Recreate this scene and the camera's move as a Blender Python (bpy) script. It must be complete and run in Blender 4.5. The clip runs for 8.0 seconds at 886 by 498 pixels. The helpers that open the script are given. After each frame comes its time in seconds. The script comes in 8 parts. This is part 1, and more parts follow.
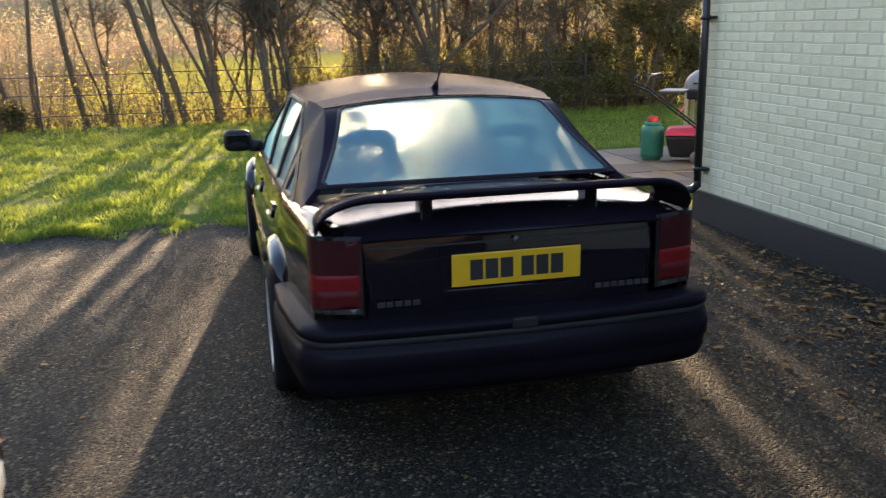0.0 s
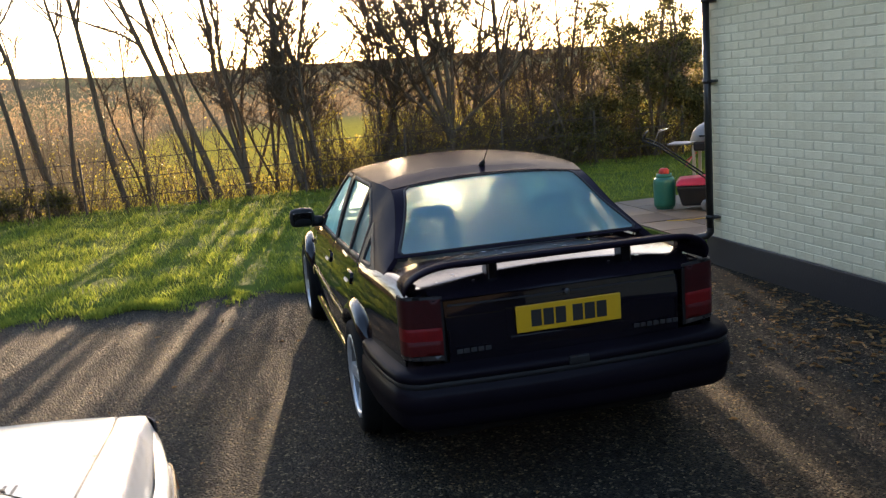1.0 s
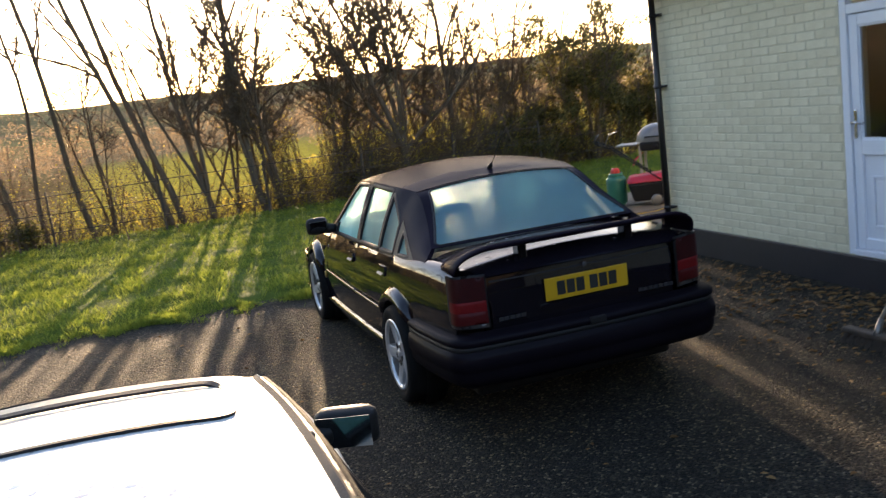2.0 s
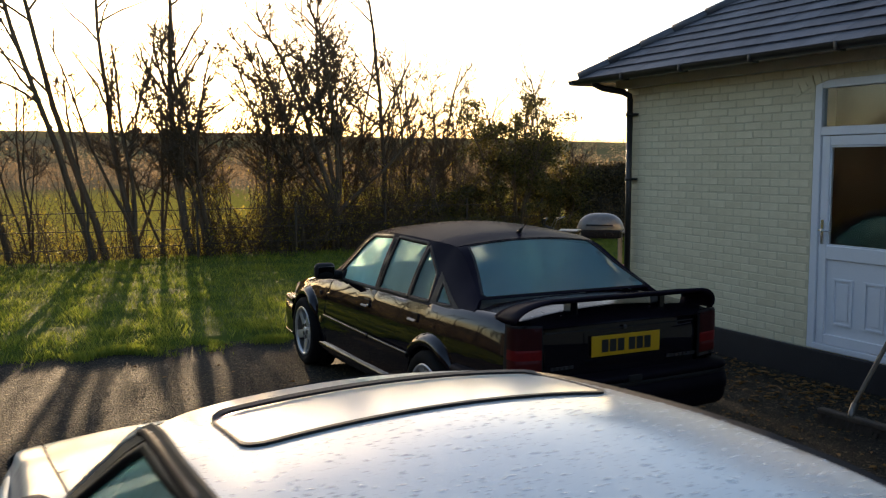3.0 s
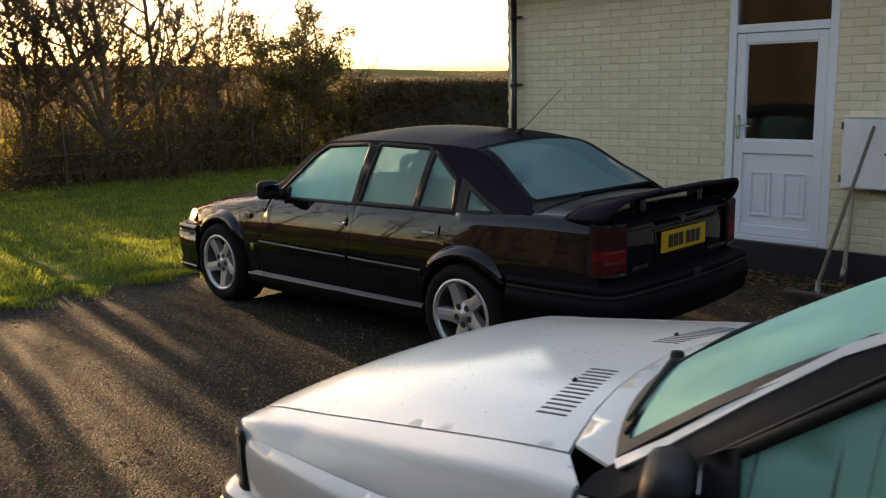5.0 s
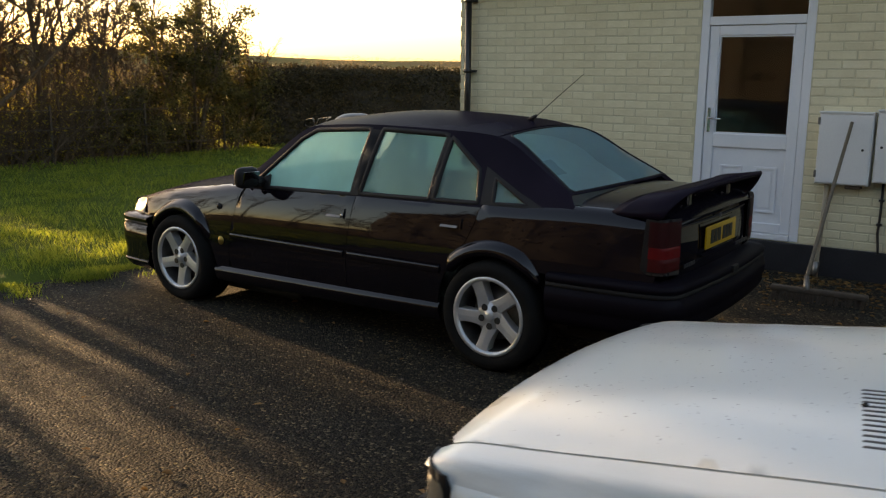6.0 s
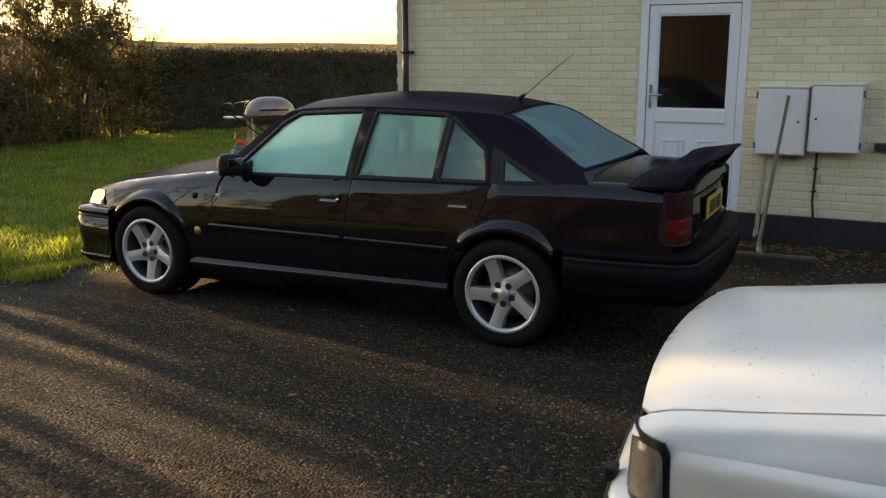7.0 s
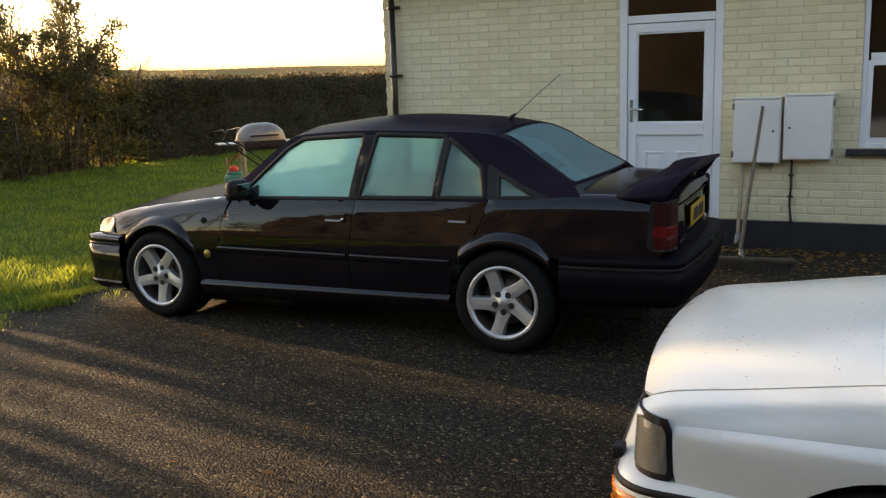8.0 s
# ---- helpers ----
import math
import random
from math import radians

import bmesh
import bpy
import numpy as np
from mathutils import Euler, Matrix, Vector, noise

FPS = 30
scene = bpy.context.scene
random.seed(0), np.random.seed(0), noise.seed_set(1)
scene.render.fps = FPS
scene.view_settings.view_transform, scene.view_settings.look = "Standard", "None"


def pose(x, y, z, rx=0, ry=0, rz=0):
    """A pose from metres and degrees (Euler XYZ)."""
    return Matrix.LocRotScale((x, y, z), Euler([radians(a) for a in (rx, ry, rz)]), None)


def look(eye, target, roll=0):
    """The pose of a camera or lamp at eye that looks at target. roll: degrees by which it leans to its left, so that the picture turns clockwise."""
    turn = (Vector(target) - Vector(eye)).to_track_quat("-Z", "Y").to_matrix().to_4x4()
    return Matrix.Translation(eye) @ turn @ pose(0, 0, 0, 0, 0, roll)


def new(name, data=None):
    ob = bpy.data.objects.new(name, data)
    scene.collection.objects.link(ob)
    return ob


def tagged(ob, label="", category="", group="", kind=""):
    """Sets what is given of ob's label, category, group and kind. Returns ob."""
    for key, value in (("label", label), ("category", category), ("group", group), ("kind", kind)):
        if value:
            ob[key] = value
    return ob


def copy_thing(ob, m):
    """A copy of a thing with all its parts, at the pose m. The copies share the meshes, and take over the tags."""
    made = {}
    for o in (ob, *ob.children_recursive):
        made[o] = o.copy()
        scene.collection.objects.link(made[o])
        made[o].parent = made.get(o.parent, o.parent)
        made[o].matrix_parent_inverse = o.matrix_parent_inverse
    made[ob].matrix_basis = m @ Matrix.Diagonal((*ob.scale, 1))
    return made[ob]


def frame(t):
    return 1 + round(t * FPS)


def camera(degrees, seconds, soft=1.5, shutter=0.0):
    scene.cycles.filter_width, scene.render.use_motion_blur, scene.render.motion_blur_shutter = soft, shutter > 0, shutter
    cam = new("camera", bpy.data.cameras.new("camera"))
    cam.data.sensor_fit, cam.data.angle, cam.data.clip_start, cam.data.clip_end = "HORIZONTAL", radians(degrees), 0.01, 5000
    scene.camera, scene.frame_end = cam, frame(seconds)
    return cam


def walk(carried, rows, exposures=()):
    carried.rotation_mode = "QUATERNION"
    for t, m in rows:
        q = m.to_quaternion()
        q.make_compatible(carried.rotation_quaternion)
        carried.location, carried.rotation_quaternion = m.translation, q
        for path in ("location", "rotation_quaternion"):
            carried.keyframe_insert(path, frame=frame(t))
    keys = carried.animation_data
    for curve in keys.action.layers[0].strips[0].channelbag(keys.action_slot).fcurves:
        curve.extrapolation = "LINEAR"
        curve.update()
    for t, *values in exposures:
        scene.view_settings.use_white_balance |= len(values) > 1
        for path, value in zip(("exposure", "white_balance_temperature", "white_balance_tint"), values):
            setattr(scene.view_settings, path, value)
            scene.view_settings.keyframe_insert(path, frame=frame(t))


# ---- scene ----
cam = camera(53.1, 8.0, soft=1.2, shutter=0.3)
PATH = [
    (0, (-0.056, 0.752, 1.699), (0.412, 2.634, 1.212), -1.1),
    (0.5, (-0.238, 0.43, 1.759), (0.138, 2.336, 1.285), -1.5),
    (1, (-0.452, 0.116, 1.886), (0.0, 2.03, 1.523), -4.5),
    (1.5, (-0.806, -0.305, 1.93), (-0.367, 1.617, 1.591), -6.2),
    (2, (-1.215, -0.525, 1.938), (-0.614, 1.351, 1.596), -7.3),
    (2.1, (-1.3, -0.562, 1.947), (-0.668, 1.313, 1.657), -5.7),
    (2.2, (-1.441, -0.58, 1.944), (-0.765, 1.285, 1.692), -4.2),
    (3.3, (-2.72, -0.337, 1.871), (-1.784, 1.418, 1.661), -1.4),
    (3.5, (-2.935, -0.219, 1.835), (-1.951, 1.504, 1.583), -2.8),
    (4, (-3.314, 0.168, 1.812), (-2.082, 1.712, 1.498), -3.4),
    (4.1, (-3.423, 0.226, 1.816), (-2.181, 1.761, 1.495), -3.6),
    (4.2, (-3.449, 0.366, 1.793), (-2.204, 1.894, 1.457), -3.0),
    (5.3, (-3.876, 1.53, 1.721), (-2.407, 2.84, 1.363), -1.0),
    (5.5, (-3.888, 1.75, 1.717), (-2.388, 3.024, 1.358), -0.8),
    (6, (-4.048, 2.279, 1.671), (-2.442, 3.408, 1.289), 0.6),
    (6.5, (-4.226, 2.741, 1.654), (-2.56, 3.773, 1.252), 0.8),
    (6.9, (-4.392, 2.979, 1.65), (-2.647, 3.864, 1.239), 0.6),
    (7, (-4.491, 2.995, 1.663), (-2.737, 3.861, 1.242), -0.1),
    (7.5, (-4.734, 3.031, 1.708), (-2.974, 3.9, 1.325), -2.4),
    (8, (-4.815, 2.961, 1.7), (-3.038, 3.796, 1.319), -1.9),
]
EXPOSURES = [(0.0, 3.0, 7300, 22), (0.5, 3.02, 7300, 22), (1.0, 2.5, 7300, 22), (2.2, 2.38, 7300, 22), (3.3, 1.08, 7500, 18), (4.2, 0.9, 8300, 20), (5.5, 2.4, 9700, 26), (6.0, 1.9, 9700, 22), (6.5, 2.2, 9700, 24), (7.0, 2.25, 9700, 22), (8.0, 2.4, 9700, 22)]
walk(cam, [(t, look(eye, target, roll)) for t, eye, target, roll in PATH], EXPOSURES)

# ---- daylight: low winter sun beyond the hedgerow ----
SUN_AZ, SUN_EL = radians(9.0), radians(7.2)
world = bpy.data.worlds.new("winter_sky")
scene.world = world
world.use_nodes = True
wn = world.node_tree.nodes
wl = world.node_tree.links
sky = wn.new("ShaderNodeTexSky")
sky.sky_type = "NISHITA"
sky.sun_disc = False
sky.sun_elevation, sky.sun_rotation = SUN_EL, SUN_AZ
sky.air_density, sky.dust_density, sky.ozone_density = 0.95, 1.0, 2.0
wn["Background"].inputs["Strength"].default_value = 0.15
wl.new(sky.outputs["Color"], wn["Background"].inputs["Color"])
sun = new("sun", bpy.data.lights.new("sun", "SUN"))
sun.data.energy, sun.data.angle, sun.data.color = 3.7, radians(0.55), (1.0, 0.79, 0.50)
sun.matrix_world = look((math.sin(SUN_AZ) * math.cos(SUN_EL) * 50, math.cos(SUN_AZ) * math.cos(SUN_EL) * 50, math.sin(SUN_EL) * 50), (0, 0, 0))

# ---- mesh helpers ----
from mathutils.geometry import delaunay_2d_cdt


def ob_from(name, bm, material, parent=None, label="", smooth=True, solid=0.0, bevel=0.0):
    me = bpy.data.meshes.new(name)
    if isinstance(bm, bmesh.types.BMesh):
        bm.to_mesh(me)
        bm.free()
    else:
        me.from_pydata(bm[0], [], bm[1])
    for m in material if isinstance(material, (list, tuple)) else (material,):
        me.materials.append(m)
    if smooth:
        me.polygons.foreach_set("use_smooth", [True] * len(me.polygons))
    ob = new(name, me)
    if parent:
        ob.parent = parent
    if label:
        ob["label"] = label
    if solid:
        count = {}
        for f in me.polygons:
            for k in f.edge_keys:
                count[k] = count.get(k, 0) + 1
        for e in me.edges:
            e.use_edge_sharp = count.get(tuple(sorted(e.vertices)), 0) == 1
        mod = ob.modifiers.new("thickness", "SOLIDIFY")
        mod.thickness, mod.offset = solid, -1.0
    if bevel:
        mod = ob.modifiers.new("edge", "BEVEL")
        mod.width, mod.segments, mod.limit_method, mod.angle_limit = bevel, 2, "ANGLE", radians(40)
    return ob


def part(name, bm, material, parent, label="", smooth=True, solid=0.0, bevel=0.0):
    return ob_from(name, bm, material, parent, label, smooth, solid, bevel)


def thing(name, m, label, category, group="", kind=""):
    ob = new(name)
    ob.empty_display_size = 0.2
    ob.matrix_world = m
    return tagged(ob, label, category, group, kind)


def flat_box(bm, x0, x1, y0, y1, z0, z1, m=None):
    vs = [bm.verts.new(v) for v in ((x0, y0, z0), (x1, y0, z0), (x1, y1, z0), (x0, y1, z0), (x0, y0, z1), (x1, y0, z1), (x1, y1, z1), (x0, y1, z1))]
    for f in ((3, 2, 1, 0), (4, 5, 6, 7), (0, 1, 5, 4), (1, 2, 6, 5), (2, 3, 7, 6), (3, 0, 4, 7)):
        bm.faces.new([vs[i] for i in f])
    if m is not None:
        bmesh.ops.transform(bm, matrix=m, verts=vs)
    return bm


def box(x0, x1, y0, y1, z0, z1, m=None):
    return flat_box(bmesh.new(), x0, x1, y0, y1, z0, z1, m)


def grid(bm, f, nu, nv, close_u=False):
    rows = [[bm.verts.new(f(i / nu, j / nv)) for j in range(nv + 1)] for i in range(nu + (0 if close_u else 1))]
    n = len(rows)
    for i in range(nu):
        a, b = rows[i], rows[(i + 1) % n]
        for j in range(nv):
            try:
                bm.faces.new((a[j], b[j], b[j + 1], a[j + 1]))
            except ValueError:
                pass
    return bm


def tube(bm, pts, radii, n=8, cap=True):
    pts = [Vector(p) for p in pts]
    if not isinstance(radii, (list, tuple)):
        radii = [radii] * len(pts)
    rings = []
    up = Vector((0.31, 0.17, 0.93))
    for i, p in enumerate(pts):
        d = (pts[min(i + 1, len(pts) - 1)] - pts[max(i - 1, 0)]).normalized()
        a = d.cross(up)
        if a.length < 0.1:
            a = d.cross(Vector((1, 0, 0)))
        a.normalize()
        b = d.cross(a)
        rings.append([bm.verts.new(p + radii[i] * (a * math.cos(2 * math.pi * k / n) + b * math.sin(2 * math.pi * k / n))) for k in range(n)])
    for r0, r1 in zip(rings, rings[1:]):
        for k in range(n):
            bm.faces.new((r0[k], r0[(k + 1) % n], r1[(k + 1) % n], r1[k]))
    if cap:
        bm.faces.new(rings[0][::-1])
        bm.faces.new(rings[-1])
    return bm


def lathe(bm, profile, n=32, m=None):
    """Profile of (radius, height) turned about z."""
    vs = []
    rows = []
    for k in range(n):
        a = 2 * math.pi * k / n
        row = [bm.verts.new((r * math.cos(a), r * math.sin(a), h)) for r, h in profile]
        rows.append(row)
        vs += row
    for k in range(n):
        a, b = rows[k], rows[(k + 1) % n]
        for j in range(len(profile) - 1):
            bm.faces.new((a[j], b[j], b[j + 1], a[j + 1]))
    bmesh.ops.remove_doubles(bm, verts=vs, dist=1e-5)
    if m is not None:
        bmesh.ops.transform(bm, matrix=m, verts=[v for v in vs if v.is_valid])
    return bm


def curve(*table):
    """A smooth function through (position, value) pairs in rising order."""
    xs = [float(a) for a, b in table]
    ys = [float(b) for a, b in table]
    d = [(ys[i + 1] - ys[i]) / (xs[i + 1] - xs[i]) for i in range(len(xs) - 1)]
    t = [d[0]] + [0.0 if a * b <= 0 else 2 * a * b / (a + b) for a, b in zip(d, d[1:])] + [d[-1]]

    def f(x):
        if x <= xs[0]:
            return ys[0]
        if x >= xs[-1]:
            return ys[-1]
        i = max(k for k in range(len(xs) - 1) if xs[k] <= x)
        h = xs[i + 1] - xs[i]
        s = (x - xs[i]) / h
        return (2 * s ** 3 - 3 * s ** 2 + 1) * ys[i] + (s ** 3 - 2 * s ** 2 + s) * h * t[i] + (3 * s ** 2 - 2 * s ** 3) * ys[i + 1] + (s ** 3 - s ** 2) * h * t[i + 1]
    return f


def inside(p, poly):
    x, y = p
    hit = False
    for (x0, y0), (x1, y1) in zip(poly, poly[1:] + poly[:1]):
        if (y0 > y) != (y1 > y) and x < (x1 - x0) * (y - y0) / (y1 - y0) + x0:
            hit = not hit
    return hit


def fine(poly, step):
    out = []
    for (x0, y0), (x1, y1) in zip(poly, poly[1:] + poly[:1]):
        n = max(1, int(math.hypot(x1 - x0, y1 - y0) / step + 0.5))
        out += [(x0 + (x1 - x0) * k / n, y0 + (y1 - y0) * k / n) for k in range(n)]
    return out


def sheet(outline, lift, holes=(), step=0.05, core=None):
    """A panel: a polygon with holes in two parameters, filled with an even mesh and lifted into space. Its face looks away from core."""
    loops = [fine(list(outline), step)] + [fine(list(h), step) for h in holes]
    pts, edges = [], []
    for lp in loops:
        n0 = len(pts)
        pts += lp
        edges += [(n0 + k, n0 + (k + 1) % len(lp)) for k in range(len(lp))]
    rim = np.array(pts)
    us, vs = [p[0] for p in loops[0]], [p[1] for p in loops[0]]
    u = min(us) + step / 2
    while u < max(us):
        v = min(vs) + step / 2
        while v < max(vs):
            if inside((u, v), loops[0]) and not any(inside((u, v), h) for h in loops[1:]):
                if np.min((rim[:, 0] - u) ** 2 + (rim[:, 1] - v) ** 2) > (0.5 * step) ** 2:
                    pts.append((u, v))
            v += step
        u += step
    v2, _, f2, _, _, _ = delaunay_2d_cdt([Vector(p) for p in pts], edges, [], 0, 1e-6)
    bm = bmesh.new()
    made = [bm.verts.new(lift(p[0], p[1])) for p in v2]
    for f in f2:
        c = (sum(v2[i][0] for i in f) / 3, sum(v2[i][1] for i in f) / 3)
        if inside(c, loops[0]) and not any(inside(c, h) for h in loops[1:]):
            bm.faces.new([made[i] for i in f])
    for v in [v for v in made if not v.link_faces]:
        bm.verts.remove(v)
    bm.normal_update()
    if core is not None:
        s = sum((f.normal.dot(f.calc_center_median() - Vector(core)) * f.calc_area() for f in bm.faces), 0.0)
        if s < 0:
            bmesh.ops.reverse_faces(bm, faces=bm.faces[:])
    return bm


def arc(cx, cy, r, a0, a1, n):
    return [(cx + r * math.cos(radians(a0 + (a1 - a0) * k / n)), cy + r * math.sin(radians(a0 + (a1 - a0) * k / n))) for k in range(n + 1)]


def lerp(a, b, t):
    return a + (b - a) * t

# ---- materials ----
def material(name):
    m = bpy.data.materials.new(name)
    m.use_nodes = True
    return m, m.node_tree.nodes, m.node_tree.links, m.node_tree.nodes["Principled BSDF"]


def noise_node(n, l, scale, detail=4.0, coords="Object", stretch=None):
    tc = n.new("ShaderNodeTexCoord")
    t = n.new("ShaderNodeTexNoise")
    t.inputs["Scale"].default_value, t.inputs["Detail"].default_value = scale, detail
    if stretch:
        mp = n.new("ShaderNodeMapping")
        mp.inputs["Scale"].default_value = stretch
        l.new(tc.outputs[coords], mp.inputs["Vector"])
        l.new(mp.outputs["Vector"], t.inputs["Vector"])
    else:
        l.new(tc.outputs[coords], t.inputs["Vector"])
    return t


def ramp(n, l, source, stops):
    r = n.new("ShaderNodeValToRGB")
    r.color_ramp.elements[0].position, r.color_ramp.elements[0].color = stops[0][0], (*stops[0][1], 1)
    r.color_ramp.elements[1].position, r.color_ramp.elements[1].color = stops[-1][0], (*stops[-1][1], 1)
    for p, c in stops[1:-1]:
        r.color_ramp.elements.new(p).color = (*c, 1)
    l.new(source, r.inputs["Fac"])
    return r.outputs["Color"]


def surf(name, a, b, rough=0.5, scale=6.0, fine_scale=90.0, bump=0.2, metal=0.0, coat=0.0, spec=0.5, pieces=False, rough_var=0.1, dist=0.004, stretch=None, blend=0.45):
    """A plain surface between two colours: large patches, fine grain, relief."""
    m, n, l, p = material(name)
    big = noise_node(n, l, scale, 3.0, stretch=stretch)
    small = noise_node(n, l, fine_scale, 5.0, stretch=stretch)
    mix = n.new("ShaderNodeMix")
    mix.inputs[0].default_value = 0.4
    l.new(big.outputs["Fac"], mix.inputs[2])
    l.new(small.outputs["Fac"], mix.inputs[3])
    source = mix.outputs[0]
    if pieces:
        info = n.new("ShaderNodeObjectInfo")
        geo = n.new("ShaderNodeNewGeometry")
        add = n.new("ShaderNodeMath")
        add.operation = "ADD"
        l.new(info.outputs["Random"], add.inputs[0])
        l.new(geo.outputs["Random Per Island"], add.inputs[1])
        fr = n.new("ShaderNodeMath")
        fr.operation = "FRACT"
        l.new(add.outputs[0], fr.inputs[0])
        mix2 = n.new("ShaderNodeMix")
        mix2.inputs[0].default_value = blend
        l.new(source, mix2.inputs[2])
        l.new(fr.outputs[0], mix2.inputs[3])
        source = mix2.outputs[0]
    l.new(ramp(n, l, source, ((0.3, a), (0.7, b))), p.inputs["Base Color"])
    rr = n.new("ShaderNodeMapRange")
    rr.inputs["To Min"].default_value, rr.inputs["To Max"].default_value = max(rough - rough_var, 0.02), min(rough + rough_var, 1)
    l.new(big.outputs["Fac"], rr.inputs["Value"])
    l.new(rr.outputs["Result"], p.inputs["Roughness"])
    p.inputs["Metallic"].default_value = metal
    p.inputs["Coat Weight"].default_value = coat
    p.inputs["Coat Roughness"].default_value = 0.06
    p.inputs["Specular IOR Level"].default_value = spec
    if bump:
        bp = n.new("ShaderNodeBump")
        bp.inputs["Strength"].default_value, bp.inputs["Distance"].default_value = bump, dist
        l.new(small.outputs["Fac"], bp.inputs["Height"])
        l.new(bp.outputs["Normal"], p.inputs["Normal"])
    return m


def leafy(name, a, b, glow=0.5):
    """Thin leaves that let light through."""
    m, n, l, p = material(name)
    geo = n.new("ShaderNodeNewGeometry")
    col = ramp(n, l, geo.outputs["Random Per Island"], ((0.0, a), (1.0, b)))
    l.new(col, p.inputs["Base Color"])
    p.inputs["Roughness"].default_value = 0.55
    p.inputs["Specular IOR Level"].default_value = 0.25
    tr = n.new("ShaderNodeBsdfTranslucent")
    l.new(col, tr.inputs["Color"])
    mx = n.new("ShaderNodeMixShader")
    mx.inputs[0].default_value = glow
    l.new(p.outputs[0], mx.inputs[1])
    l.new(tr.outputs[0], mx.inputs[2])
    l.new(mx.outputs[0], n["Material Output"].inputs["Surface"])
    return m


def misted(name, tint, mist, fog, streak=(1, 1, 1), scale=3.0, contrast=0.3, clear=(0.75, 0.86, 0.83), share=0.4, ahead=0.25, ior=1.15, drips=0.0, gloss=0.45):
    """Window glass with condensation: clear, cloudy and streaked where drops ran down."""
    m, n, l, p = material(name)
    n.remove(p)
    tr = n.new("ShaderNodeBsdfTransparent")
    tr.inputs["Color"].default_value = (*clear, 1)
    df = n.new("ShaderNodeBsdfDiffuse")
    df.inputs["Color"].default_value = (*tint, 1)
    tl = n.new("ShaderNodeBsdfTranslucent")
    tl.inputs["Color"].default_value = (*mist, 1)
    gl = n.new("ShaderNodeBsdfGlossy")
    gl.inputs["Roughness"].default_value = gloss
    cloud = noise_node(n, l, scale, 3.0)
    run = noise_node(n, l, 26.0, 2.0, stretch=streak)
    add = n.new("ShaderNodeMath")
    add.operation = "MULTIPLY_ADD"
    l.new(run.outputs["Fac"], add.inputs[0])
    add.inputs[1].default_value = 0.4
    l.new(cloud.outputs["Fac"], add.inputs[2])
    rg = n.new("ShaderNodeMapRange")
    rg.inputs["From Min"].default_value, rg.inputs["From Max"].default_value = 0.45, 0.95
    rg.inputs["To Min"].default_value, rg.inputs["To Max"].default_value = max(fog - contrast, 0), min(fog + contrast, 1)
    l.new(add.outputs[0], rg.inputs["Value"])
    fog_out = rg.outputs["Result"]
    if drips:
        dr = noise_node(n, l, 1.0, 1.0, stretch=(0.0, 80.0, 1.6))
        dm = n.new("ShaderNodeMapRange")
        dm.inputs["From Min"].default_value, dm.inputs["From Max"].default_value = 0.655, 0.675
        dm.inputs["To Min"].default_value, dm.inputs["To Max"].default_value = 1.0, 1.0 - drips
        l.new(dr.outputs["Fac"], dm.inputs["Value"])
        ml = n.new("ShaderNodeMath")
        ml.operation = "MULTIPLY"
        l.new(fog_out, ml.inputs[0])
        l.new(dm.outputs["Result"], ml.inputs[1])
        fog_out = ml.outputs[0]
    a = n.new("ShaderNodeMixShader")
    a.inputs[0].default_value = share
    l.new(df.outputs[0], a.inputs[1])
    l.new(tl.outputs[0], a.inputs[2])
    rf = n.new("ShaderNodeBsdfRefraction")
    rf.inputs["Color"].default_value = (*mist, 1)
    rf.inputs["Roughness"].default_value, rf.inputs["IOR"].default_value = 0.8, ior
    a2 = n.new("ShaderNodeMixShader")
    a2.inputs[0].default_value = ahead
    l.new(a.outputs[0], a2.inputs[1])
    l.new(rf.outputs[0], a2.inputs[2])
    a = a2
    b = n.new("ShaderNodeMixShader")
    l.new(fog_out, b.inputs[0])
    l.new(tr.outputs[0], b.inputs[1])
    l.new(a.outputs[0], b.inputs[2])
    lw = n.new("ShaderNodeLayerWeight")
    lw.inputs["Blend"].default_value = 0.5
    pw = n.new("ShaderNodeMath")
    pw.operation = "POWER"
    l.new(lw.outputs["Facing"], pw.inputs[0])
    pw.inputs[1].default_value = 5.0
    fr = n.new("ShaderNodeMath")
    fr.operation = "MULTIPLY_ADD"
    l.new(pw.outputs[0], fr.inputs[0])
    fr.inputs[1].default_value, fr.inputs[2].default_value = 0.12, 0.04
    c = n.new("ShaderNodeMixShader")
    l.new(fr.outputs[0], c.inputs[0])
    l.new(b.outputs[0], c.inputs[1])
    l.new(gl.outputs[0], c.inputs[2])
    l.new(c.outputs[0], n["Material Output"].inputs["Surface"])
    return m


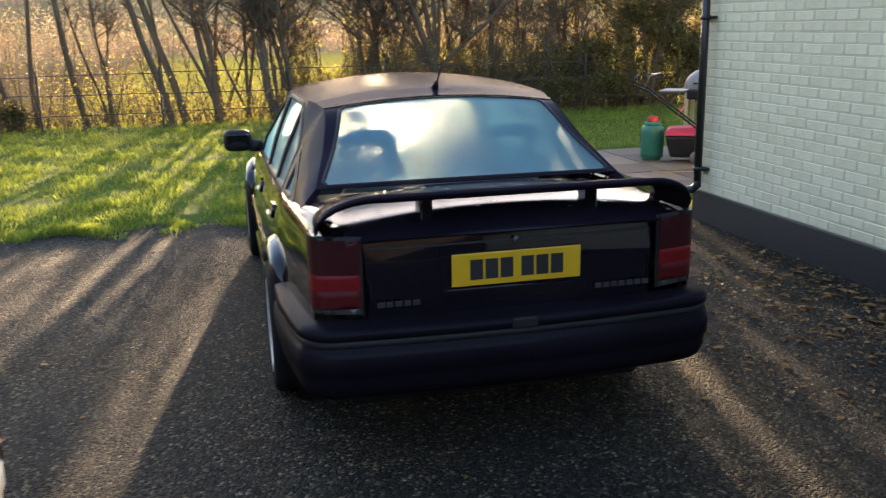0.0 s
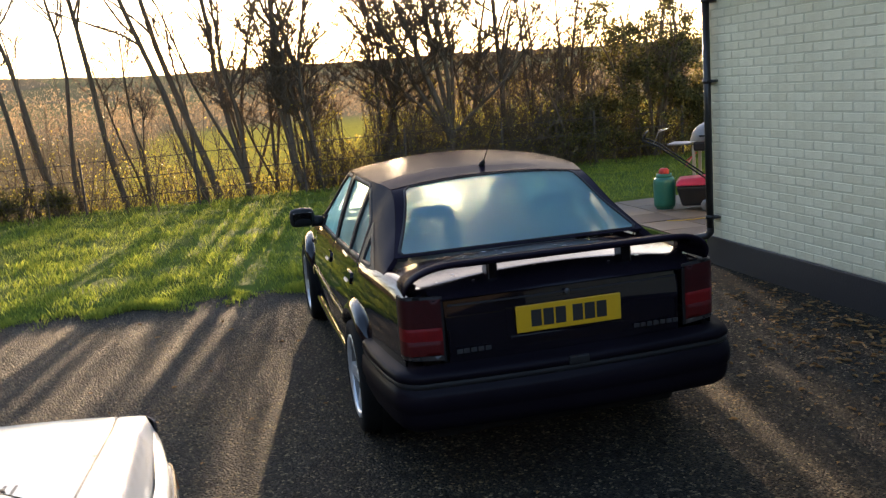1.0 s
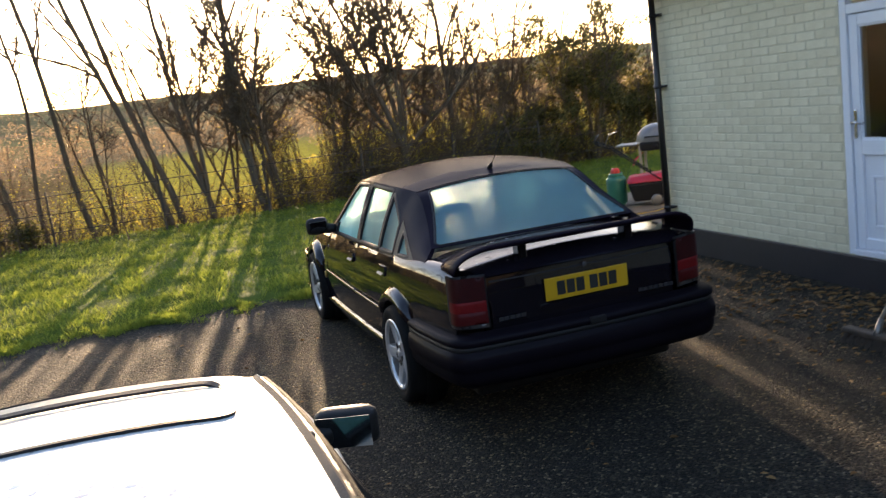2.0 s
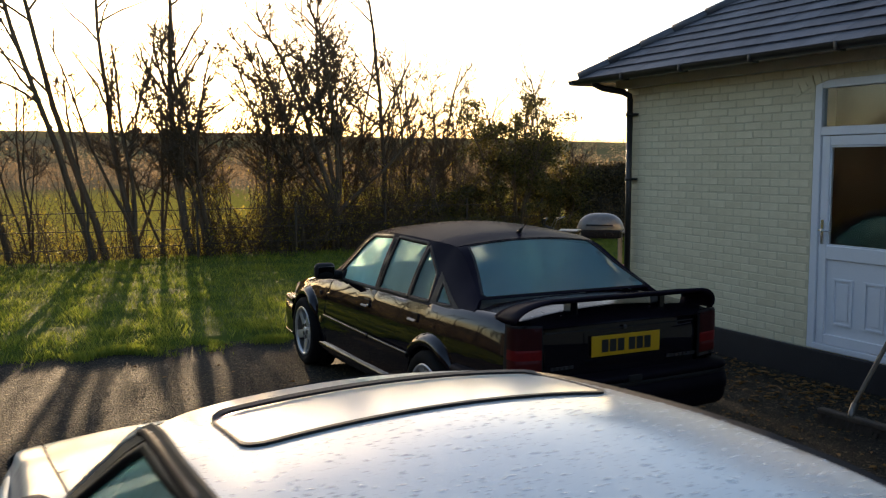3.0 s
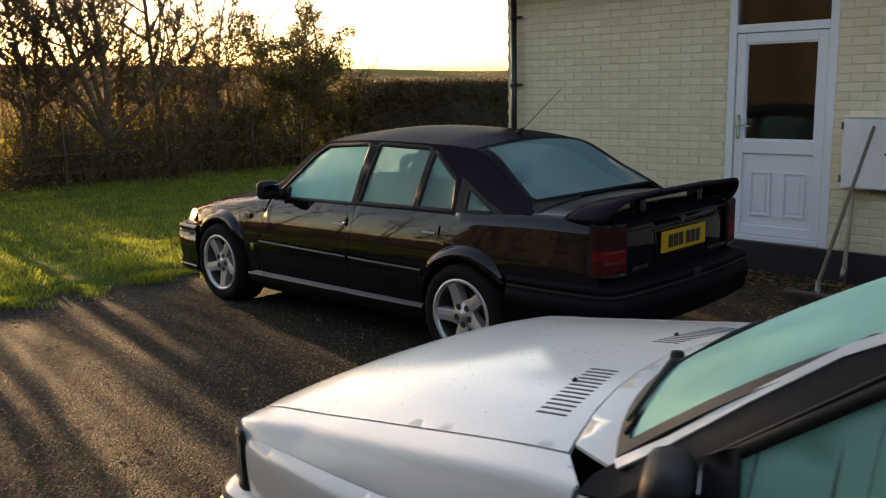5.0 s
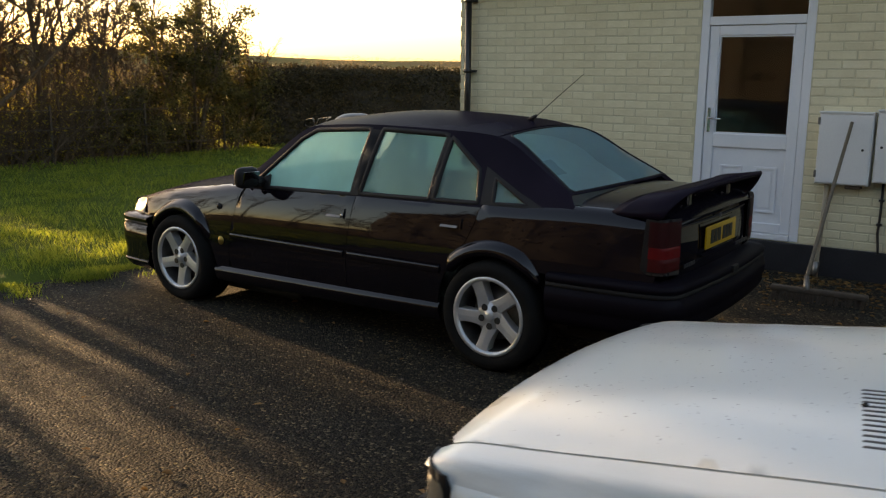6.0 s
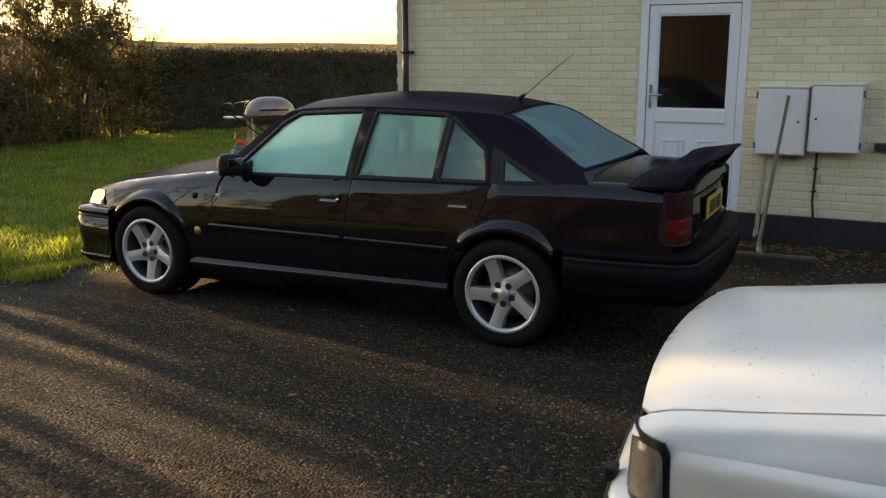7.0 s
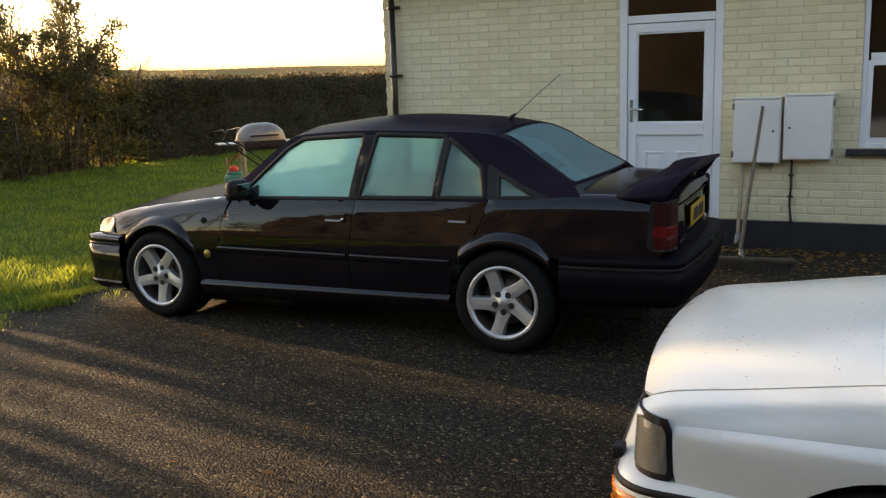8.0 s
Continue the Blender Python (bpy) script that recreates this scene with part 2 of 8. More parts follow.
def paint(name, a, b, rough, coat, dew=0.25, dew_scale=160.0, metal=0.0, gloss=0.08, spec=0.5):
    """Car paint with a film of dew."""
    m, n, l, p = material(name)
    big = noise_node(n, l, 2.2, 4.0)
    l.new(ramp(n, l, big.outputs["Fac"], ((0.3, a), (0.7, b))), p.inputs["Base Color"])
    rr = n.new("ShaderNodeMapRange")
    rr.inputs["To Min"].default_value, rr.inputs["To Max"].default_value = rough - 0.07, rough + 0.12
    l.new(big.outputs["Fac"], rr.inputs["Value"])
    l.new(rr.outputs["Result"], p.inputs["Roughness"])
    p.inputs["Metallic"].default_value = metal
    p.inputs["Coat Weight"].default_value, p.inputs["Coat Roughness"].default_value = coat, gloss
    p.inputs["Specular IOR Level"].default_value = spec
    tc = n.new("ShaderNodeTexCoord")
    vo = n.new("ShaderNodeTexVoronoi")
    vo.inputs["Scale"].default_value = dew_scale
    l.new(tc.outputs["Object"], vo.inputs["Vector"])
    bp = n.new("ShaderNodeBump")
    bp.inputs["Strength"].default_value, bp.inputs["Distance"].default_value = dew, 0.0012
    l.new(vo.outputs["Distance"], bp.inputs["Height"])
    l.new(bp.outputs["Normal"], p.inputs["Normal"])
    return m


M_DARK = paint("dark_paint", (0.0050, 0.0038, 0.0062), (0.008, 0.0060, 0.0095), 0.4, 1.0, 0.012, gloss=0.035, spec=0.0)
M_DEWY = paint("dewy_dark_paint", (0.0095, 0.0065, 0.0125), (0.016, 0.011, 0.020), 0.45, 0.15, 0.35, 130.0, gloss=0.26, spec=0.0)
M_BUMPER = paint("satin_bumper_paint", (0.0050, 0.0038, 0.0062), (0.008, 0.0060, 0.0095), 0.6, 0.08, 0.12, gloss=0.2, spec=0.03)
M_WET = paint("wet_dark_paint", (0.0070, 0.0055, 0.0095), (0.012, 0.0095, 0.015), 0.35, 0.8, 0.30, 110.0, gloss=0.17, spec=0.0)
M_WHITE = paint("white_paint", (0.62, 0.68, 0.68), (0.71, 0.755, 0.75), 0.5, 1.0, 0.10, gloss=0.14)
M_TRIM = surf("black_trim", (0.008, 0.008, 0.009), (0.018, 0.017, 0.017), 0.55, 5, 200, 0.2, spec=0.25)
M_RUBBER = surf("tyre_rubber", (0.006, 0.006, 0.006), (0.014, 0.0135, 0.013), 0.85, 12, 150, 0.4, spec=0.15)
M_ALLOY = surf("silver_alloy", (0.55, 0.56, 0.57), (0.68, 0.68, 0.68), 0.32, 14, 220, 0.08, metal=0.55)
M_STEEL = surf("dull_steel", (0.16, 0.15, 0.14), (0.3, 0.28, 0.26), 0.45, 14, 120, 0.15, metal=0.9)
M_CHROME = surf("bright_metal", (0.6, 0.6, 0.6), (0.75, 0.75, 0.75), 0.16, 20, 200, 0.05, metal=1.0)
M_PLATE = surf("yellow_plate", (0.56, 0.30, 0.011), (0.62, 0.34, 0.014), 0.35, 9, 120, 0.05)
M_INK = surf("black_ink", (0.012, 0.012, 0.012), (0.02, 0.02, 0.02), 0.5, 9, 90, 0.05)
M_SLOT = surf("shaded_slot", (0.045, 0.044, 0.043), (0.085, 0.083, 0.08), 0.6, 30, 120, 0.2)
M_BADGE = surf("grey_badge", (0.05, 0.05, 0.055), (0.09, 0.09, 0.095), 0.35, 20, 90, 0.05, metal=0.6)
M_RED = surf("red_lens", (0.12, 0.003, 0.004), (0.19, 0.005, 0.006), 0.5, 30, 140, 0.25, spec=0.2)
M_REDDARK = surf("smoked_lens", (0.026, 0.002, 0.003), (0.042, 0.003, 0.004), 0.5, 30, 140, 0.25, spec=0.2)
M_REDMID = surf("dull_red_lens", (0.055, 0.0025, 0.003), (0.085, 0.004, 0.004), 0.5, 30, 140, 0.25, spec=0.2)
M_SMOKE = surf("grey_lens", (0.025, 0.022, 0.022), (0.04, 0.036, 0.034), 0.3, 30, 140, 0.25, coat=0.2)
M_LENS = surf("clear_lens", (0.13, 0.125, 0.105), (0.24, 0.23, 0.20), 0.22, 8, 120, 0.5, metal=0.1, coat=0.3)
M_CORNER = surf("dull_corner_lens", (0.06, 0.054, 0.042), (0.11, 0.10, 0.08), 0.35, 8, 120, 0.5, coat=0.15)
M_AMBER = surf("amber_lens", (0.60, 0.13, 0.01), (0.75, 0.2, 0.02), 0.18, 30, 120, 0.4, coat=0.6)
M_GOLD = surf("gold_badge", (0.30, 0.21, 0.06), (0.42, 0.30, 0.09), 0.4, 30, 90, 0.05, metal=0.8)
M_SEAT = surf("grey_leather", (0.045, 0.047, 0.05), (0.08, 0.08, 0.082), 0.55, 8, 150, 0.3)
M_DASH = surf("dark_dashboard", (0.02, 0.02, 0.022), (0.035, 0.034, 0.034), 0.6, 8, 200, 0.3)
M_MIST_SIDE = misted("misted_side_glass", (0.33, 0.92, 0.83), (0.36, 0.88, 0.78), 0.90, (0.05, 0.05, 0.05), 2.6, 0.14, (0.50, 0.76, 0.70), share=0.44, ahead=0.04)
M_MIST_DOOR = misted("lightly_misted_glass", (0.31, 0.68, 0.62), (0.38, 0.84, 0.75), 0.70, (0.05, 0.05, 0.05), 2.0, 0.10, (0.50, 0.76, 0.70), share=0.46, ahead=0.04)
M_MIST_SMALL = misted("thinly_misted_glass", (0.24, 0.50, 0.46), (0.36, 0.74, 0.68), 0.62, (0.05, 0.05, 0.05), 2.0, 0.14, (0.50, 0.74, 0.68), share=0.44, ahead=0.04)
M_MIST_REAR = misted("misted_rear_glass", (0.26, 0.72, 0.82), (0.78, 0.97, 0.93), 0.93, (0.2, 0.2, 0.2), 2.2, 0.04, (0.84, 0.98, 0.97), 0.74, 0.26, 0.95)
M_MIST_SCREEN = misted("misted_windscreen", (0.6, 0.7, 0.66), (0.95, 0.97, 0.92), 0.95, (1, 1, 1), 2.5, 0.04, share=0.9, ahead=0.75, ior=0.75)
M_MIST_GREEN = misted("streaked_green_glass", (0.21, 0.66, 0.56), (0.44, 0.86, 0.75), 0.86, (0.1, 0.1, 0.05), 2.4, 0.12, (0.55, 0.72, 0.66), drips=0.85)
M_MIST_QUART = misted("dim_green_glass", (0.10, 0.22, 0.22), (0.35, 0.60, 0.55), 0.90, (0.05, 0.05, 0.05), 2.0, 0.08, (0.5, 0.66, 0.62))
M_MIRROR, _n, _l, _p = material("mirror_glass")
_p.inputs["Base Color"].default_value, _p.inputs["Metallic"].default_value, _p.inputs["Roughness"].default_value = (0.24, 0.26, 0.27, 1), 1.0, 0.12
M_ROOMGLASS, _n, _l, _p = material("window_glass")
_p.inputs["Base Color"].default_value, _p.inputs["Roughness"].default_value, _p.inputs["Transmission Weight"].default_value = (0.92, 0.95, 0.94, 1), 0.03, 1.0
M_DROP, _n, _l, _p = material("water_drop")
_p.inputs["Base Color"].default_value, _p.inputs["Roughness"].default_value, _p.inputs["Alpha"].default_value = (0.74, 0.79, 0.82, 1), 0.02, 0.45
_p.inputs["Specular IOR Level"].default_value = 0.9
M_BRICK = surf("cream_painted_brick", (0.66, 0.585, 0.39), (0.79, 0.715, 0.51), 0.55, 5, 45, 0.6, pieces=True, dist=0.006, blend=0.22)
M_MORTAR = surf("painted_mortar", (0.57, 0.505, 0.34), (0.68, 0.615, 0.43), 0.75, 6, 110, 0.5)
M_PLINTH = surf("dark_painted_plinth", (0.012, 0.0125, 0.017), (0.026, 0.026, 0.031), 0.5, 4, 60, 0.5)
M_UPVC = surf("white_upvc", (0.74, 0.77, 0.82), (0.80, 0.82, 0.86), 0.32, 4, 60, 0.03)
M_METER = surf("white_meter_box", (0.72, 0.72, 0.71), (0.80, 0.80, 0.79), 0.4, 3, 80, 0.08)
M_SLATE = surf("grey_slate", (0.035, 0.038, 0.05), (0.085, 0.09, 0.11), 0.5, 6, 60, 0.4, pieces=True)
M_FASCIA = surf("weathered_soffit", (0.45, 0.40, 0.34), (0.58, 0.53, 0.46), 0.6, 6, 50, 0.2)
M_PIPE = surf("black_plastic_pipe", (0.012, 0.010, 0.010), (0.03, 0.026, 0.024), 0.38, 8, 90, 0.1)
M_HANDLE = surf("grey_brown_handle", (0.10, 0.075, 0.05), (0.20, 0.155, 0.11), 0.6, 8, 60, 0.3, stretch=(8, 8, 0.6))
M_WOODPOLE = surf("pale_wooden_pole", (0.30, 0.24, 0.17), (0.46, 0.39, 0.29), 0.6, 8, 60, 0.3, stretch=(8, 8, 0.6))
M_BROOM = surf("old_broom_wood", (0.05, 0.035, 0.026), (0.11, 0.08, 0.055), 0.75, 10, 70, 0.5)
M_BARK = surf("dark_bark", (0.055, 0.037, 0.023), (0.145, 0.10, 0.060), 0.85, 8, 60, 0.8, stretch=(3, 3, 0.5), dist=0.01)
M_RAIL = surf("weathered_fence_wood", (0.035, 0.025, 0.018), (0.075, 0.055, 0.04), 0.8, 6, 60, 0.5)
M_HEDGECORE = surf("hedge_core_shade", (0.010, 0.0075, 0.0045), (0.030, 0.022, 0.013), 0.9, 9, 60, 0.9)
M_LEAF = leafy("autumn_leaf", (0.19, 0.165, 0.028), (0.40, 0.31, 0.06), 0.64)
M_IVY = leafy("dark_ivy_leaf", (0.042, 0.046, 0.015), (0.18, 0.145, 0.045), 0.5)
M_HEDGELEAF = leafy("brown_hedge_leaf", (0.036, 0.029, 0.013), (0.095, 0.070, 0.032), 0.3)
M_DEADLEAF = leafy("dead_leaf", (0.15, 0.095, 0.04), (0.36, 0.235, 0.095), 0.62)
M_GRASS = leafy("grass_blade", (0.12, 0.185, 0.026), (0.33, 0.365, 0.06), 0.55)
M_FALLEN = leafy("fallen_leaf", (0.12, 0.06, 0.02), (0.30, 0.17, 0.06), 0.2)
M_STONE = surf("loose_stone", (0.022, 0.019, 0.0155), (0.16, 0.135, 0.10), 0.7, 20, 90, 0.3, pieces=True, spec=0.3)
M_SLAB = surf("paving_slab", (0.11, 0.074, 0.046), (0.20, 0.145, 0.095), 0.8, 4, 60, 0.4, pieces=True)
M_GASGREEN = surf("green_bottle_paint", (0.010, 0.12, 0.075), (0.018, 0.17, 0.105), 0.4, 6, 90, 0.1)
M_CAP = surf("red_plastic_cap", (0.50, 0.025, 0.015), (0.62, 0.04, 0.02), 0.45, 6, 90, 0.1)
M_MOWER = surf("red_mower_body", (0.42, 0.012, 0.035), (0.55, 0.02, 0.05), 0.4, 6, 90, 0.1)
M_LID = surf("silver_lid", (0.15, 0.14, 0.132), (0.26, 0.245, 0.23), 0.4, 6, 90, 0.1, metal=0.5)
M_CORD = surf("yellow_cord", (0.55, 0.30, 0.02), (0.68, 0.40, 0.03), 0.5, 8, 90, 0.1)
M_INSIDE = surf("dim_room_wall", (0.22, 0.15, 0.10), (0.30, 0.21, 0.15), 0.85, 2, 40, 0.1)


def asphalt():
    m, n, l, p = material("old_asphalt")
    tc = n.new("ShaderNodeTexCoord")
    vo = n.new("ShaderNodeTexVoronoi")
    vo.inputs["Scale"].default_value = 75.0
    vo2 = n.new("ShaderNodeTexVoronoi")
    vo2.inputs["Scale"].default_value = 34.0
    big = noise_node(n, l, 0.7, 5.0)
    mid = noise_node(n, l, 9.0, 4.0)
    for v in (vo, vo2):
        l.new(tc.outputs["Object"], v.inputs["Vector"])
    grain = ramp(n, l, vo.outputs["Color"], ((0.12, (0.0072, 0.0064, 0.0053)), (0.52, (0.0185, 0.0165, 0.013)), (0.79, (0.054, 0.0465, 0.033)), (0.97, (0.23, 0.19, 0.125))))
    dirt = ramp(n, l, big.outputs["Fac"], ((0.42, (1, 1, 1)), (0.60, (1.12, 1.02, 0.85)), (0.72, (1.7, 1.15, 0.7))))
    mx = n.new("ShaderNodeMix")
    mx.data_type, mx.blend_type = "RGBA", "MULTIPLY"
    mx.inputs[0].default_value = 1.0
    l.new(grain, mx.inputs[6])
    l.new(dirt, mx.inputs[7])
    l.new(mx.outputs[2], p.inputs["Base Color"])
    rr = n.new("ShaderNodeMapRange")
    rr.inputs["To Min"].default_value, rr.inputs["To Max"].default_value = 0.72, 0.93
    l.new(mid.outputs["Fac"], rr.inputs["Value"])
    l.new(rr.outputs["Result"], p.inputs["Roughness"])
    p.inputs["Specular IOR Level"].default_value = 0.2
    h = n.new("ShaderNodeMath")
    h.operation = "MULTIPLY_ADD"
    l.new(vo2.outputs["Distance"], h.inputs[0])
    h.inputs[1].default_value = 0.5
    l.new(vo.outputs["Distance"], h.inputs[2])
    bp = n.new("ShaderNodeBump")
    bp.inputs["Strength"].default_value, bp.inputs["Distance"].default_value = 1.0, 0.022
    bp.invert = True
    l.new(h.outputs[0], bp.inputs["Height"])
    l.new(bp.outputs["Normal"], p.inputs["Normal"])
    return m


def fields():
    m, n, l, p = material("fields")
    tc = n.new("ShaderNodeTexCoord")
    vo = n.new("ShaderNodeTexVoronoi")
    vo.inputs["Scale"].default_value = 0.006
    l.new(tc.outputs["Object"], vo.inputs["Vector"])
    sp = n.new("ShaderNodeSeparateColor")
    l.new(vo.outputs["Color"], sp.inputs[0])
    # far colours greyed, distance haze put into the field patches
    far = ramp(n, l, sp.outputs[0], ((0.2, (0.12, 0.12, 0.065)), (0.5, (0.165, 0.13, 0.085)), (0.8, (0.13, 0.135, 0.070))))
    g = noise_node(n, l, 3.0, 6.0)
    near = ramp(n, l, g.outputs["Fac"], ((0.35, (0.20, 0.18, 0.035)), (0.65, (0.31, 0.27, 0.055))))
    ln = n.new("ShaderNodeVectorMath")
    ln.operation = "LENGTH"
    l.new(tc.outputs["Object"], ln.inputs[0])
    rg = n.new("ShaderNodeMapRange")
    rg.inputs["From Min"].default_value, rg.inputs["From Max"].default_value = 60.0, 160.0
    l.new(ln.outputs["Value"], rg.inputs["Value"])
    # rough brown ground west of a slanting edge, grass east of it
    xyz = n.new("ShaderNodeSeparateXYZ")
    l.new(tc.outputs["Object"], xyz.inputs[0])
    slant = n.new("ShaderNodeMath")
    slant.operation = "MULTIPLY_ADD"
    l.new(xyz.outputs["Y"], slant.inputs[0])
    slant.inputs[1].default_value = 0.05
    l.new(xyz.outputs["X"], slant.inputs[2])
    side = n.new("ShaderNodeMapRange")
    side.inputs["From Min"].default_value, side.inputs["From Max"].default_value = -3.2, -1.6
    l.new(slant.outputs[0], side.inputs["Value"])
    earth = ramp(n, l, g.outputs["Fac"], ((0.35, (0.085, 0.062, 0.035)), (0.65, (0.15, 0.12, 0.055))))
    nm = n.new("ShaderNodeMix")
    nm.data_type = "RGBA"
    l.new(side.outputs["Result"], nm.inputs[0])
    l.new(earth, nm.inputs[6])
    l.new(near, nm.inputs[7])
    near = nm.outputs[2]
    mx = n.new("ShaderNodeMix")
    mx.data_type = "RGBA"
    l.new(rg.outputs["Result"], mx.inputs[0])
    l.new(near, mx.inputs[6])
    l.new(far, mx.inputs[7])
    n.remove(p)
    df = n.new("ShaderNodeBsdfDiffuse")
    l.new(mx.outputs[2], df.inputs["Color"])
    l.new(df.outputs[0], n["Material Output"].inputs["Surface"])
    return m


M_ASPHALT = asphalt()
M_FIELDS = fields()
M_LAWN = surf("lawn_soil", (0.045, 0.075, 0.012), (0.11, 0.14, 0.025), 0.9, 3, 60, 0.8, dist=0.02, spec=0.05)
M_FARWOOD = leafy("far_woods", (0.15, 0.115, 0.07), (0.25, 0.19, 0.12), 0.65)
M_SCRUB = leafy("brown_scrub", (0.062, 0.042, 0.028), (0.115, 0.077, 0.048), 0.4)
M_THICKET = leafy("winter_thicket", (0.155, 0.108, 0.066), (0.225, 0.158, 0.096), 0.6)

# ---- ground ----
HILL = curve((-60, 2.0), (-12, 2.3), (0, 2.0), (20, 1.9), (38, 1.4), (47, 1.15), (58, 0.9), (70, 0.8), (90, 0.8))


def terrain():
    rads = [0, 20, 40, 60, 90, 130, 180, 250, 340, 450, 600, 780, 1000, 1300, 1700, 2300, 3200, 4300]
    na = 120
    verts, faces = [(0, 0, -0.03)], []
    for r in rads[1:]:
        for k in range(na):
            az = 360 * k / na
            a180 = (az + 180) % 360 - 180
            el = HILL(a180) if -90 < a180 < 100 else 0.8
            q = min(max((r - 40) / 860, 0), 1)
            z = -0.03 + r * math.tan(radians(el)) * q * q * (1 if r <= 1000 else 1000 / r) - 2.5 * math.sin(math.pi * min(max((r - 30) / 350, 0), 1))
            if r > 60:
                z += noise.noise((r * math.sin(radians(az)) / 160, r * math.cos(radians(az)) / 160, 3)) * min(r / 160, 4)
            verts.append((r * math.sin(radians(az)), r * math.cos(radians(az)), z))
    for k in range(na):
        faces.append((0, 1 + (k + 1) % na, 1 + k))
    for i in range(len(rads) - 2):
        for k in range(na):
            a, b = 1 + i * na + k, 1 + i * na + (k + 1) % na
            faces.append((a, b, b + na, a + na))
    return verts, faces


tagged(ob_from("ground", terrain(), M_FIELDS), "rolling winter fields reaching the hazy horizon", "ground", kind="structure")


def lawn_edge(x):
    """Where the drive stops and the lawn begins."""
    return 8.95 + 0.16 * noise.noise((x * 0.5, 2.0, 0)) + 0.06 * noise.noise((x * 2.3, 5.0, 0))


def drive_mesh():
    verts, faces = [], []
    nx, ny = 60, 50
    for i in range(nx + 1):
        x = -14 + 18.2 * i / nx
        top = lawn_edge(x) + 0.25
        for j in range(ny + 1):
            y = -9 + (top + 9) * j / ny
            verts.append((x, y, 0.012 * noise.noise((x * 0.4, y * 0.4, 1))))
    for i in range(nx):
        for j in range(ny):
            a = i * (ny + 1) + j
            faces.append((a, a + ny + 1, a + ny + 2, a + 1))
    return verts, faces


tagged(ob_from("driveway", drive_mesh(), M_ASPHALT), "old coarse asphalt drive, damp and gritty", "driveway", kind="structure")


def lawn_z(x, y):
    d = y - lawn_edge(x)
    if 3.9 < x < 8.0 and y < 11.9:
        return -0.04
    rough = 0.03 * noise.noise((x * 0.5, y * 0.5, 8)) + 0.028 * noise.noise((x * 1.7, y * 1.7, 3)) + 0.014 * noise.noise((x * 4.1, y * 4.1, 5))
    return -0.015 + 0.055 * min(max(d / 0.25, 0), 1) + rough * min(max(d, 0), 1)


def lawn_mesh():
    verts, faces = [], []
    nx, ny = 260, 90
    for i in range(nx + 1):
        x = -16 + 34 * i / nx
        for j in range(ny + 1):
            y = lawn_edge(x) + (17.9 - lawn_edge(x)) * (j / ny) ** 1.3
            verts.append((x, y, lawn_z(x, y)))
    for i in range(nx):
        for j in range(ny):
            a = i * (ny + 1) + j
            faces.append((a, a + ny + 1, a + ny + 2, a + 1))
    return verts, faces


tagged(ob_from("lawn", lawn_mesh(), M_LAWN), "rough green lawn lit by low sun", "lawn", kind="structure")


def blades(n, place, h0, h1, width, lean=0.5):
    """Many grass blades: two triangles each."""
    verts, faces = [], []
    for k in range(n):
        x, y, z = place()
        h = random.uniform(h0, h1) * (1 + 0.9 * max(noise.noise((x * 2.2, y * 2.2, 6)), -0.5))
        a = random.uniform(0, 2 * math.pi)
        b = random.uniform(0, 2 * math.pi)
        w = width * random.uniform(0.6, 1.3)
        dx, dy = math.cos(a) * w, math.sin(a) * w
        lx, ly = math.cos(b) * h * lean, math.sin(b) * h * lean
        i = len(verts)
        verts += [(x - dx, y - dy, z), (x + dx, y + dy, z), (x + dx * 0.7 + lx * 0.4, y + dy * 0.7 + ly * 0.4, z + h * 0.6), (x + lx, y + ly, z + h)]
        faces += [(i, i + 1, i + 2), (i, i + 2, i + 3)]
    return verts, faces


def on_lawn():
    while True:
        x = random.uniform(-11, 15)
        y = lawn_edge(x) - 0.12 + 8.9 * random.random() ** 1.5
        if x > 3.8 and y < 11.9 and x < 8:
            continue
        if noise.noise((x * 1.3, y * 1.3, 4)) + random.uniform(-0.5, 0.6) > -0.1:
            return x, y, lawn_z(x, y) - 0.005


TUFTS = [on_lawn() for k in range(5200)]


def in_tuft():
    x, y, z = random.choice(TUFTS)
    return x + random.gauss(0, 0.05), y + random.gauss(0, 0.05), z


tagged(ob_from("tall_grass", blades(30000, in_tuft, 0.03, 0.075, 0.0036, 0.7), M_GRASS, smooth=False), "longer clumps of backlit grass in the lawn", "grass", kind="stuff")
tagged(ob_from("grass", blades(135000, on_lawn, 0.025, 0.085, 0.0034), M_GRASS, smooth=False), "uneven tufts of bright green grass", "grass", kind="stuff")



def on_edge():
    """Ragged tufts where the lawn creeps over the drive."""
    while True:
        x = random.uniform(-11, 3.8)
        d = abs(random.gauss(0, 0.22))
        y = lawn_edge(x) + 0.05 - d
        if noise.noise((x * 3.1, y * 3.1, 11)) + random.uniform(-0.25, 0.25) > 0.04 + d * 0.5:
            return x, y, 0.0


tagged(ob_from("edge_grass", blades(16000, on_edge, 0.02, 0.07, 0.0034), M_GRASS, smooth=False), "ragged grass tufts creeping over the asphalt edge", "grass", kind="stuff")

# ---- house ----
WALL_X, CORNER_Y, EAVE_Z = 4.0, 7.73, 2.80
OPEN_DOOR = (4.14, 5.12, 0.27, 2.62)
OPEN_WIN = (1.55, 2.95, 0.95, 2.45)
HOUSE_END = -7.0


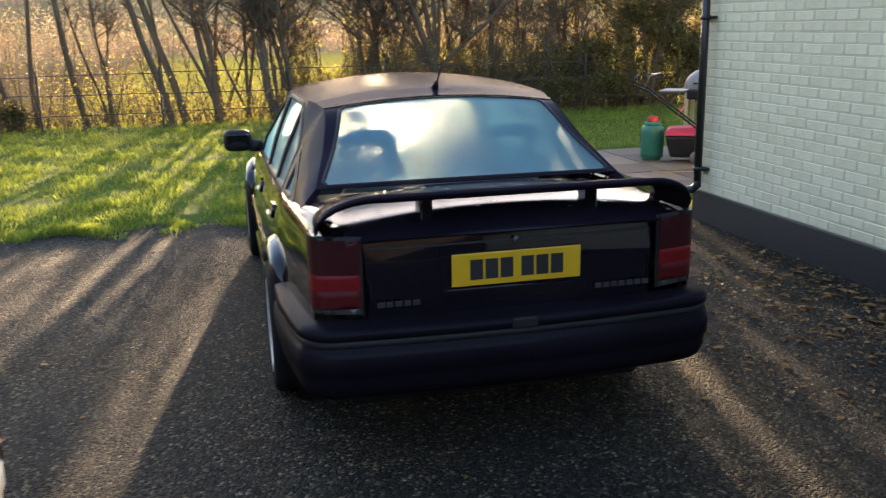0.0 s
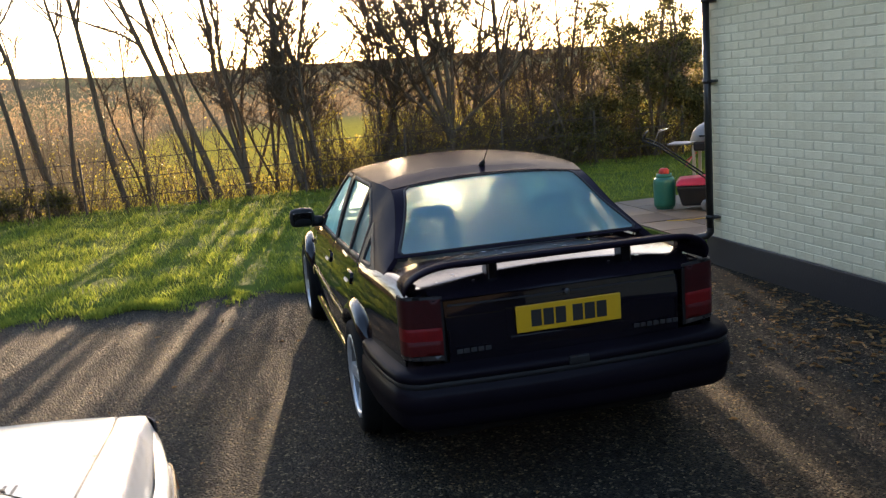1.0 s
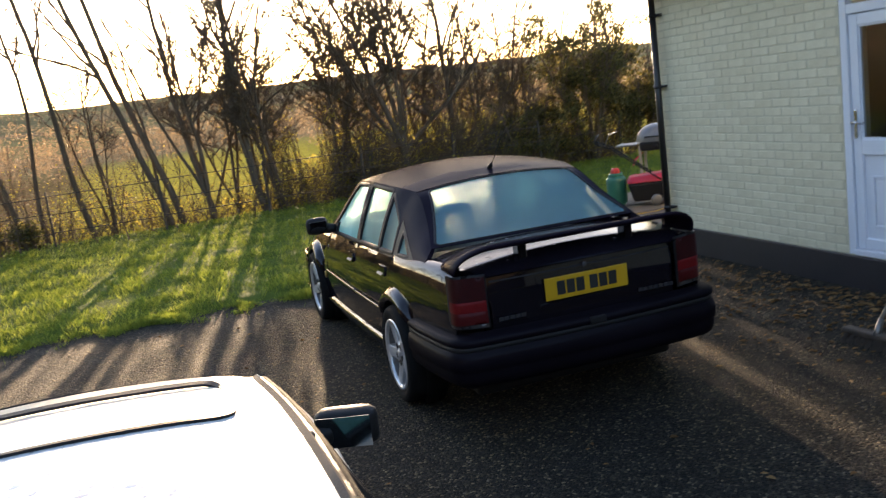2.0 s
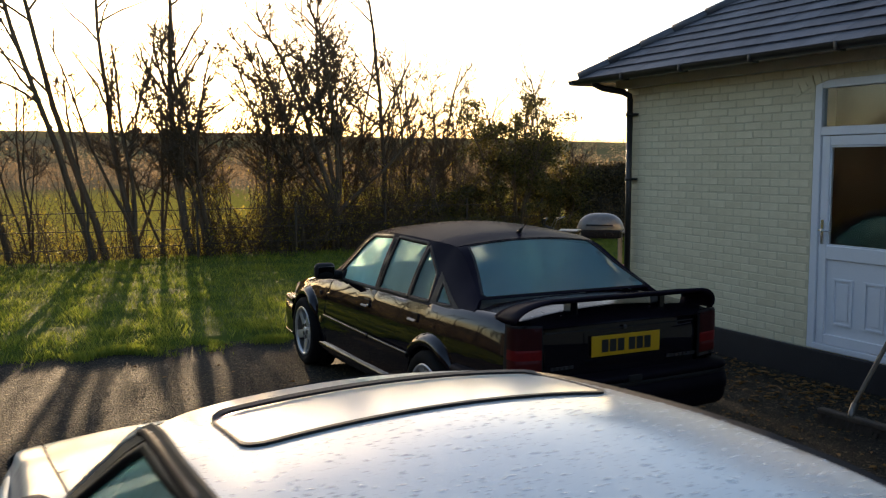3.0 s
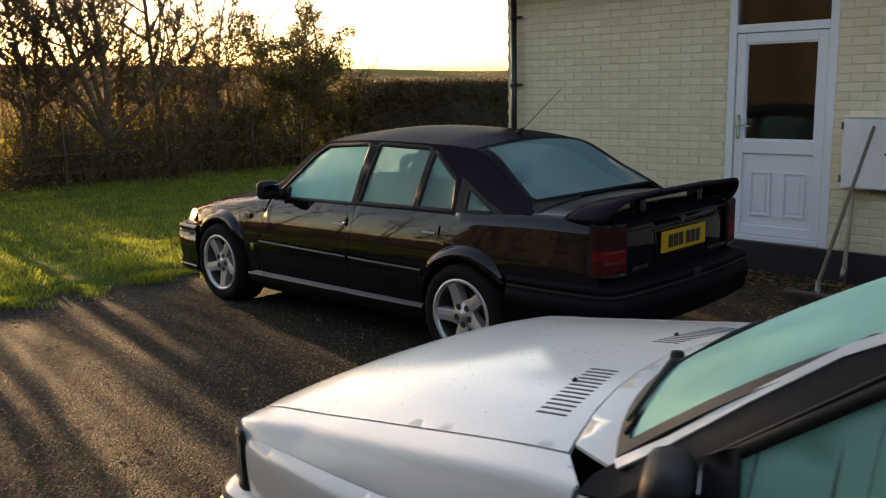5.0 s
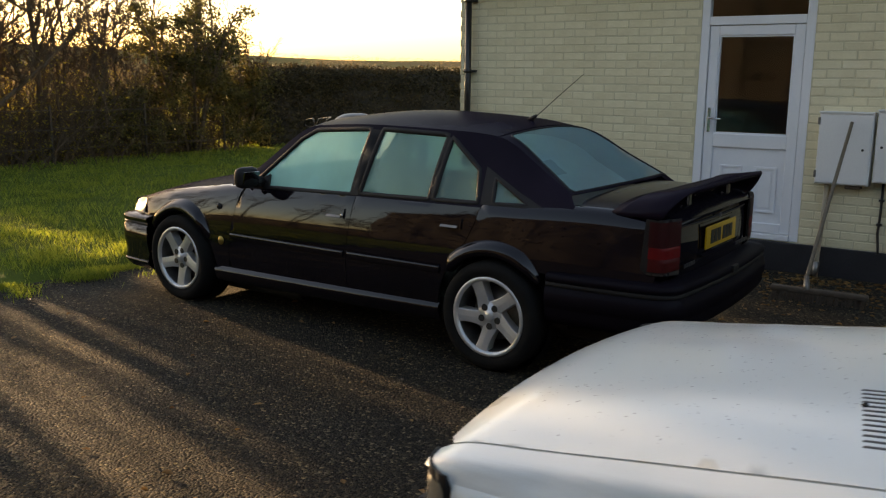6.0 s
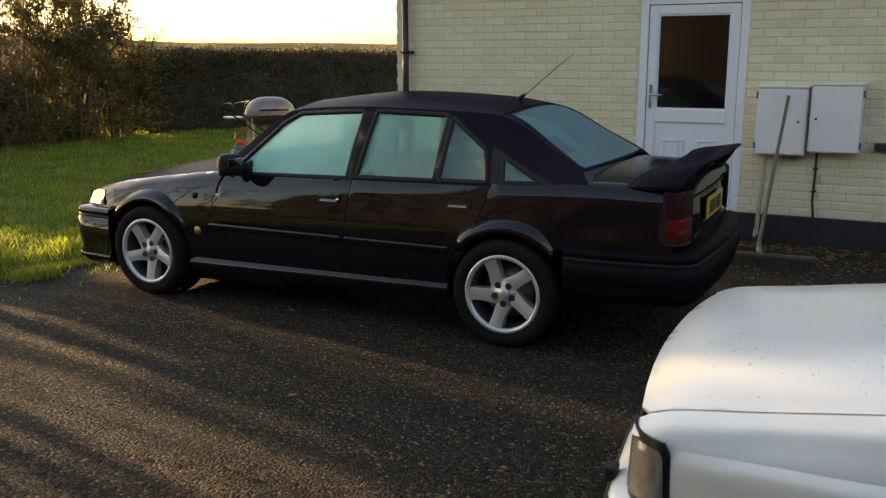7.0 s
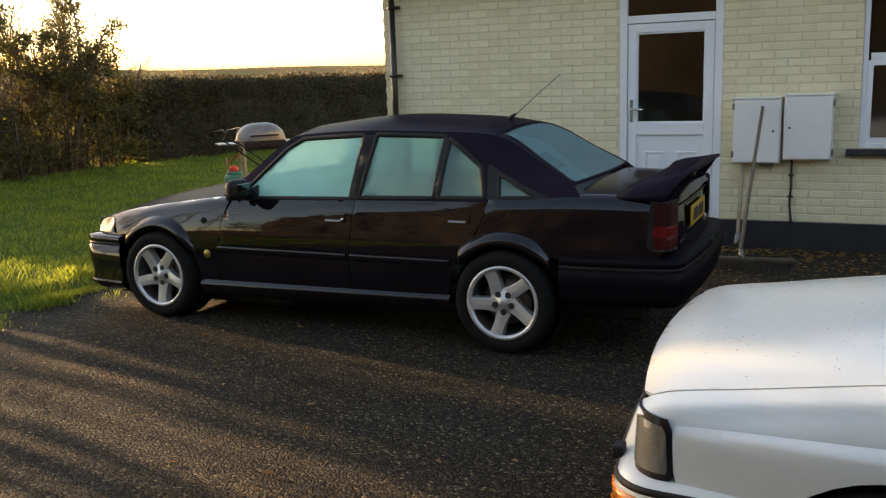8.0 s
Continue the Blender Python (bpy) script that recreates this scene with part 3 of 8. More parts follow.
def wall_sheet():
    """The long wall facing the drive, with its openings."""
    bm = sheet([(HOUSE_END, 0.24), (CORNER_Y, 0.24), (CORNER_Y, EAVE_Z), (HOUSE_END, EAVE_Z)], lambda y, z: (WALL_X + 0.0045, y, z),
               [[(OPEN_DOOR[0], OPEN_DOOR[2]), (OPEN_DOOR[1], OPEN_DOOR[2]), (OPEN_DOOR[1], OPEN_DOOR[3]), (OPEN_DOOR[0], OPEN_DOOR[3])],
                [(OPEN_WIN[0], OPEN_WIN[2]), (OPEN_WIN[1], OPEN_WIN[2]), (OPEN_WIN[1], OPEN_WIN[3]), (OPEN_WIN[0], OPEN_WIN[3])]], step=0.6, core=(9, 0, 1))
    return bm


house_wall = tagged(ob_from("wall_west", wall_sheet(), M_MORTAR, smooth=False, solid=0.27), "cream-painted brick house wall with flush joints", "wall", kind="structure")
end_wall = tagged(ob_from("wall_north", box(WALL_X + 0.012, 10.0, CORNER_Y - 0.27, CORNER_Y, 0.24, EAVE_Z, None), M_MORTAR, smooth=False), "cream-painted end wall of the house", "wall", kind="structure")
end_wall.location.x = 0.27
for nm, b in (("wall_east", (9.73, 10.0, HOUSE_END, CORNER_Y, 0, EAVE_Z)), ("wall_south", (4.3, 9.73, HOUSE_END, HOUSE_END + 0.27, 0, EAVE_Z))):
    tagged(ob_from(nm, box(*b), M_MORTAR, smooth=False), "cream-painted back wall of the house", "wall", kind="structure")
tagged(ob_from("plinth", box(WALL_X - 0.018, 10.3, HOUSE_END, CORNER_Y + 0.02, -0.05, 0.262), M_PLINTH, smooth=False, bevel=0.008), "dark-painted rendered plinth at the wall foot", "plinth", kind="structure")
tagged(ob_from("floor_inside", box(4.29, 9.7, HOUSE_END + 0.3, CORNER_Y - 0.3, 0.262, 0.28), M_INSIDE, smooth=False), "dim floor inside the house", "floor", kind="structure")
tagged(ob_from("ceiling", box(WALL_X + 0.02, 10.0, HOUSE_END, CORNER_Y, EAVE_Z, EAVE_Z + 0.03), M_INSIDE, smooth=False), "plain ceiling inside the house", "ceiling", kind="structure")
tagged(ob_from("wall_inside", box(6.4, 6.5, HOUSE_END + 0.3, CORNER_Y - 0.3, 0.28, EAVE_Z), M_INSIDE, smooth=False), "dim inner wall seen through the glass", "wall", kind="structure")
tagged(ob_from("soffit", box(3.60, 10.4, HOUSE_END - 0.35, 8.02, EAVE_Z + 0.032, EAVE_Z + 0.052), M_FASCIA, smooth=False), "weathered cream soffit board under the eaves", "soffit", kind="structure")
tagged(ob_from("wall_plate", box(3.90, 4.0, HOUSE_END, CORNER_Y + 0.08, EAVE_Z - 0.06, EAVE_Z + 0.03), M_FASCIA, smooth=False, bevel=0.006), "weathered cream board along the wall head", "trim", kind="structure")

# hipped slate roof: eaves at the soffit, 33 degree pitch
PITCH = math.tan(radians(33))
EX, EY, EZ = 3.57, 8.06, EAVE_Z + 0.06
RIDGE_X = 7.0
RZ = EZ + (RIDGE_X - EX) * PITCH
RY = EY - (RIDGE_X - EX)
roof_bm = bmesh.new()
_v = [roof_bm.verts.new(p) for p in ((EX, EY, EZ), (10.43, EY, EZ), (10.43, HOUSE_END - 0.4, EZ), (EX, HOUSE_END - 0.4, EZ), (RIDGE_X, RY, RZ), (RIDGE_X, HOUSE_END + 3.0, RZ))]
for f in ((0, 4, 1), (0, 3, 5, 4), (1, 4, 5, 2), (3, 2, 5)):
    roof_bm.faces.new([_v[i] for i in f])
bmesh.ops.recalc_face_normals(roof_bm, faces=roof_bm.faces[:])
house_roof = tagged(ob_from("roof", roof_bm, M_SLATE, smooth=False), "hipped grey slate roof over the house", "roof", kind="structure")
hip = bmesh.new()
for k in range(14):
    a, b = k / 14, (k + 1) / 14 + 0.01
    p0, p1 = Vector((EX, EY, EZ)).lerp(Vector((RIDGE_X, RY, RZ)), a), Vector((EX, EY, EZ)).lerp(Vector((RIDGE_X, RY, RZ)), b)
    tube(hip, [p0 + Vector((0, 0, 0.025)), p1 + Vector((0, 0, 0.015))], [0.06, 0.055], 8)
part("hip_tiles", hip, M_SLATE, house_roof)

# gutter and downpipe
gut = thing("gutter", pose(0, 0, 0), "black half-round plastic gutter along the eaves", "gutter", kind="structure")
gb = bmesh.new()
grid(gb, lambda u, v: (3.545 - 0.055 * math.cos(math.pi * v), lerp(HOUSE_END - 0.4, 8.1, u), EZ - 0.01 - 0.055 * math.sin(math.pi * v)), 2, 10)
part("channel", gb, M_PIPE, gut, solid=0.004)
gb = bmesh.new()
grid(gb, lambda u, v: (lerp(3.49, 10.4, u), 8.105 - 0.055 * math.cos(math.pi * v), EZ - 0.01 - 0.055 * math.sin(math.pi * v)), 2, 10)
part("channel", gb, M_PIPE, gut, solid=0.004)
for gy in (7.2, 6.3, 5.4, 4.5, 3.6, 2.7):
    part("bracket", box(3.485, 3.60, gy - 0.015, gy + 0.015, EZ - 0.075, EZ + 0.0), M_PIPE, gut, bevel=0.004)
pipe = thing("downpipe", pose(0, 0, 0), "black plastic downpipe clipped to the wall corner", "downpipe", kind="structure")
part("pipe", tube(bmesh.new(), [(3.93, 7.59, 0.33), (3.93, 7.59, 2.62)], 0.034, 14), M_PIPE, pipe)
part("swan_neck", tube(bmesh.new(), [(3.93, 7.59, 2.60), (3.925, 7.595, 2.66), (3.86, 7.63, 2.70), (3.66, 7.73, 2.74), (3.58, 7.765, 2.78), (3.56, 7.775, 2.86)], 0.035, 14), M_PIPE, pipe)
part("shoe", tube(bmesh.new(), [(3.93, 7.59, 0.36), (3.93, 7.59, 0.32), (3.905, 7.61, 0.285), (3.84, 7.66, 0.262), (3.77, 7.71, 0.245)], 0.037, 14), M_PIPE, pipe)
for bz in (0.465, 1.73, 2.45):
    cb = lathe(bmesh.new(), [(0.030, -0.018), (0.043, -0.018), (0.043, 0.018), (0.030, 0.018), (0.030, -0.018)], 16, pose(3.93, 7.59, bz))
    flat_box(cb, 3.945, 4.01, 7.52, 7.66, bz - 0.012, bz + 0.012)
    part("clip", cb, M_PIPE, pipe)


# ---- back door ----
def frame_ring(bm, y0, y1, z0, z1, w, x0, x1):
    flat_box(bm, x0, x1, y0, y0 + w, z0, z1)
    flat_box(bm, x0, x1, y1 - w, y1, z0, z1)
    flat_box(bm, x0, x1, y0 + w, y1 - w, z1 - w, z1)
    flat_box(bm, x0, x1, y0 + w, y1 - w, z0, z0 + w)
    return bm


dr = thing("door_1", pose(0, 0, 0), "white plastic half-glazed back door with fanlight, shut", "door", kind="structure")
DX = 4.02
bm = bmesh.new()
y0, y1, z0, z1 = OPEN_DOOR
flat_box(bm, DX - 0.015, DX + 0.06, y0, y0 + 0.075, z0, z1)
flat_box(bm, DX - 0.015, DX + 0.06, y1 - 0.075, y1, z0, z1)
flat_box(bm, DX - 0.015, DX + 0.06, y0 + 0.075, y1 - 0.075, z1 - 0.07, z1)
flat_box(bm, DX - 0.015, DX + 0.06, y0 + 0.075, y1 - 0.075, 2.145, 2.22)
flat_box(bm, DX - 0.03, DX + 0.06, y0 + 0.075, y1 - 0.075, z0, z0 + 0.05)
part("door_frame", bm, M_UPVC, dr, smooth=False, bevel=0.006)
part("fanlight_pane", box(DX + 0.02, DX + 0.026, y0 + 0.07, y1 - 0.07, 2.215, z1 - 0.065), M_ROOMGLASS, dr, "dark fanlight glass", smooth=False)
leaf = part("door_leaf", frame_ring(bmesh.new(), y0 + 0.08, y1 - 0.08, z0 + 0.055, 2.14, 0.085, DX, DX + 0.05), M_UPVC, dr, smooth=False, bevel=0.006)
part("mid_rail", box(DX, DX + 0.05, y0 + 0.165, y1 - 0.165, 1.07, 1.19), M_UPVC, leaf, smooth=False, bevel=0.006)
part("glazing_bead", frame_ring(bmesh.new(), y0 + 0.165, y1 - 0.165, 1.19, 2.055, 0.014, DX + 0.012, DX + 0.04), M_UPVC, leaf, smooth=False)
part("pane", box(DX + 0.02, DX + 0.026, y0 + 0.17, y1 - 0.17, 1.19, 2.06), M_ROOMGLASS, leaf, "dark door glass", smooth=False)
part("lower_panel", box(DX + 0.02, DX + 0.04, y0 + 0.165, y1 - 0.165, z0 + 0.14, 1.07), M_UPVC, leaf, smooth=False)
for ya, yb in ((4.37, 4.57), (4.68, 4.88)):
    pb = frame_ring(bmesh.new(), ya, yb, 0.50, 0.91, 0.022, DX + 0.008, DX + 0.02)
    flat_box(pb, DX + 0.014, DX + 0.02, ya + 0.045, yb - 0.045, 0.545, 0.865)
    part("raised_panel", pb, M_UPVC, leaf, smooth=False, bevel=0.004)
hb = box(DX - 0.012, DX, 4.985, 5.015, 1.20, 1.42)
hd = part("door_handle", hb, M_CHROME, leaf, "bright lever handle on a long plate", smooth=False, bevel=0.005)
part("lever", tube(bmesh.new(), [(DX - 0.01, 5.0, 1.325), (DX - 0.05, 5.0, 1.325), (DX - 0.055, 4.97, 1.325), (DX - 0.05, 4.88, 1.32)], [0.010, 0.010, 0.010, 0.008], 8), M_CHROME, hd)
# brick arch over the door head
arch = bmesh.new()
for k in range(-9, 10):
    ang = k * 2.9
    flat_box(arch, -0.004, 0.05, -0.032, 0.032, 0, 0.11, pose(WALL_X, 4.63, 1.12 + 0.04) @ pose(0, 0, 0, -ang, 0, 0) @ pose(0, 0, 1.50))
part("arch_bricks", arch, M_BRICK, house_wall, smooth=False)

# ---- window with sill ----
wd = thing("window_1", pose(0, 0, 0), "white plastic casement window with a dark sill", "window", kind="structure")
y0, y1, z0, z1 = OPEN_WIN
part("window_frame", frame_ring(bmesh.new(), y0, y1, z0, z1, 0.045, DX - 0.005, DX + 0.06), M_UPVC, wd, smooth=False, bevel=0.005)
part("casement", frame_ring(bmesh.new(), y1 - 0.72, y1 - 0.045, z0 + 0.045, 1.72, 0.045, DX + 0.0, DX + 0.05), M_UPVC, wd, smooth=False, bevel=0.005)
part("transom", box(DX - 0.002, DX + 0.05, y0 + 0.065, y1 - 0.065, 1.72, 1.785), M_UPVC, wd, smooth=False, bevel=0.005)
part("mullion", box(DX - 0.002, DX + 0.05, y1 - 0.77, y1 - 0.72, z0 + 0.065, 1.72), M_UPVC, wd, smooth=False, bevel=0.005)
for b in ((y1 - 0.69, y1 - 0.09, z0 + 0.09, 1.69), (y0 + 0.065, y1 - 0.77, z0 + 0.065, 1.72), (y0 + 0.065, y1 - 0.065, 1.785, z1 - 0.065)):
    part("pane", box(DX + 0.02, DX + 0.026, *b), M_ROOMGLASS, wd, smooth=False)
part("window_sill", box(3.93, 4.03, y0 - 0.08, y1 + 0.10, 0.885, 0.945), M_PLINTH, wd, "dark tiled sill", smooth=False, bevel=0.008)

# ---- hedgerow ----
def in_lane(p):
    """Lanes carved clear of stems and leaves, so low sun streaks the drive."""
    u = p.x - 0.158 * (p.y - 18.0)
    return 1.15 < p.z < 2.3 and (abs(u - 4.78) < 0.065 or abs(u - 4.25) < 0.04) or 1.0 < p.z < 2.6 and abs(u - 2.1) < 0.2


class Bush:
    """Collects tapering stems and flat leaves as plain vertex and face lists."""

    def __init__(self, lane=False):
        self.v, self.f, self.lv, self.lf = [], [], [], []
        self.lane = lane

    def stem(self, pts, r0, r1, n):
        if self.lane and any(in_lane(p) or in_lane(p.lerp(q, 0.5)) for p, q in zip(pts, pts[1:] + pts[-1:])):
            return
        base = len(self.v)
        k = len(pts)
        for i, p in enumerate(pts):
            d = (pts[min(i + 1, k - 1)] - pts[max(i - 1, 0)])
            d.normalize()
            a = d.cross(Vector((0.3, 0.9, 0.2)))
            a.normalize()
            b = d.cross(a)
            r = lerp(r0, r1, i / (k - 1))
            for j in range(n):
                t = 2 * math.pi * j / n
                q = p + (a * math.cos(t) + b * math.sin(t)) * r
                self.v.append((q.x, q.y, q.z))
        for i in range(k - 1):
            for j in range(n):
                self.f.append((base + i * n + j, base + i * n + (j + 1) % n, base + (i + 1) * n + (j + 1) % n, base + (i + 1) * n + j))

    def leaf(self, p, s):
        a = Vector((random.gauss(0, 1), random.gauss(0, 1), random.gauss(0, 1))).normalized()
        b = a.cross(Vector((random.gauss(0, 1), random.gauss(0, 1), random.gauss(0, 1)))).normalized()
        if self.lane and in_lane(p):
            return
        i = len(self.lv)
        for q in (p - a * s, p + b * s * 0.45, p + a * s, p - b * s * 0.45):
            self.lv.append((q.x, q.y, q.z))
        self.lf.append((i, i + 1, i + 2, i + 3))

    def limb(self, p, d, length, r, level, split, spread, leaves, rise=0.06, clear=0.28):
        """A crooked limb with side limbs, short knobbly spurs and a few dead leaves."""
        k = (10, 7, 5, 4)[level]
        wob = (0.07, 0.17, 0.24, 0.28)[level]
        pts, q, dd = [p.copy()], p.copy(), d.copy()
        for i in range(k - 1):
            dd = (dd + Vector((random.gauss(0, wob), random.gauss(0, wob), random.gauss(0, wob * 0.5) + (rise if level else 0.0)))).normalized()
            q = q + dd * length / (k - 1)
            pts.append(q.copy())
        self.stem(pts, r, max(r * 0.32, 0.0040), (6, 4, 3, 3)[level])

        def at(t):
            i = min(int(t * (k - 1)), k - 2)
            return pts[i].lerp(pts[i + 1], t * (k - 1) - i), (pts[i + 1] - pts[i]).normalized()
        if level < 3:
            for j in range(split[level]):
                t = random.uniform((clear, 0.18, 0.15)[level], 0.97)
                c, along = at(t)
                a = random.uniform(0, 2 * math.pi)
                side = Vector((math.cos(a), math.sin(a), random.uniform(-0.15, 0.5)))
                nd = (along * random.uniform(0.35, 0.9) + side * spread).normalized()
                self.limb(c, nd, length * random.uniform(0.22, 0.42) * (1.25 - 0.65 * t), max(r * lerp(0.48, 0.27, t), 0.0062), level + 1, split, spread, leaves, rise)
        for j in range(int(length * (4, 6, 8, 8)[level])):
            c, along = at(random.uniform(0.12, 1.0))
            side = Vector((random.gauss(0, 1), random.gauss(0, 1), random.gauss(0.2, 0.8))).normalized()
            e = c + (side + along * 0.7).normalized() * random.uniform(0.06, 0.24)
            self.stem([c, e], random.uniform(0.0040, 0.0065), 0.0026, 3)
            if random.random() < leaves:
                self.leaf(e, random.uniform(0.016, 0.034))


def hedgerow_tree(x, y, stems, split, spread, leaves, label, trunk=0.0, clear=0.28):
    """One bare tree: stems given as (lean, depth lean, height, girth); a short common trunk if wanted."""
    bush = Bush()
    top = Vector((0, 0, 0))
    if trunk:
        top = Vector((0.04, 0, trunk))
        bush.stem([Vector((0, 0, -0.05)), Vector((0.02, 0.01, trunk * 0.5)), top + Vector((0, 0, 0.08))], 0.105, 0.085, 9)
    for i, (lx, ly, h, g) in enumerate(stems):
        off = Vector((0.07 * math.cos(i * 2.4), 0.07 * math.sin(i * 2.4), 0)) * (1 if i else 0)
        bush.limb(top + off * (0.4 if trunk else 1.0), Vector((lx * (1.0 if trunk else 0.72), ly, 1)).normalized(), h, g, 0, split, spread, leaves, clear=clear)
    root = thing("tree", pose(x, y, 0), label, "tree", group="trees of the hedgerow")
    part("trunk", (bush.v, bush.f), M_BARK, root)
    if bush.lf:
        part("crown", (bush.lv, bush.lf), M_DEADLEAF, root, smooth=False)
    return root


random.seed(11)
POLE = "bare hedgerow tree with a leaning pole-like trunk and short spurs"
FAN = "bare many-stemmed hedgerow shrub with a dense twiggy crown"
# leaning poles along the field: x, y, then stems of lean, depth lean, height, girth
POLES = [
    (-11.4, 18.1, ((-0.24, 0.0, 5.6, 0.055), (-0.10, 0.05, 4.8, 0.045))),
    (-9.3, 17.8, ((-0.20, 0.0, 5.8, 0.055),)),
    (-7.6, 18.1, ((-0.26, 0.0, 5.2, 0.05), (-0.12, 0.06, 4.6, 0.04))),
    (-5.9, 17.9, ((-0.22, 0.0, 5.4, 0.05), (-0.05, 0.05, 4.2, 0.035))),
    (-4.7, 18.2, ((-0.20, 0.0, 5.0, 0.045), (-0.30, 0.04, 3.6, 0.03))),
    (-3.95, 17.9, ((-0.20, 0.0, 5.9, 0.060),)),
    (-3.55, 18.0, ((-0.15, 0.0, 6.4, 0.062), (-0.28, 0.05, 4.6, 0.036))),
    (-3.20, 18.1, ((-0.22, 0.02, 5.8, 0.052),)),
    (-2.32, 17.8, ((-0.31, 0.0, 6.9, 0.066),)),
    (-1.95, 18.2, ((-0.08, 0.0, 3.6, 0.034), (-0.20, 0.04, 3.2, 0.030), (0.04, 0.02, 3.4, 0.028), (-0.13, -0.05, 2.8, 0.024))),
    (-0.86, 17.85, ((-0.26, 0.0, 6.8, 0.074), (-0.12, 0.04, 3.8, 0.040))),
    (-0.62, 17.95, ((-0.17, 0.0, 7.0, 0.078),)),
    (-0.02, 17.9, ((-0.17, 0.0, 6.0, 0.070), (0.03, 0.03, 4.2, 0.050), (-0.30, 0.05, 4.4, 0.042))),
    (1.02, 17.9, ((-0.44, 0.0, 6.4, 0.090), (-0.12, 0.04, 3.6, 0.044))),
]
for x, y, stems in POLES:
    hedgerow_tree(x, y, stems, (8, 5, 4), 0.75, 0.05, POLE, clear=0.46)
# many-stemmed shrubs towards the house
SHRUBS = [
    (0.55, 18.5, ((-0.12, 0, 3.6, 0.040), (0.16, 0.05, 3.4, 0.034), (-0.34, 0, 3.2, 0.032))),
    (1.42, 18.1, ((-0.40, 0, 4.4, 0.055), (-0.16, 0.05, 4.6, 0.060), (0.02, 0, 4.2, 0.048))),
    (2.85, 18.4, ((-0.10, 0, 4.2, 0.046), (0.05, 0, 4.6, 0.055), (0.26, 0.05, 4.0, 0.044))),
    (1.20, 18.9, ((-0.16, 0, 3.6, 0.034), (0.20, 0, 3.3, 0.030), (0.02, 0.04, 3.0, 0.026))),
    (3.30, 18.8, ((-0.24, 0, 4.4, 0.046), (0.05, 0, 4.7, 0.052), (0.30, 0, 4.0, 0.040))),
    (4.75, 18.9, ((-0.20, 0, 4.3, 0.044), (0.08, 0, 4.6, 0.050), (0.32, 0, 3.7, 0.036))),
    (6.25, 18.5, ((-0.14, 0, 4.1, 0.044), (0.10, 0, 3.8, 0.040), (0.34, 0, 3.0, 0.032))),
    (0.05, 19.4, ((-0.20, 0, 4.2, 0.042), (0.10, 0, 4.5, 0.046), (0.30, 0.03, 3.8, 0.036))),
    (7.20, 18.7, ((-0.22, 0, 4.0, 0.040), (0.06, 0, 4.3, 0.044), (0.24, 0, 3.6, 0.034))),
]
for x, y, stems in SHRUBS:
    hedgerow_tree(x, y, stems, (16, 9, 5), 0.80, 0.16, FAN)
hedgerow_tree(4.03, 17.75, ((-0.62, 0.05, 3.9, 0.060), (-0.36, -0.05, 4.5, 0.068), (-0.16, 0.05, 4.6, 0.060), (0.04, 0.0, 4.7, 0.056), (0.26, 0.05, 4.0, 0.046), (0.95, 0.0, 2.6, 0.050), (-0.9, 0.1, 2.4, 0.036)),
              (18, 9, 5), 0.80, 0.10, "bare spreading hedgerow tree on a short thick trunk", trunk=0.85)
hedgerow_tree(5.30, 18.25, ((0.0, 0.0, 6.2, 0.066),), (13, 5, 4), 0.75, 0.12, "tall slim bare tree with a straight trunk")
for x, y, turn in ((-13.6, 18.2, 40), (-15.4, 18.4, 200), (-6.8, 18.6, 120), (8.7, 19.3, 60)):
    copy_thing(bpy.data.objects["tree.009"], pose(x, y, 0, 0, 0, turn))


def evergreen(name, x, y, limbs, h, w, leaves, label, top=0.35):
    """A dark ivy-clad bush: limbs fanning out, leaf clumps along them, bare shoots beyond."""
    bush = Bush()
    for s in range(limbs):
        a = 2.4 * s + random.uniform(-0.4, 0.4)
        q = random.uniform(0.1, 1.0) * w / h
        bush.limb(Vector((math.cos(a) * 0.12, math.sin(a) * 0.12, 0)), Vector((math.cos(a) * q, math.sin(a) * q, 1)).normalized(), h * random.uniform(0.72, 1.12), 0.040, 0, (9, 4, 2), 0.7, 0.1)
    stems = [v for v in bush.v[::5] if v[2] < h * random.uniform(1 - top, 1.0)]
    clumps = [Vector(random.choice(stems)) + Vector((random.gauss(0, 0.1), random.gauss(0, 0.1), random.gauss(0, 0.08))) for c in range(int(leaves / 75))]
    for k in range(int(w * 70)):
        a, rr = random.uniform(0, 2 * math.pi), w * math.sqrt(random.random())
        clumps.append(Vector((rr * math.cos(a), rr * math.sin(a), 0.25 + h * 0.5 * random.random() * (1.15 - 0.6 * rr / w))))
    for k in range(leaves):
        c = random.choice(clumps)
        o = Vector((random.gauss(0, 1), random.gauss(0, 1), random.gauss(0, 0.8))).normalized() * random.uniform(0.12, 0.26) * random.random() ** 0.5
        if c.z + o.z > 0.02:
            bush.leaf(c + o, random.uniform(0.022, 0.05))
    root = thing(name, pose(x, y, 0), label, "bush")
    part("stem", (bush.v, bush.f), M_BARK, root)
    part("crown", (bush.lv, bush.lf), M_IVY, root, smooth=False)
    return root


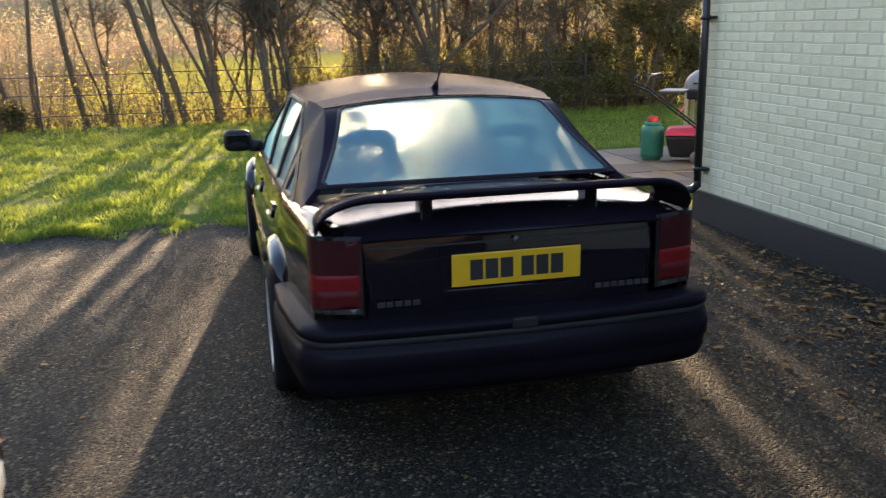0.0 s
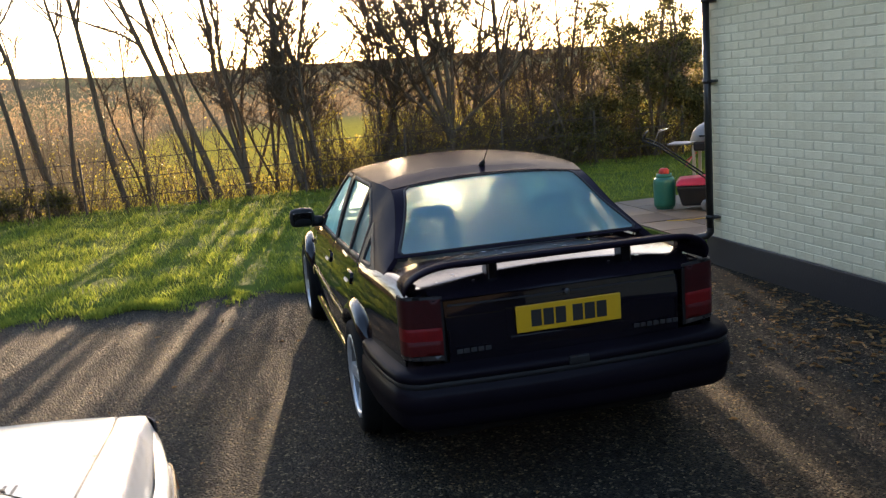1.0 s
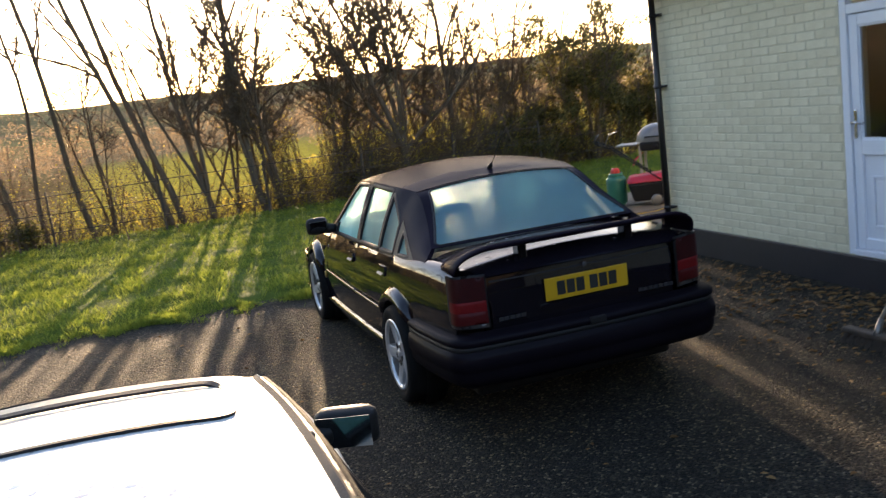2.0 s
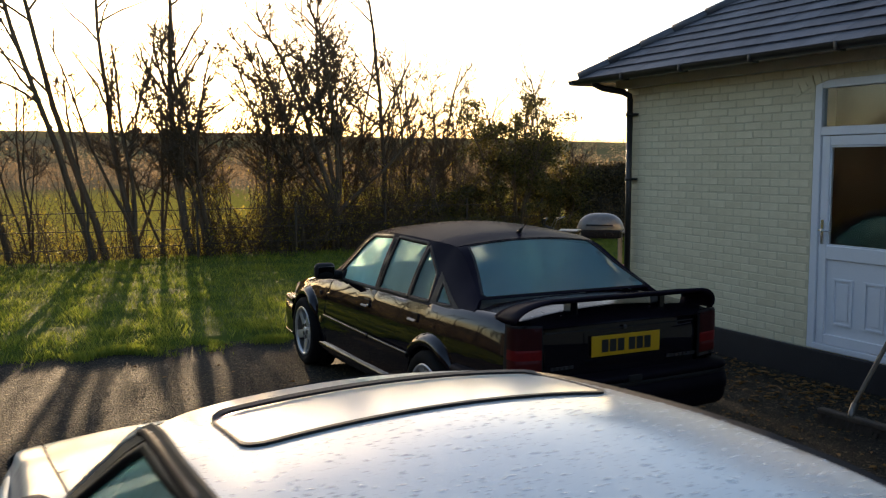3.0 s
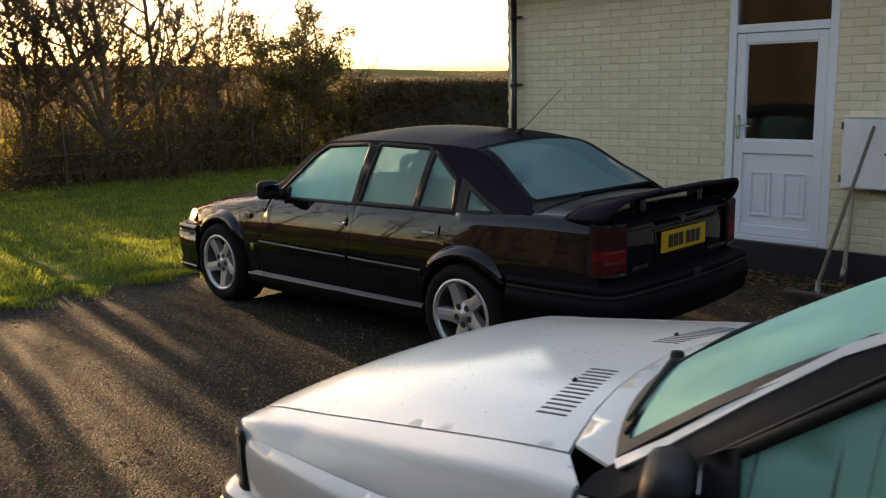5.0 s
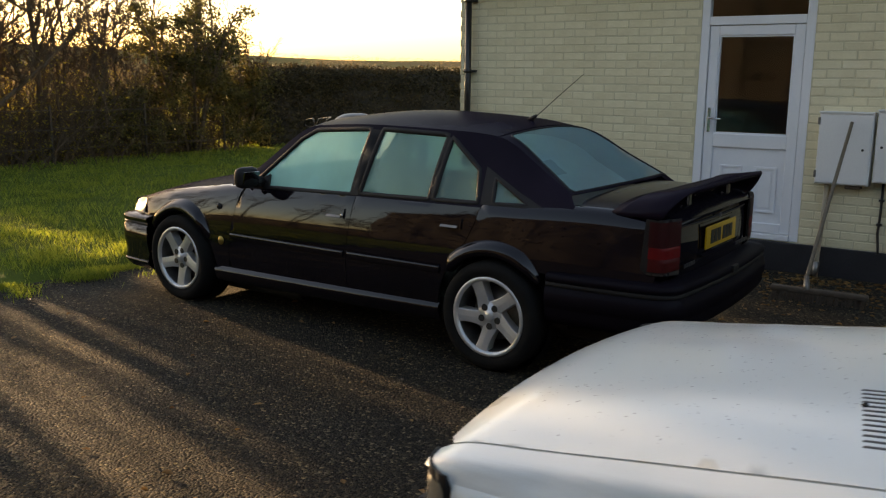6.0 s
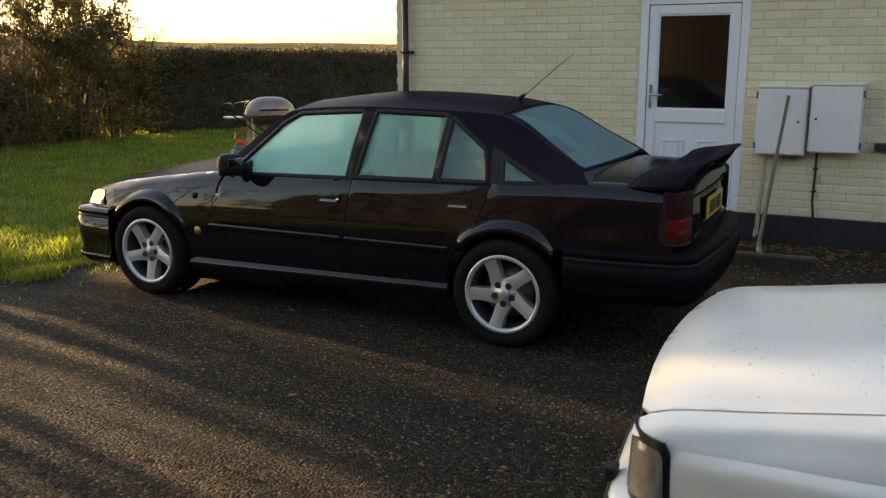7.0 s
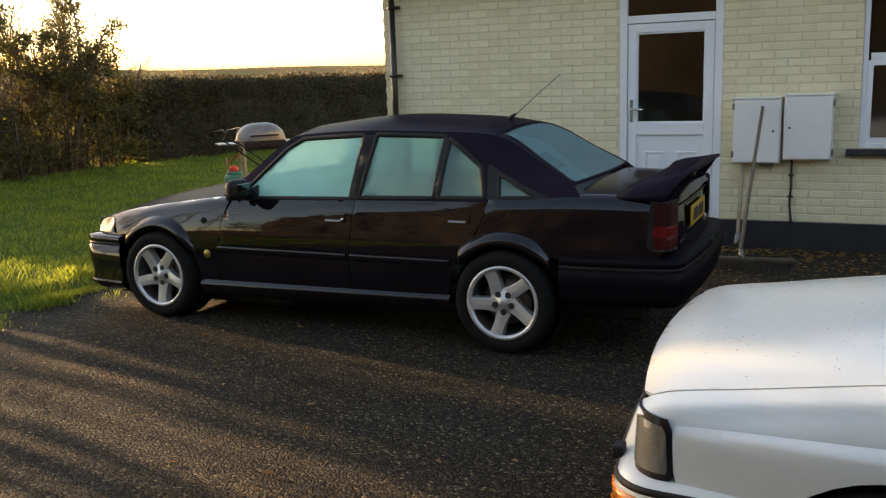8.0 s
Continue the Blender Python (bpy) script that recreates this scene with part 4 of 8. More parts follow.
random.seed(23)
evergreen("evergreen_bush", 8.55, 17.75, 12, 3.75, 1.35, 22000, "tall dark ivy-clad bush with bare shoots in the hedgerow")
evergreen("evergreen_bush", 9.85, 17.8, 9, 2.15, 0.95, 13000, "dark rounded ivy bush beside the clipped hedge")
evergreen("evergreen_bush", 6.9, 18.0, 7, 1.7, 1.2, 9000, "low dark bramble bush under bare trees")
evergreen("evergreen_bush", -4.3, 17.5, 5, 0.62, 0.30, 1300, "small dark shrub at the field edge")
evergreen("evergreen_bush", -3.5, 17.5, 4, 0.58, 0.20, 900, "small dark shrub at the field edge")


def undergrowth():
    bush = Bush(True)
    for k in range(9000):
        x = random.uniform(-15, 9.5)
        y = 18.3 + random.gauss(0, 0.6)
        thick = min(max((x - 0.8) / 2.5, 0), 1) * (0.6 if x > 6.3 else 0.9)
        h = random.uniform(0.25, 0.9) * lerp(0.8, 1.9, thick)
        if random.random() < 0.16:
            h *= random.uniform(1.6, 2.6)
        if random.random() > lerp(0.20, 1.0, thick):
            continue
        d = Vector((random.gauss(0, 0.3), random.gauss(0, 0.3), 1)).normalized()
        pts = [Vector((x, y, 0))]
        for i in range(4):
            d = (d + Vector((random.gauss(0, 0.24), random.gauss(0, 0.24), -0.04))).normalized()
            pts.append(pts[-1] + d * h / 4)
        bush.stem(pts, 0.006 + 0.003 * h, 0.002, 3)
        for j in range(2):
            i = random.randrange(1, 4)
            e = (d + Vector((random.gauss(0, 0.7), random.gauss(0, 0.7), 0.2))).normalized()
            bush.stem([pts[i], pts[i] + e * h * 0.25, pts[i] + e * h * 0.4 + Vector((0, 0, 0.03))], 0.004, 0.0015, 3)
        for j in range(random.randrange(2, 8)):
            q = pts[random.randrange(1, 5)]
            bush.leaf(q + Vector((random.gauss(0, 0.13), random.gauss(0, 0.13), random.gauss(0, 0.12))), random.uniform(0.016, 0.042))
    return bush


random.seed(31)
ug = undergrowth()
tagged(ob_from("undergrowth_stems", (ug.v, ug.f), M_BARK), "tangle of bare bramble stems under the trees", "undergrowth", kind="stuff")
tagged(ob_from("undergrowth_leaves", (ug.lv, ug.lf), M_LEAF, smooth=False), "sparse yellow-green leaves on the brambles", "undergrowth", kind="stuff")


def saplings():
    """Thin upright shoots among the trees, and the leafy clumps that the sun shines through."""
    bush = Bush(True)
    for k in range(1050):
        x = random.uniform(-13, 8.5)
        if x < 1.5 and random.random() < 0.80:
            continue
        p = Vector((x, 18.6 + random.gauss(0, 0.6), 0))
        h = random.uniform(1.0, 2.2) + (2.2 * random.random() if k % 4 == 0 else 0)
        d = Vector((random.gauss(-0.10, 0.14), random.gauss(0, 0.12), 1)).normalized()
        pts = [p]
        for i in range(6):
            d = (d + Vector((random.gauss(0, 0.08), random.gauss(0, 0.08), 0.03))).normalized()
            pts.append(pts[-1] + d * h / 6)
        bush.stem(pts, random.uniform(0.006, 0.018), 0.003, 4)
        for j in range(9):
            i = random.randrange(2, 6)
            e = (d * 0.8 + Vector((random.gauss(0, 0.6), random.gauss(0, 0.6), 0.1))).normalized()
            n = h * random.uniform(0.08, 0.22)
            q = pts[i] + e * n
            bush.stem([pts[i], q, q + (e + Vector((0, 0, 0.3))) * n * 0.7], 0.005, 0.0018, 3)
            for m in range(random.randrange(0, 4) if q.z < 1.5 else 0):
                bush.leaf(q + Vector((random.gauss(0, 0.07), random.gauss(0, 0.07), random.gauss(0, 0.07))), random.uniform(0.018, 0.036))
    for k in range(330):
        x = random.uniform(-9, 7.5)
        if x < 1.0 and random.random() < 0.8:
            continue
        z = 0.15 + (0.9 if x < 1.0 else 1.9) * random.random() ** 1.5
        c = Vector((x, 18.6 + random.gauss(0, 0.5), z))
        r = random.uniform(0.12, 0.34)
        for j in range(random.randrange(25, 75)):
            o = Vector((random.gauss(0, r), random.gauss(0, r), random.gauss(0, r * 0.7)))
            bush.leaf(c + o, random.uniform(0.016, 0.038))
        for j in range(4):
            bush.stem([c + Vector((random.gauss(0, r), random.gauss(0, r), -r * 1.6)), c, c + Vector((random.gauss(0, r), random.gauss(0, r), r))], 0.005, 0.002, 3)
    return bush


random.seed(33)
sg = saplings()
tagged(ob_from("sapling_stems", (sg.v, sg.f), M_BARK), "thin brown upright shoots between the trees", "undergrowth", kind="stuff")
tagged(ob_from("sapling_leaves", (sg.lv, sg.lf), M_LEAF, smooth=False), "sunlit yellow-green leaf clumps in the hedgerow", "undergrowth", kind="stuff")


# clipped hedge
def clipped_hedge(points, h, depth, leaves, label, size=1.0):
    root = thing("clipped_hedge", pose(0, 0, 0), label, "hedge")
    core = bmesh.new()
    n = int(16 * sum((Vector(b) - Vector(a)).length for a, b in zip(points, points[1:])) / 2 / size)

    def along(t):
        t *= len(points) - 1
        i = min(int(t), len(points) - 2)
        return Vector(points[i]).lerp(Vector(points[i + 1]), t - i)
    prof = [(-0.5, 0.0), (-0.48, 0.7), (-0.40, 0.96), (0.0, 1.0), (0.4, 0.96), (0.48, 0.7), (0.5, 0.0)]

    def skin(t, k):
        c = along(t)
        d = (along(min(t + 0.01, 1)) - along(max(t - 0.01, 0))).normalized()
        s = Vector((d.y, -d.x, 0))
        i = min(int(k), 5)
        o, z = lerp(prof[i][0], prof[i + 1][0], k - i), lerp(prof[i][1], prof[i + 1][1], k - i)
        wob = (0.16 * noise.noise((c.x * 1.1 / size, c.y * 1.1 / size + 9, k * 0.9)) + 0.11 * noise.noise((c.x * 3.5 / size, c.y * 3.5 / size, k * 2.6))) * size ** 0.5 * (1 if o < 0 else -1)
        return c + s * (o * depth - wob) + Vector((0, 0, z * h * (1 + 0.05 * noise.noise((t * 25, 0, 5))) - 0.02))
    # core sheet coloured near black for the shade between the leaves
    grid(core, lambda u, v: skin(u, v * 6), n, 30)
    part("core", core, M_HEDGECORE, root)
    bush = Bush()
    for k in range(leaves):
        t = random.random()
        v = random.random() * 6
        k0 = min(int(v), 5)
        p = skin(t, v)
        p += Vector((random.gauss(0, 0.06), random.gauss(0, 0.06), random.gauss(0, 0.06))) * size
        bush.leaf(p, random.uniform(0.020, 0.048) * size)
    for k in range(500):
        t = random.random()
        p = skin(t, 3)
        bush.leaf(p + Vector((random.gauss(0, 0.2), random.gauss(0, 0.2), random.uniform(0, 0.14))), 0.05)
    part("foliage", (bush.lv, bush.lf), M_HEDGELEAF, root, smooth=False)


random.seed(37)
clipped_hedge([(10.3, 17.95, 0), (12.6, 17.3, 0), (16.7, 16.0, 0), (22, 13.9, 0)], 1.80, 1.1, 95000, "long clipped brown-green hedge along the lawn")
# unseen hedge added to close the place, cut skylight and darken reflections
clipped_hedge([(-24, 18.5, 0), (-16, 17.8, 0), (-14, 13, 0), (-10.5, 7, 0), (-9.5, 0, 0), (-9.5, -6, 0), (-7, -11, 0), (0, -12.5, 0), (9, -13, 0)], 5.4, 1.8, 16000, "tall unseen hedge added to cut skylight and darken reflections", 3.0)

# post and rail fence behind the trees
fence = thing("fence", pose(0, 0, 0), "thin dark estate rail fence along the field", "fence")
for k in range(13):
    x = -15 + 2.0 * k
    part("post", box(x - 0.018, x + 0.018, 17.25, 17.29, -0.05, 1.10 + 0.04 * math.sin(k * 3.1)), M_RAIL, fence, smooth=False)
for k in range(12):
    x = -15 + 2.0 * k
    for z in (0.32, 0.66, 1.0):
        dz = 0.02 * math.sin(k * 5.3 + z * 9)
        part("rail", box(x - 0.02, x + 2.02, 17.235, 17.25, z - 0.008 + dz, z + 0.008 + dz), M_RAIL, fence, smooth=False)

# far woods on the skyline
def far_woods():
    """Tree lines on the far slopes: soft bands of bough-sized flakes."""
    bush = Bush()
    count = 0
    while count < 60000:
        az = random.uniform(-50, 85)
        dist = 330 + 640 * random.random() ** 0.8
        if noise.noise((az * 0.22, dist * 0.012, 1)) < (0.05 if az > 36 else -0.2) and dist < 880:
            continue
        q = min(max((dist - 40) / 860, 0), 1)
        g = dist * math.tan(radians(HILL(az))) * q * q - 2.5 * math.sin(math.pi * min(max((dist - 30) / 350, 0), 1)) - 1.0
        top = 4.2 + 2.6 * noise.noise((az * 1.6, dist * 0.03, 9))
        bush.leaf(Vector((dist * math.sin(radians(az)), dist * math.cos(radians(az)), g + top * random.random())), random.uniform(0.3, 0.8))
        count += 1
    return bush


def thicket():
    """Scrubby woodland past the near field: a loose cloud of twig-sized flakes."""
    bush = Bush()
    count = 0
    while count < 112000:
        az = random.uniform(-50, 44)
        dist = 60 + 190 * random.random() ** 1.3
        if -4 < az < 9 and dist < 105 + 30 * noise.noise((az * 0.5, 0, 7)):
            continue
        if az > 30 and dist < 120:
            continue
        if noise.noise((az * 0.9, dist * 0.03, 4)) < -0.25:
            continue
        q = min(max((dist - 40) / 860, 0), 1)
        g = dist * math.tan(radians(HILL(az))) * q * q - 2.5 * math.sin(math.pi * min(max((dist - 30) / 350, 0), 1)) - 0.3
        top = 4.4 + 1.6 * noise.noise((az * 1.1, dist * 0.05, 9))
        z = g + top * random.random() ** 0.8
        s = random.uniform(0.04, 0.12) * (0.7 + dist / 160)
        bush.leaf(Vector((dist * math.sin(radians(az)), dist * math.cos(radians(az)), z)), s)
        count += 1
    return bush


def scrub():
    """Low brown scrub on the near slope, west of the open strip of grass."""
    bush = Bush()
    for k in range(105000):
        az, dist = random.uniform(-48, -2.0), 19 + 47 * random.random() ** 1.7
        if noise.noise((az * 0.35, dist * 0.08, 14)) < -0.15 + 0.2 * random.random():
            continue
        top = 0.55 + 0.55 * noise.noise((az * 0.6, dist * 0.12, 19)) + 0.022 * dist
        z = -2.5 * math.sin(math.pi * min(max((dist - 30) / 350, 0), 1)) + top * random.random()
        bush.leaf(Vector((dist * math.sin(radians(az)), dist * math.cos(radians(az)), z)), random.uniform(0.012, 0.030))
    return bush


random.seed(43)
th = thicket()
tagged(ob_from("thicket", (th.lv, th.lf), M_THICKET, smooth=False), "brown winter thicket beyond the field", "woods", kind="stuff")
sc = scrub()
tagged(ob_from("scrub", (sc.lv, sc.lf), M_SCRUB, smooth=False), "low brown winter scrub past the fence", "scrub", kind="stuff")

random.seed(41)
fw = far_woods()
tagged(ob_from("far_woods", (fw.lv, fw.lf), M_FARWOOD, smooth=False), "distant winter woods on the skyline", "woods", kind="stuff")

# ---- cars: shared pieces ----
class Shell:
    """The skin of a car: length y (rear axle 0, nose ahead), half width, shoulder and centre heights, and the cabin above the belt."""

    def __init__(self, W, ZE, ZC, r, waist, tuck, rail_z, rail_x, belt_z, belt_in, bulge):
        self.W, self.ZE, self.ZC, self.r, self.waist, self.tuck = W, ZE, ZC, r, waist, tuck
        self.rail_z, self.rail_x, self.belt_z, self.belt_in, self.bulge = rail_z, rail_x, belt_z, belt_in, bulge

    def xside(self, y, z):
        w, zt = self.W(y), self.ZE(y) - self.r
        if z < self.waist:
            return w - self.tuck * ((self.waist - z) / 0.35) ** 2
        return w - 0.045 * (max(z - self.waist, 0) / max(zt - self.waist, 0.1)) ** 2

    def stop(self, y, d=0.0):
        return self.ZE(y) - self.r + self.r * math.pi / 2 + d

    def side(self, y, s, sx, out=0.0):
        zt = self.ZE(y) - self.r
        if s <= zt:
            return Vector((sx * (self.xside(y, s) + out), y, s))
        x0 = self.xside(y, zt)
        a = (s - zt) / self.r
        if a <= math.pi / 2:
            return Vector((sx * (x0 - self.r + (self.r + out) * math.cos(a)), y, zt + (self.r + out) * math.sin(a)))
        x = x0 - self.r - (s - zt - self.r * math.pi / 2)
        return Vector((sx * x, y, self.deck(x, y) + out))

    def edge(self, y):
        return self.xside(y, self.ZE(y) - self.r) - self.r

    def deck(self, x, y):
        q = min(abs(x) / self.edge(y), 1.0)
        return self.ZE(y) + (self.ZC(y) - self.ZE(y)) * (1 - q ** 2.2)

    def cabin(self, y, z, sx, out=0.0):
        zb, zr = self.belt_z(y), self.rail_z(y)
        q = min(max((z - zb) / max(zr - zb, 0.02), 0), 1)
        x = lerp(self.W(y) - self.belt_in, self.rail_x(y), q) + self.bulge * math.sin(math.pi * q)
        return Vector((sx * (x + out), y, z + out * 0.3))


def ring_seal(poly, lift, width, out, sx):
    """A raised strip round a window, following the skin."""
    c = (sum(p[0] for p in poly) / len(poly), sum(p[1] for p in poly) / len(poly))
    pts = fine(poly, 0.03)
    bm = bmesh.new()
    rows = []
    n = len(pts)
    for i, p in enumerate(pts):
        a, b = pts[i - 1], pts[(i + 1) % n]
        t = Vector((b[0] - a[0], b[1] - a[1])).normalized()
        nv = Vector((t.y, -t.x))
        if nv.dot(Vector(p) - Vector(c)) < 0:
            nv = -nv
        rows.append([bm.verts.new(lift(p[0] + nv.x * o, p[1] + nv.y * o, sx, h)) for o, h in ((width, 0.0), (width * 0.8, out), (-width * 0.2, out), (-width * 0.45, -0.012))])
    for i in range(n):
        for j in range(3):
            bm.faces.new((rows[i][j], rows[(i + 1) % n][j], rows[(i + 1) % n][j + 1], rows[i][j + 1]))
    bmesh.ops.recalc_face_normals(bm, faces=bm.faces[:])
    return bm


def wheel(parent, x, y, sx, r, rim_r, width, spokes, swirl, paint_mat, five_spoke=True, turn=17):
    """Tyre, rim with spokes, black bolt-hole discs, disc. Face outwards along sx."""
    hub = new("wheel")
    hub.parent = parent
    hub.matrix_basis = pose(x, y, r, 0, 90 * sx, 0) @ pose(0, 0, 0, 0, 0, turn)
    w = width
    part("tyre", lathe(bmesh.new(), [(rim_r * 0.93, -w * 0.5), (r * 0.86, -w * 0.56), (r * 0.965, -w * 0.50), (r, -w * 0.38), (r, 0.0), (r, w * 0.38), (r * 0.965, w * 0.50), (r * 0.86, w * 0.56), (rim_r * 0.99, w * 0.5), (rim_r * 0.93, w * 0.40)], 40), M_RUBBER, hub)
    rim = part("rim", lathe(bmesh.new(), [(rim_r * 1.0, w * 0.49), (rim_r * 0.985, w * 0.53), (rim_r * 0.90, w * 0.515), (rim_r * 0.875, w * 0.44)], 48), paint_mat, hub, "silver alloy rim")
    part("rim_barrel", lathe(bmesh.new(), [(rim_r * 0.875, w * 0.44), (rim_r * 0.85, w * 0.0), (rim_r * 0.84, -w * 0.45)], 40), M_STEEL, hub)
    for k in range(spokes):
        bm = bmesh.new()
        a0 = 2 * math.pi * k / spokes
        sides = []
        for s in (-1, 1):
            line = []
            for i in range(7):
                t = i / 6
                if five_spoke:
                    # each spoke stands off the centre line, like a pinwheel
                    off = -sx * (lerp(0.028, 0.066, t ** 1.4) + s * (0.033 + 0.022 * (1 - t) ** 2 + 0.006 * t ** 4))
                    along = lerp(0.0, math.sqrt((rim_r * 0.905) ** 2 - off * off), t)
                    line.append((along * math.cos(a0) - off * math.sin(a0), along * math.sin(a0) + off * math.cos(a0), t))
                else:
                    rad = lerp(rim_r * 0.20, rim_r * 0.915, t)
                    a = a0 + swirl * (t - 0.5) + s * lerp(0.018, 0.022, t) / max(rad, 0.06)
                    line.append((rad * math.cos(a), rad * math.sin(a), t))
            sides.append(line)
        top, low = [], []
        for s in (0, 1):
            top.append([bm.verts.new((px, py, w * lerp(0.36, 0.46, t))) for px, py, t in sides[s]])
            low.append([bm.verts.new((px * 0.995, py * 0.995, w * 0.15)) for px, py, t in sides[s]])
        mid = [bm.verts.new(((a[0] + b[0]) / 2, (a[1] + b[1]) / 2, w * lerp(0.385, 0.47, a[2]))) for a, b in zip(*sides)]
        for i in range(6):
            bm.faces.new((top[0][i], top[0][i + 1], mid[i + 1], mid[i]))
            bm.faces.new((mid[i], mid[i + 1], top[1][i + 1], top[1][i]))
            bm.faces.new((low[0][i], low[0][i + 1], top[0][i + 1], top[0][i]))
            bm.faces.new((top[1][i], top[1][i + 1], low[1][i + 1], low[1][i]))
        bmesh.ops.recalc_face_normals(bm, faces=bm.faces[:])
        part("spoke", bm, paint_mat, hub, smooth=False, bevel=0.004)
    part("hub_cap", lathe(bmesh.new(), [(0.0, w * 0.45), (0.022, w * 0.445), (0.030, w * 0.42), (0.034, w * 0.40), (0.080, w * 0.395), (0.086, w * 0.15)], 24), paint_mat, hub)
    # flush black discs, coloured for the shade inside the bolt holes
    for k in range(5):
        a = 2 * math.pi * (k - 0.43 * sx) / 5
        hole_disc = lathe(bmesh.new(), [(0.0, 0.003), (0.015, 0.003), (0.0195, 0.004), (0.0205, 0.002), (0.021, -0.004)], 14, pose(0.060 * math.cos(a), 0.057 * math.sin(a), w * 0.402))
        part("wheel_nut", hole_disc, M_INK, hub)
    part("brake_disc", lathe(bmesh.new(), [(0.0, w * 0.02), (rim_r * 0.66, w * 0.02), (rim_r * 0.66, -w * 0.1)], 32), M_STEEL, hub)
    part("wheel_well", lathe(bmesh.new(), [(0.0, -w * 0.52), (r * 1.09, -w * 0.52), (r * 1.10, w * 0.12)], 32), M_TRIM, hub)
    return hub


def seat(parent, x, y, z, mat, ring=True, bench=False, high=0.0):
    st = new("seat")
    st.parent = parent
    st.matrix_basis = pose(x, y, z)
    w = 0.62 if bench else 0.25

    def pad(hx, hy, hz, rx):
        bm = bmesh.new()
        bmesh.ops.create_cube(bm, size=2.0)
        bmesh.ops.subdivide_edges(bm, edges=bm.edges[:], cuts=3, use_grid_fill=True)
        for v in bm.verts:
            c = v.co
            k = 1 - 0.10 * (abs(c.x) ** 4 + abs(c.y) ** 4 + abs(c.z) ** 4)
            v.co = Vector((c.x * hx * k, c.y * hy * k, c.z * hz * k))
        return bm
    cushion = part("cushion", pad(w, 0.26, 0.09, 0), mat, st)
    cushion.matrix_basis = pose(0, 0.20, 0.09, 6)
    back = part("backrest", pad(w, 0.075, 0.30 + high, 0), mat, st)
    back.matrix_basis = pose(0, -0.08, 0.42, 14)
    for hx in ((-0.40, 0.30) if bench else (0.0,)):
        head = bmesh.new()
        if ring:
            n = 20

            def tor(u, v):
                a, b = 2 * math.pi * u, 2 * math.pi * v
                q = 1 + 0.10 * math.cos(4 * a)
                return Vector(((0.103 + 0.032 * math.cos(b)) * math.cos(a) / q * 1.05, 0.036 * math.sin(b), (0.098 + 0.032 * math.cos(b)) * math.sin(a) / q))
            grid(head, tor, n, 8, close_u=True)
        else:
            lathe(head, [(0, -0.09), (0.10, -0.085), (0.12, 0), (0.10, 0.085), (0, 0.09)], 16)
            for v in head.verts:
                v.co.y *= 0.45
        h = part("headrest", head, M_DASH if ring else mat, st, "dark open headrest")
        h.matrix_basis = pose(hx, -0.30 if bench else -0.19, 0.835 + high, 8)
    return st


def swept(path, profile):
    """A band along a plan path: profile of (outwards, height), outwards being to the left of the way."""
    bm = bmesh.new()
    rows = []
    n = len(path)
    for i, p in enumerate(path):
        a, b = Vector(path[max(i - 1, 0)]), Vector(path[min(i + 1, n - 1)])
        d = (b - a).normalized()
        o = Vector((-d.y, d.x))
        rows.append([bm.verts.new((p[0] + o.x * q, p[1] + o.y * q, z)) for q, z in profile])
    for i in range(n - 1):
        for j in range(len(profile) - 1):
            bm.faces.new((rows[i][j], rows[i + 1][j], rows[i + 1][j + 1], rows[i][j + 1]))
    bmesh.ops.recalc_face_normals(bm, faces=bm.faces[:])
    return bm


def both(bm_make, name, mat, parent, label="", **kw):
    return [part(name, bm_make(sx), mat, parent, label, **kw) for sx in (-1, 1)]


def bars(parent, mat, widths, y, z, x0, h, gap=0.012, thick=0.002, name="bar"):
    x = x0
    for w in widths:
        part(name, box(x, x + w, y - thick, y, z, z + h), mat, parent, smooth=False)
        x += w + gap


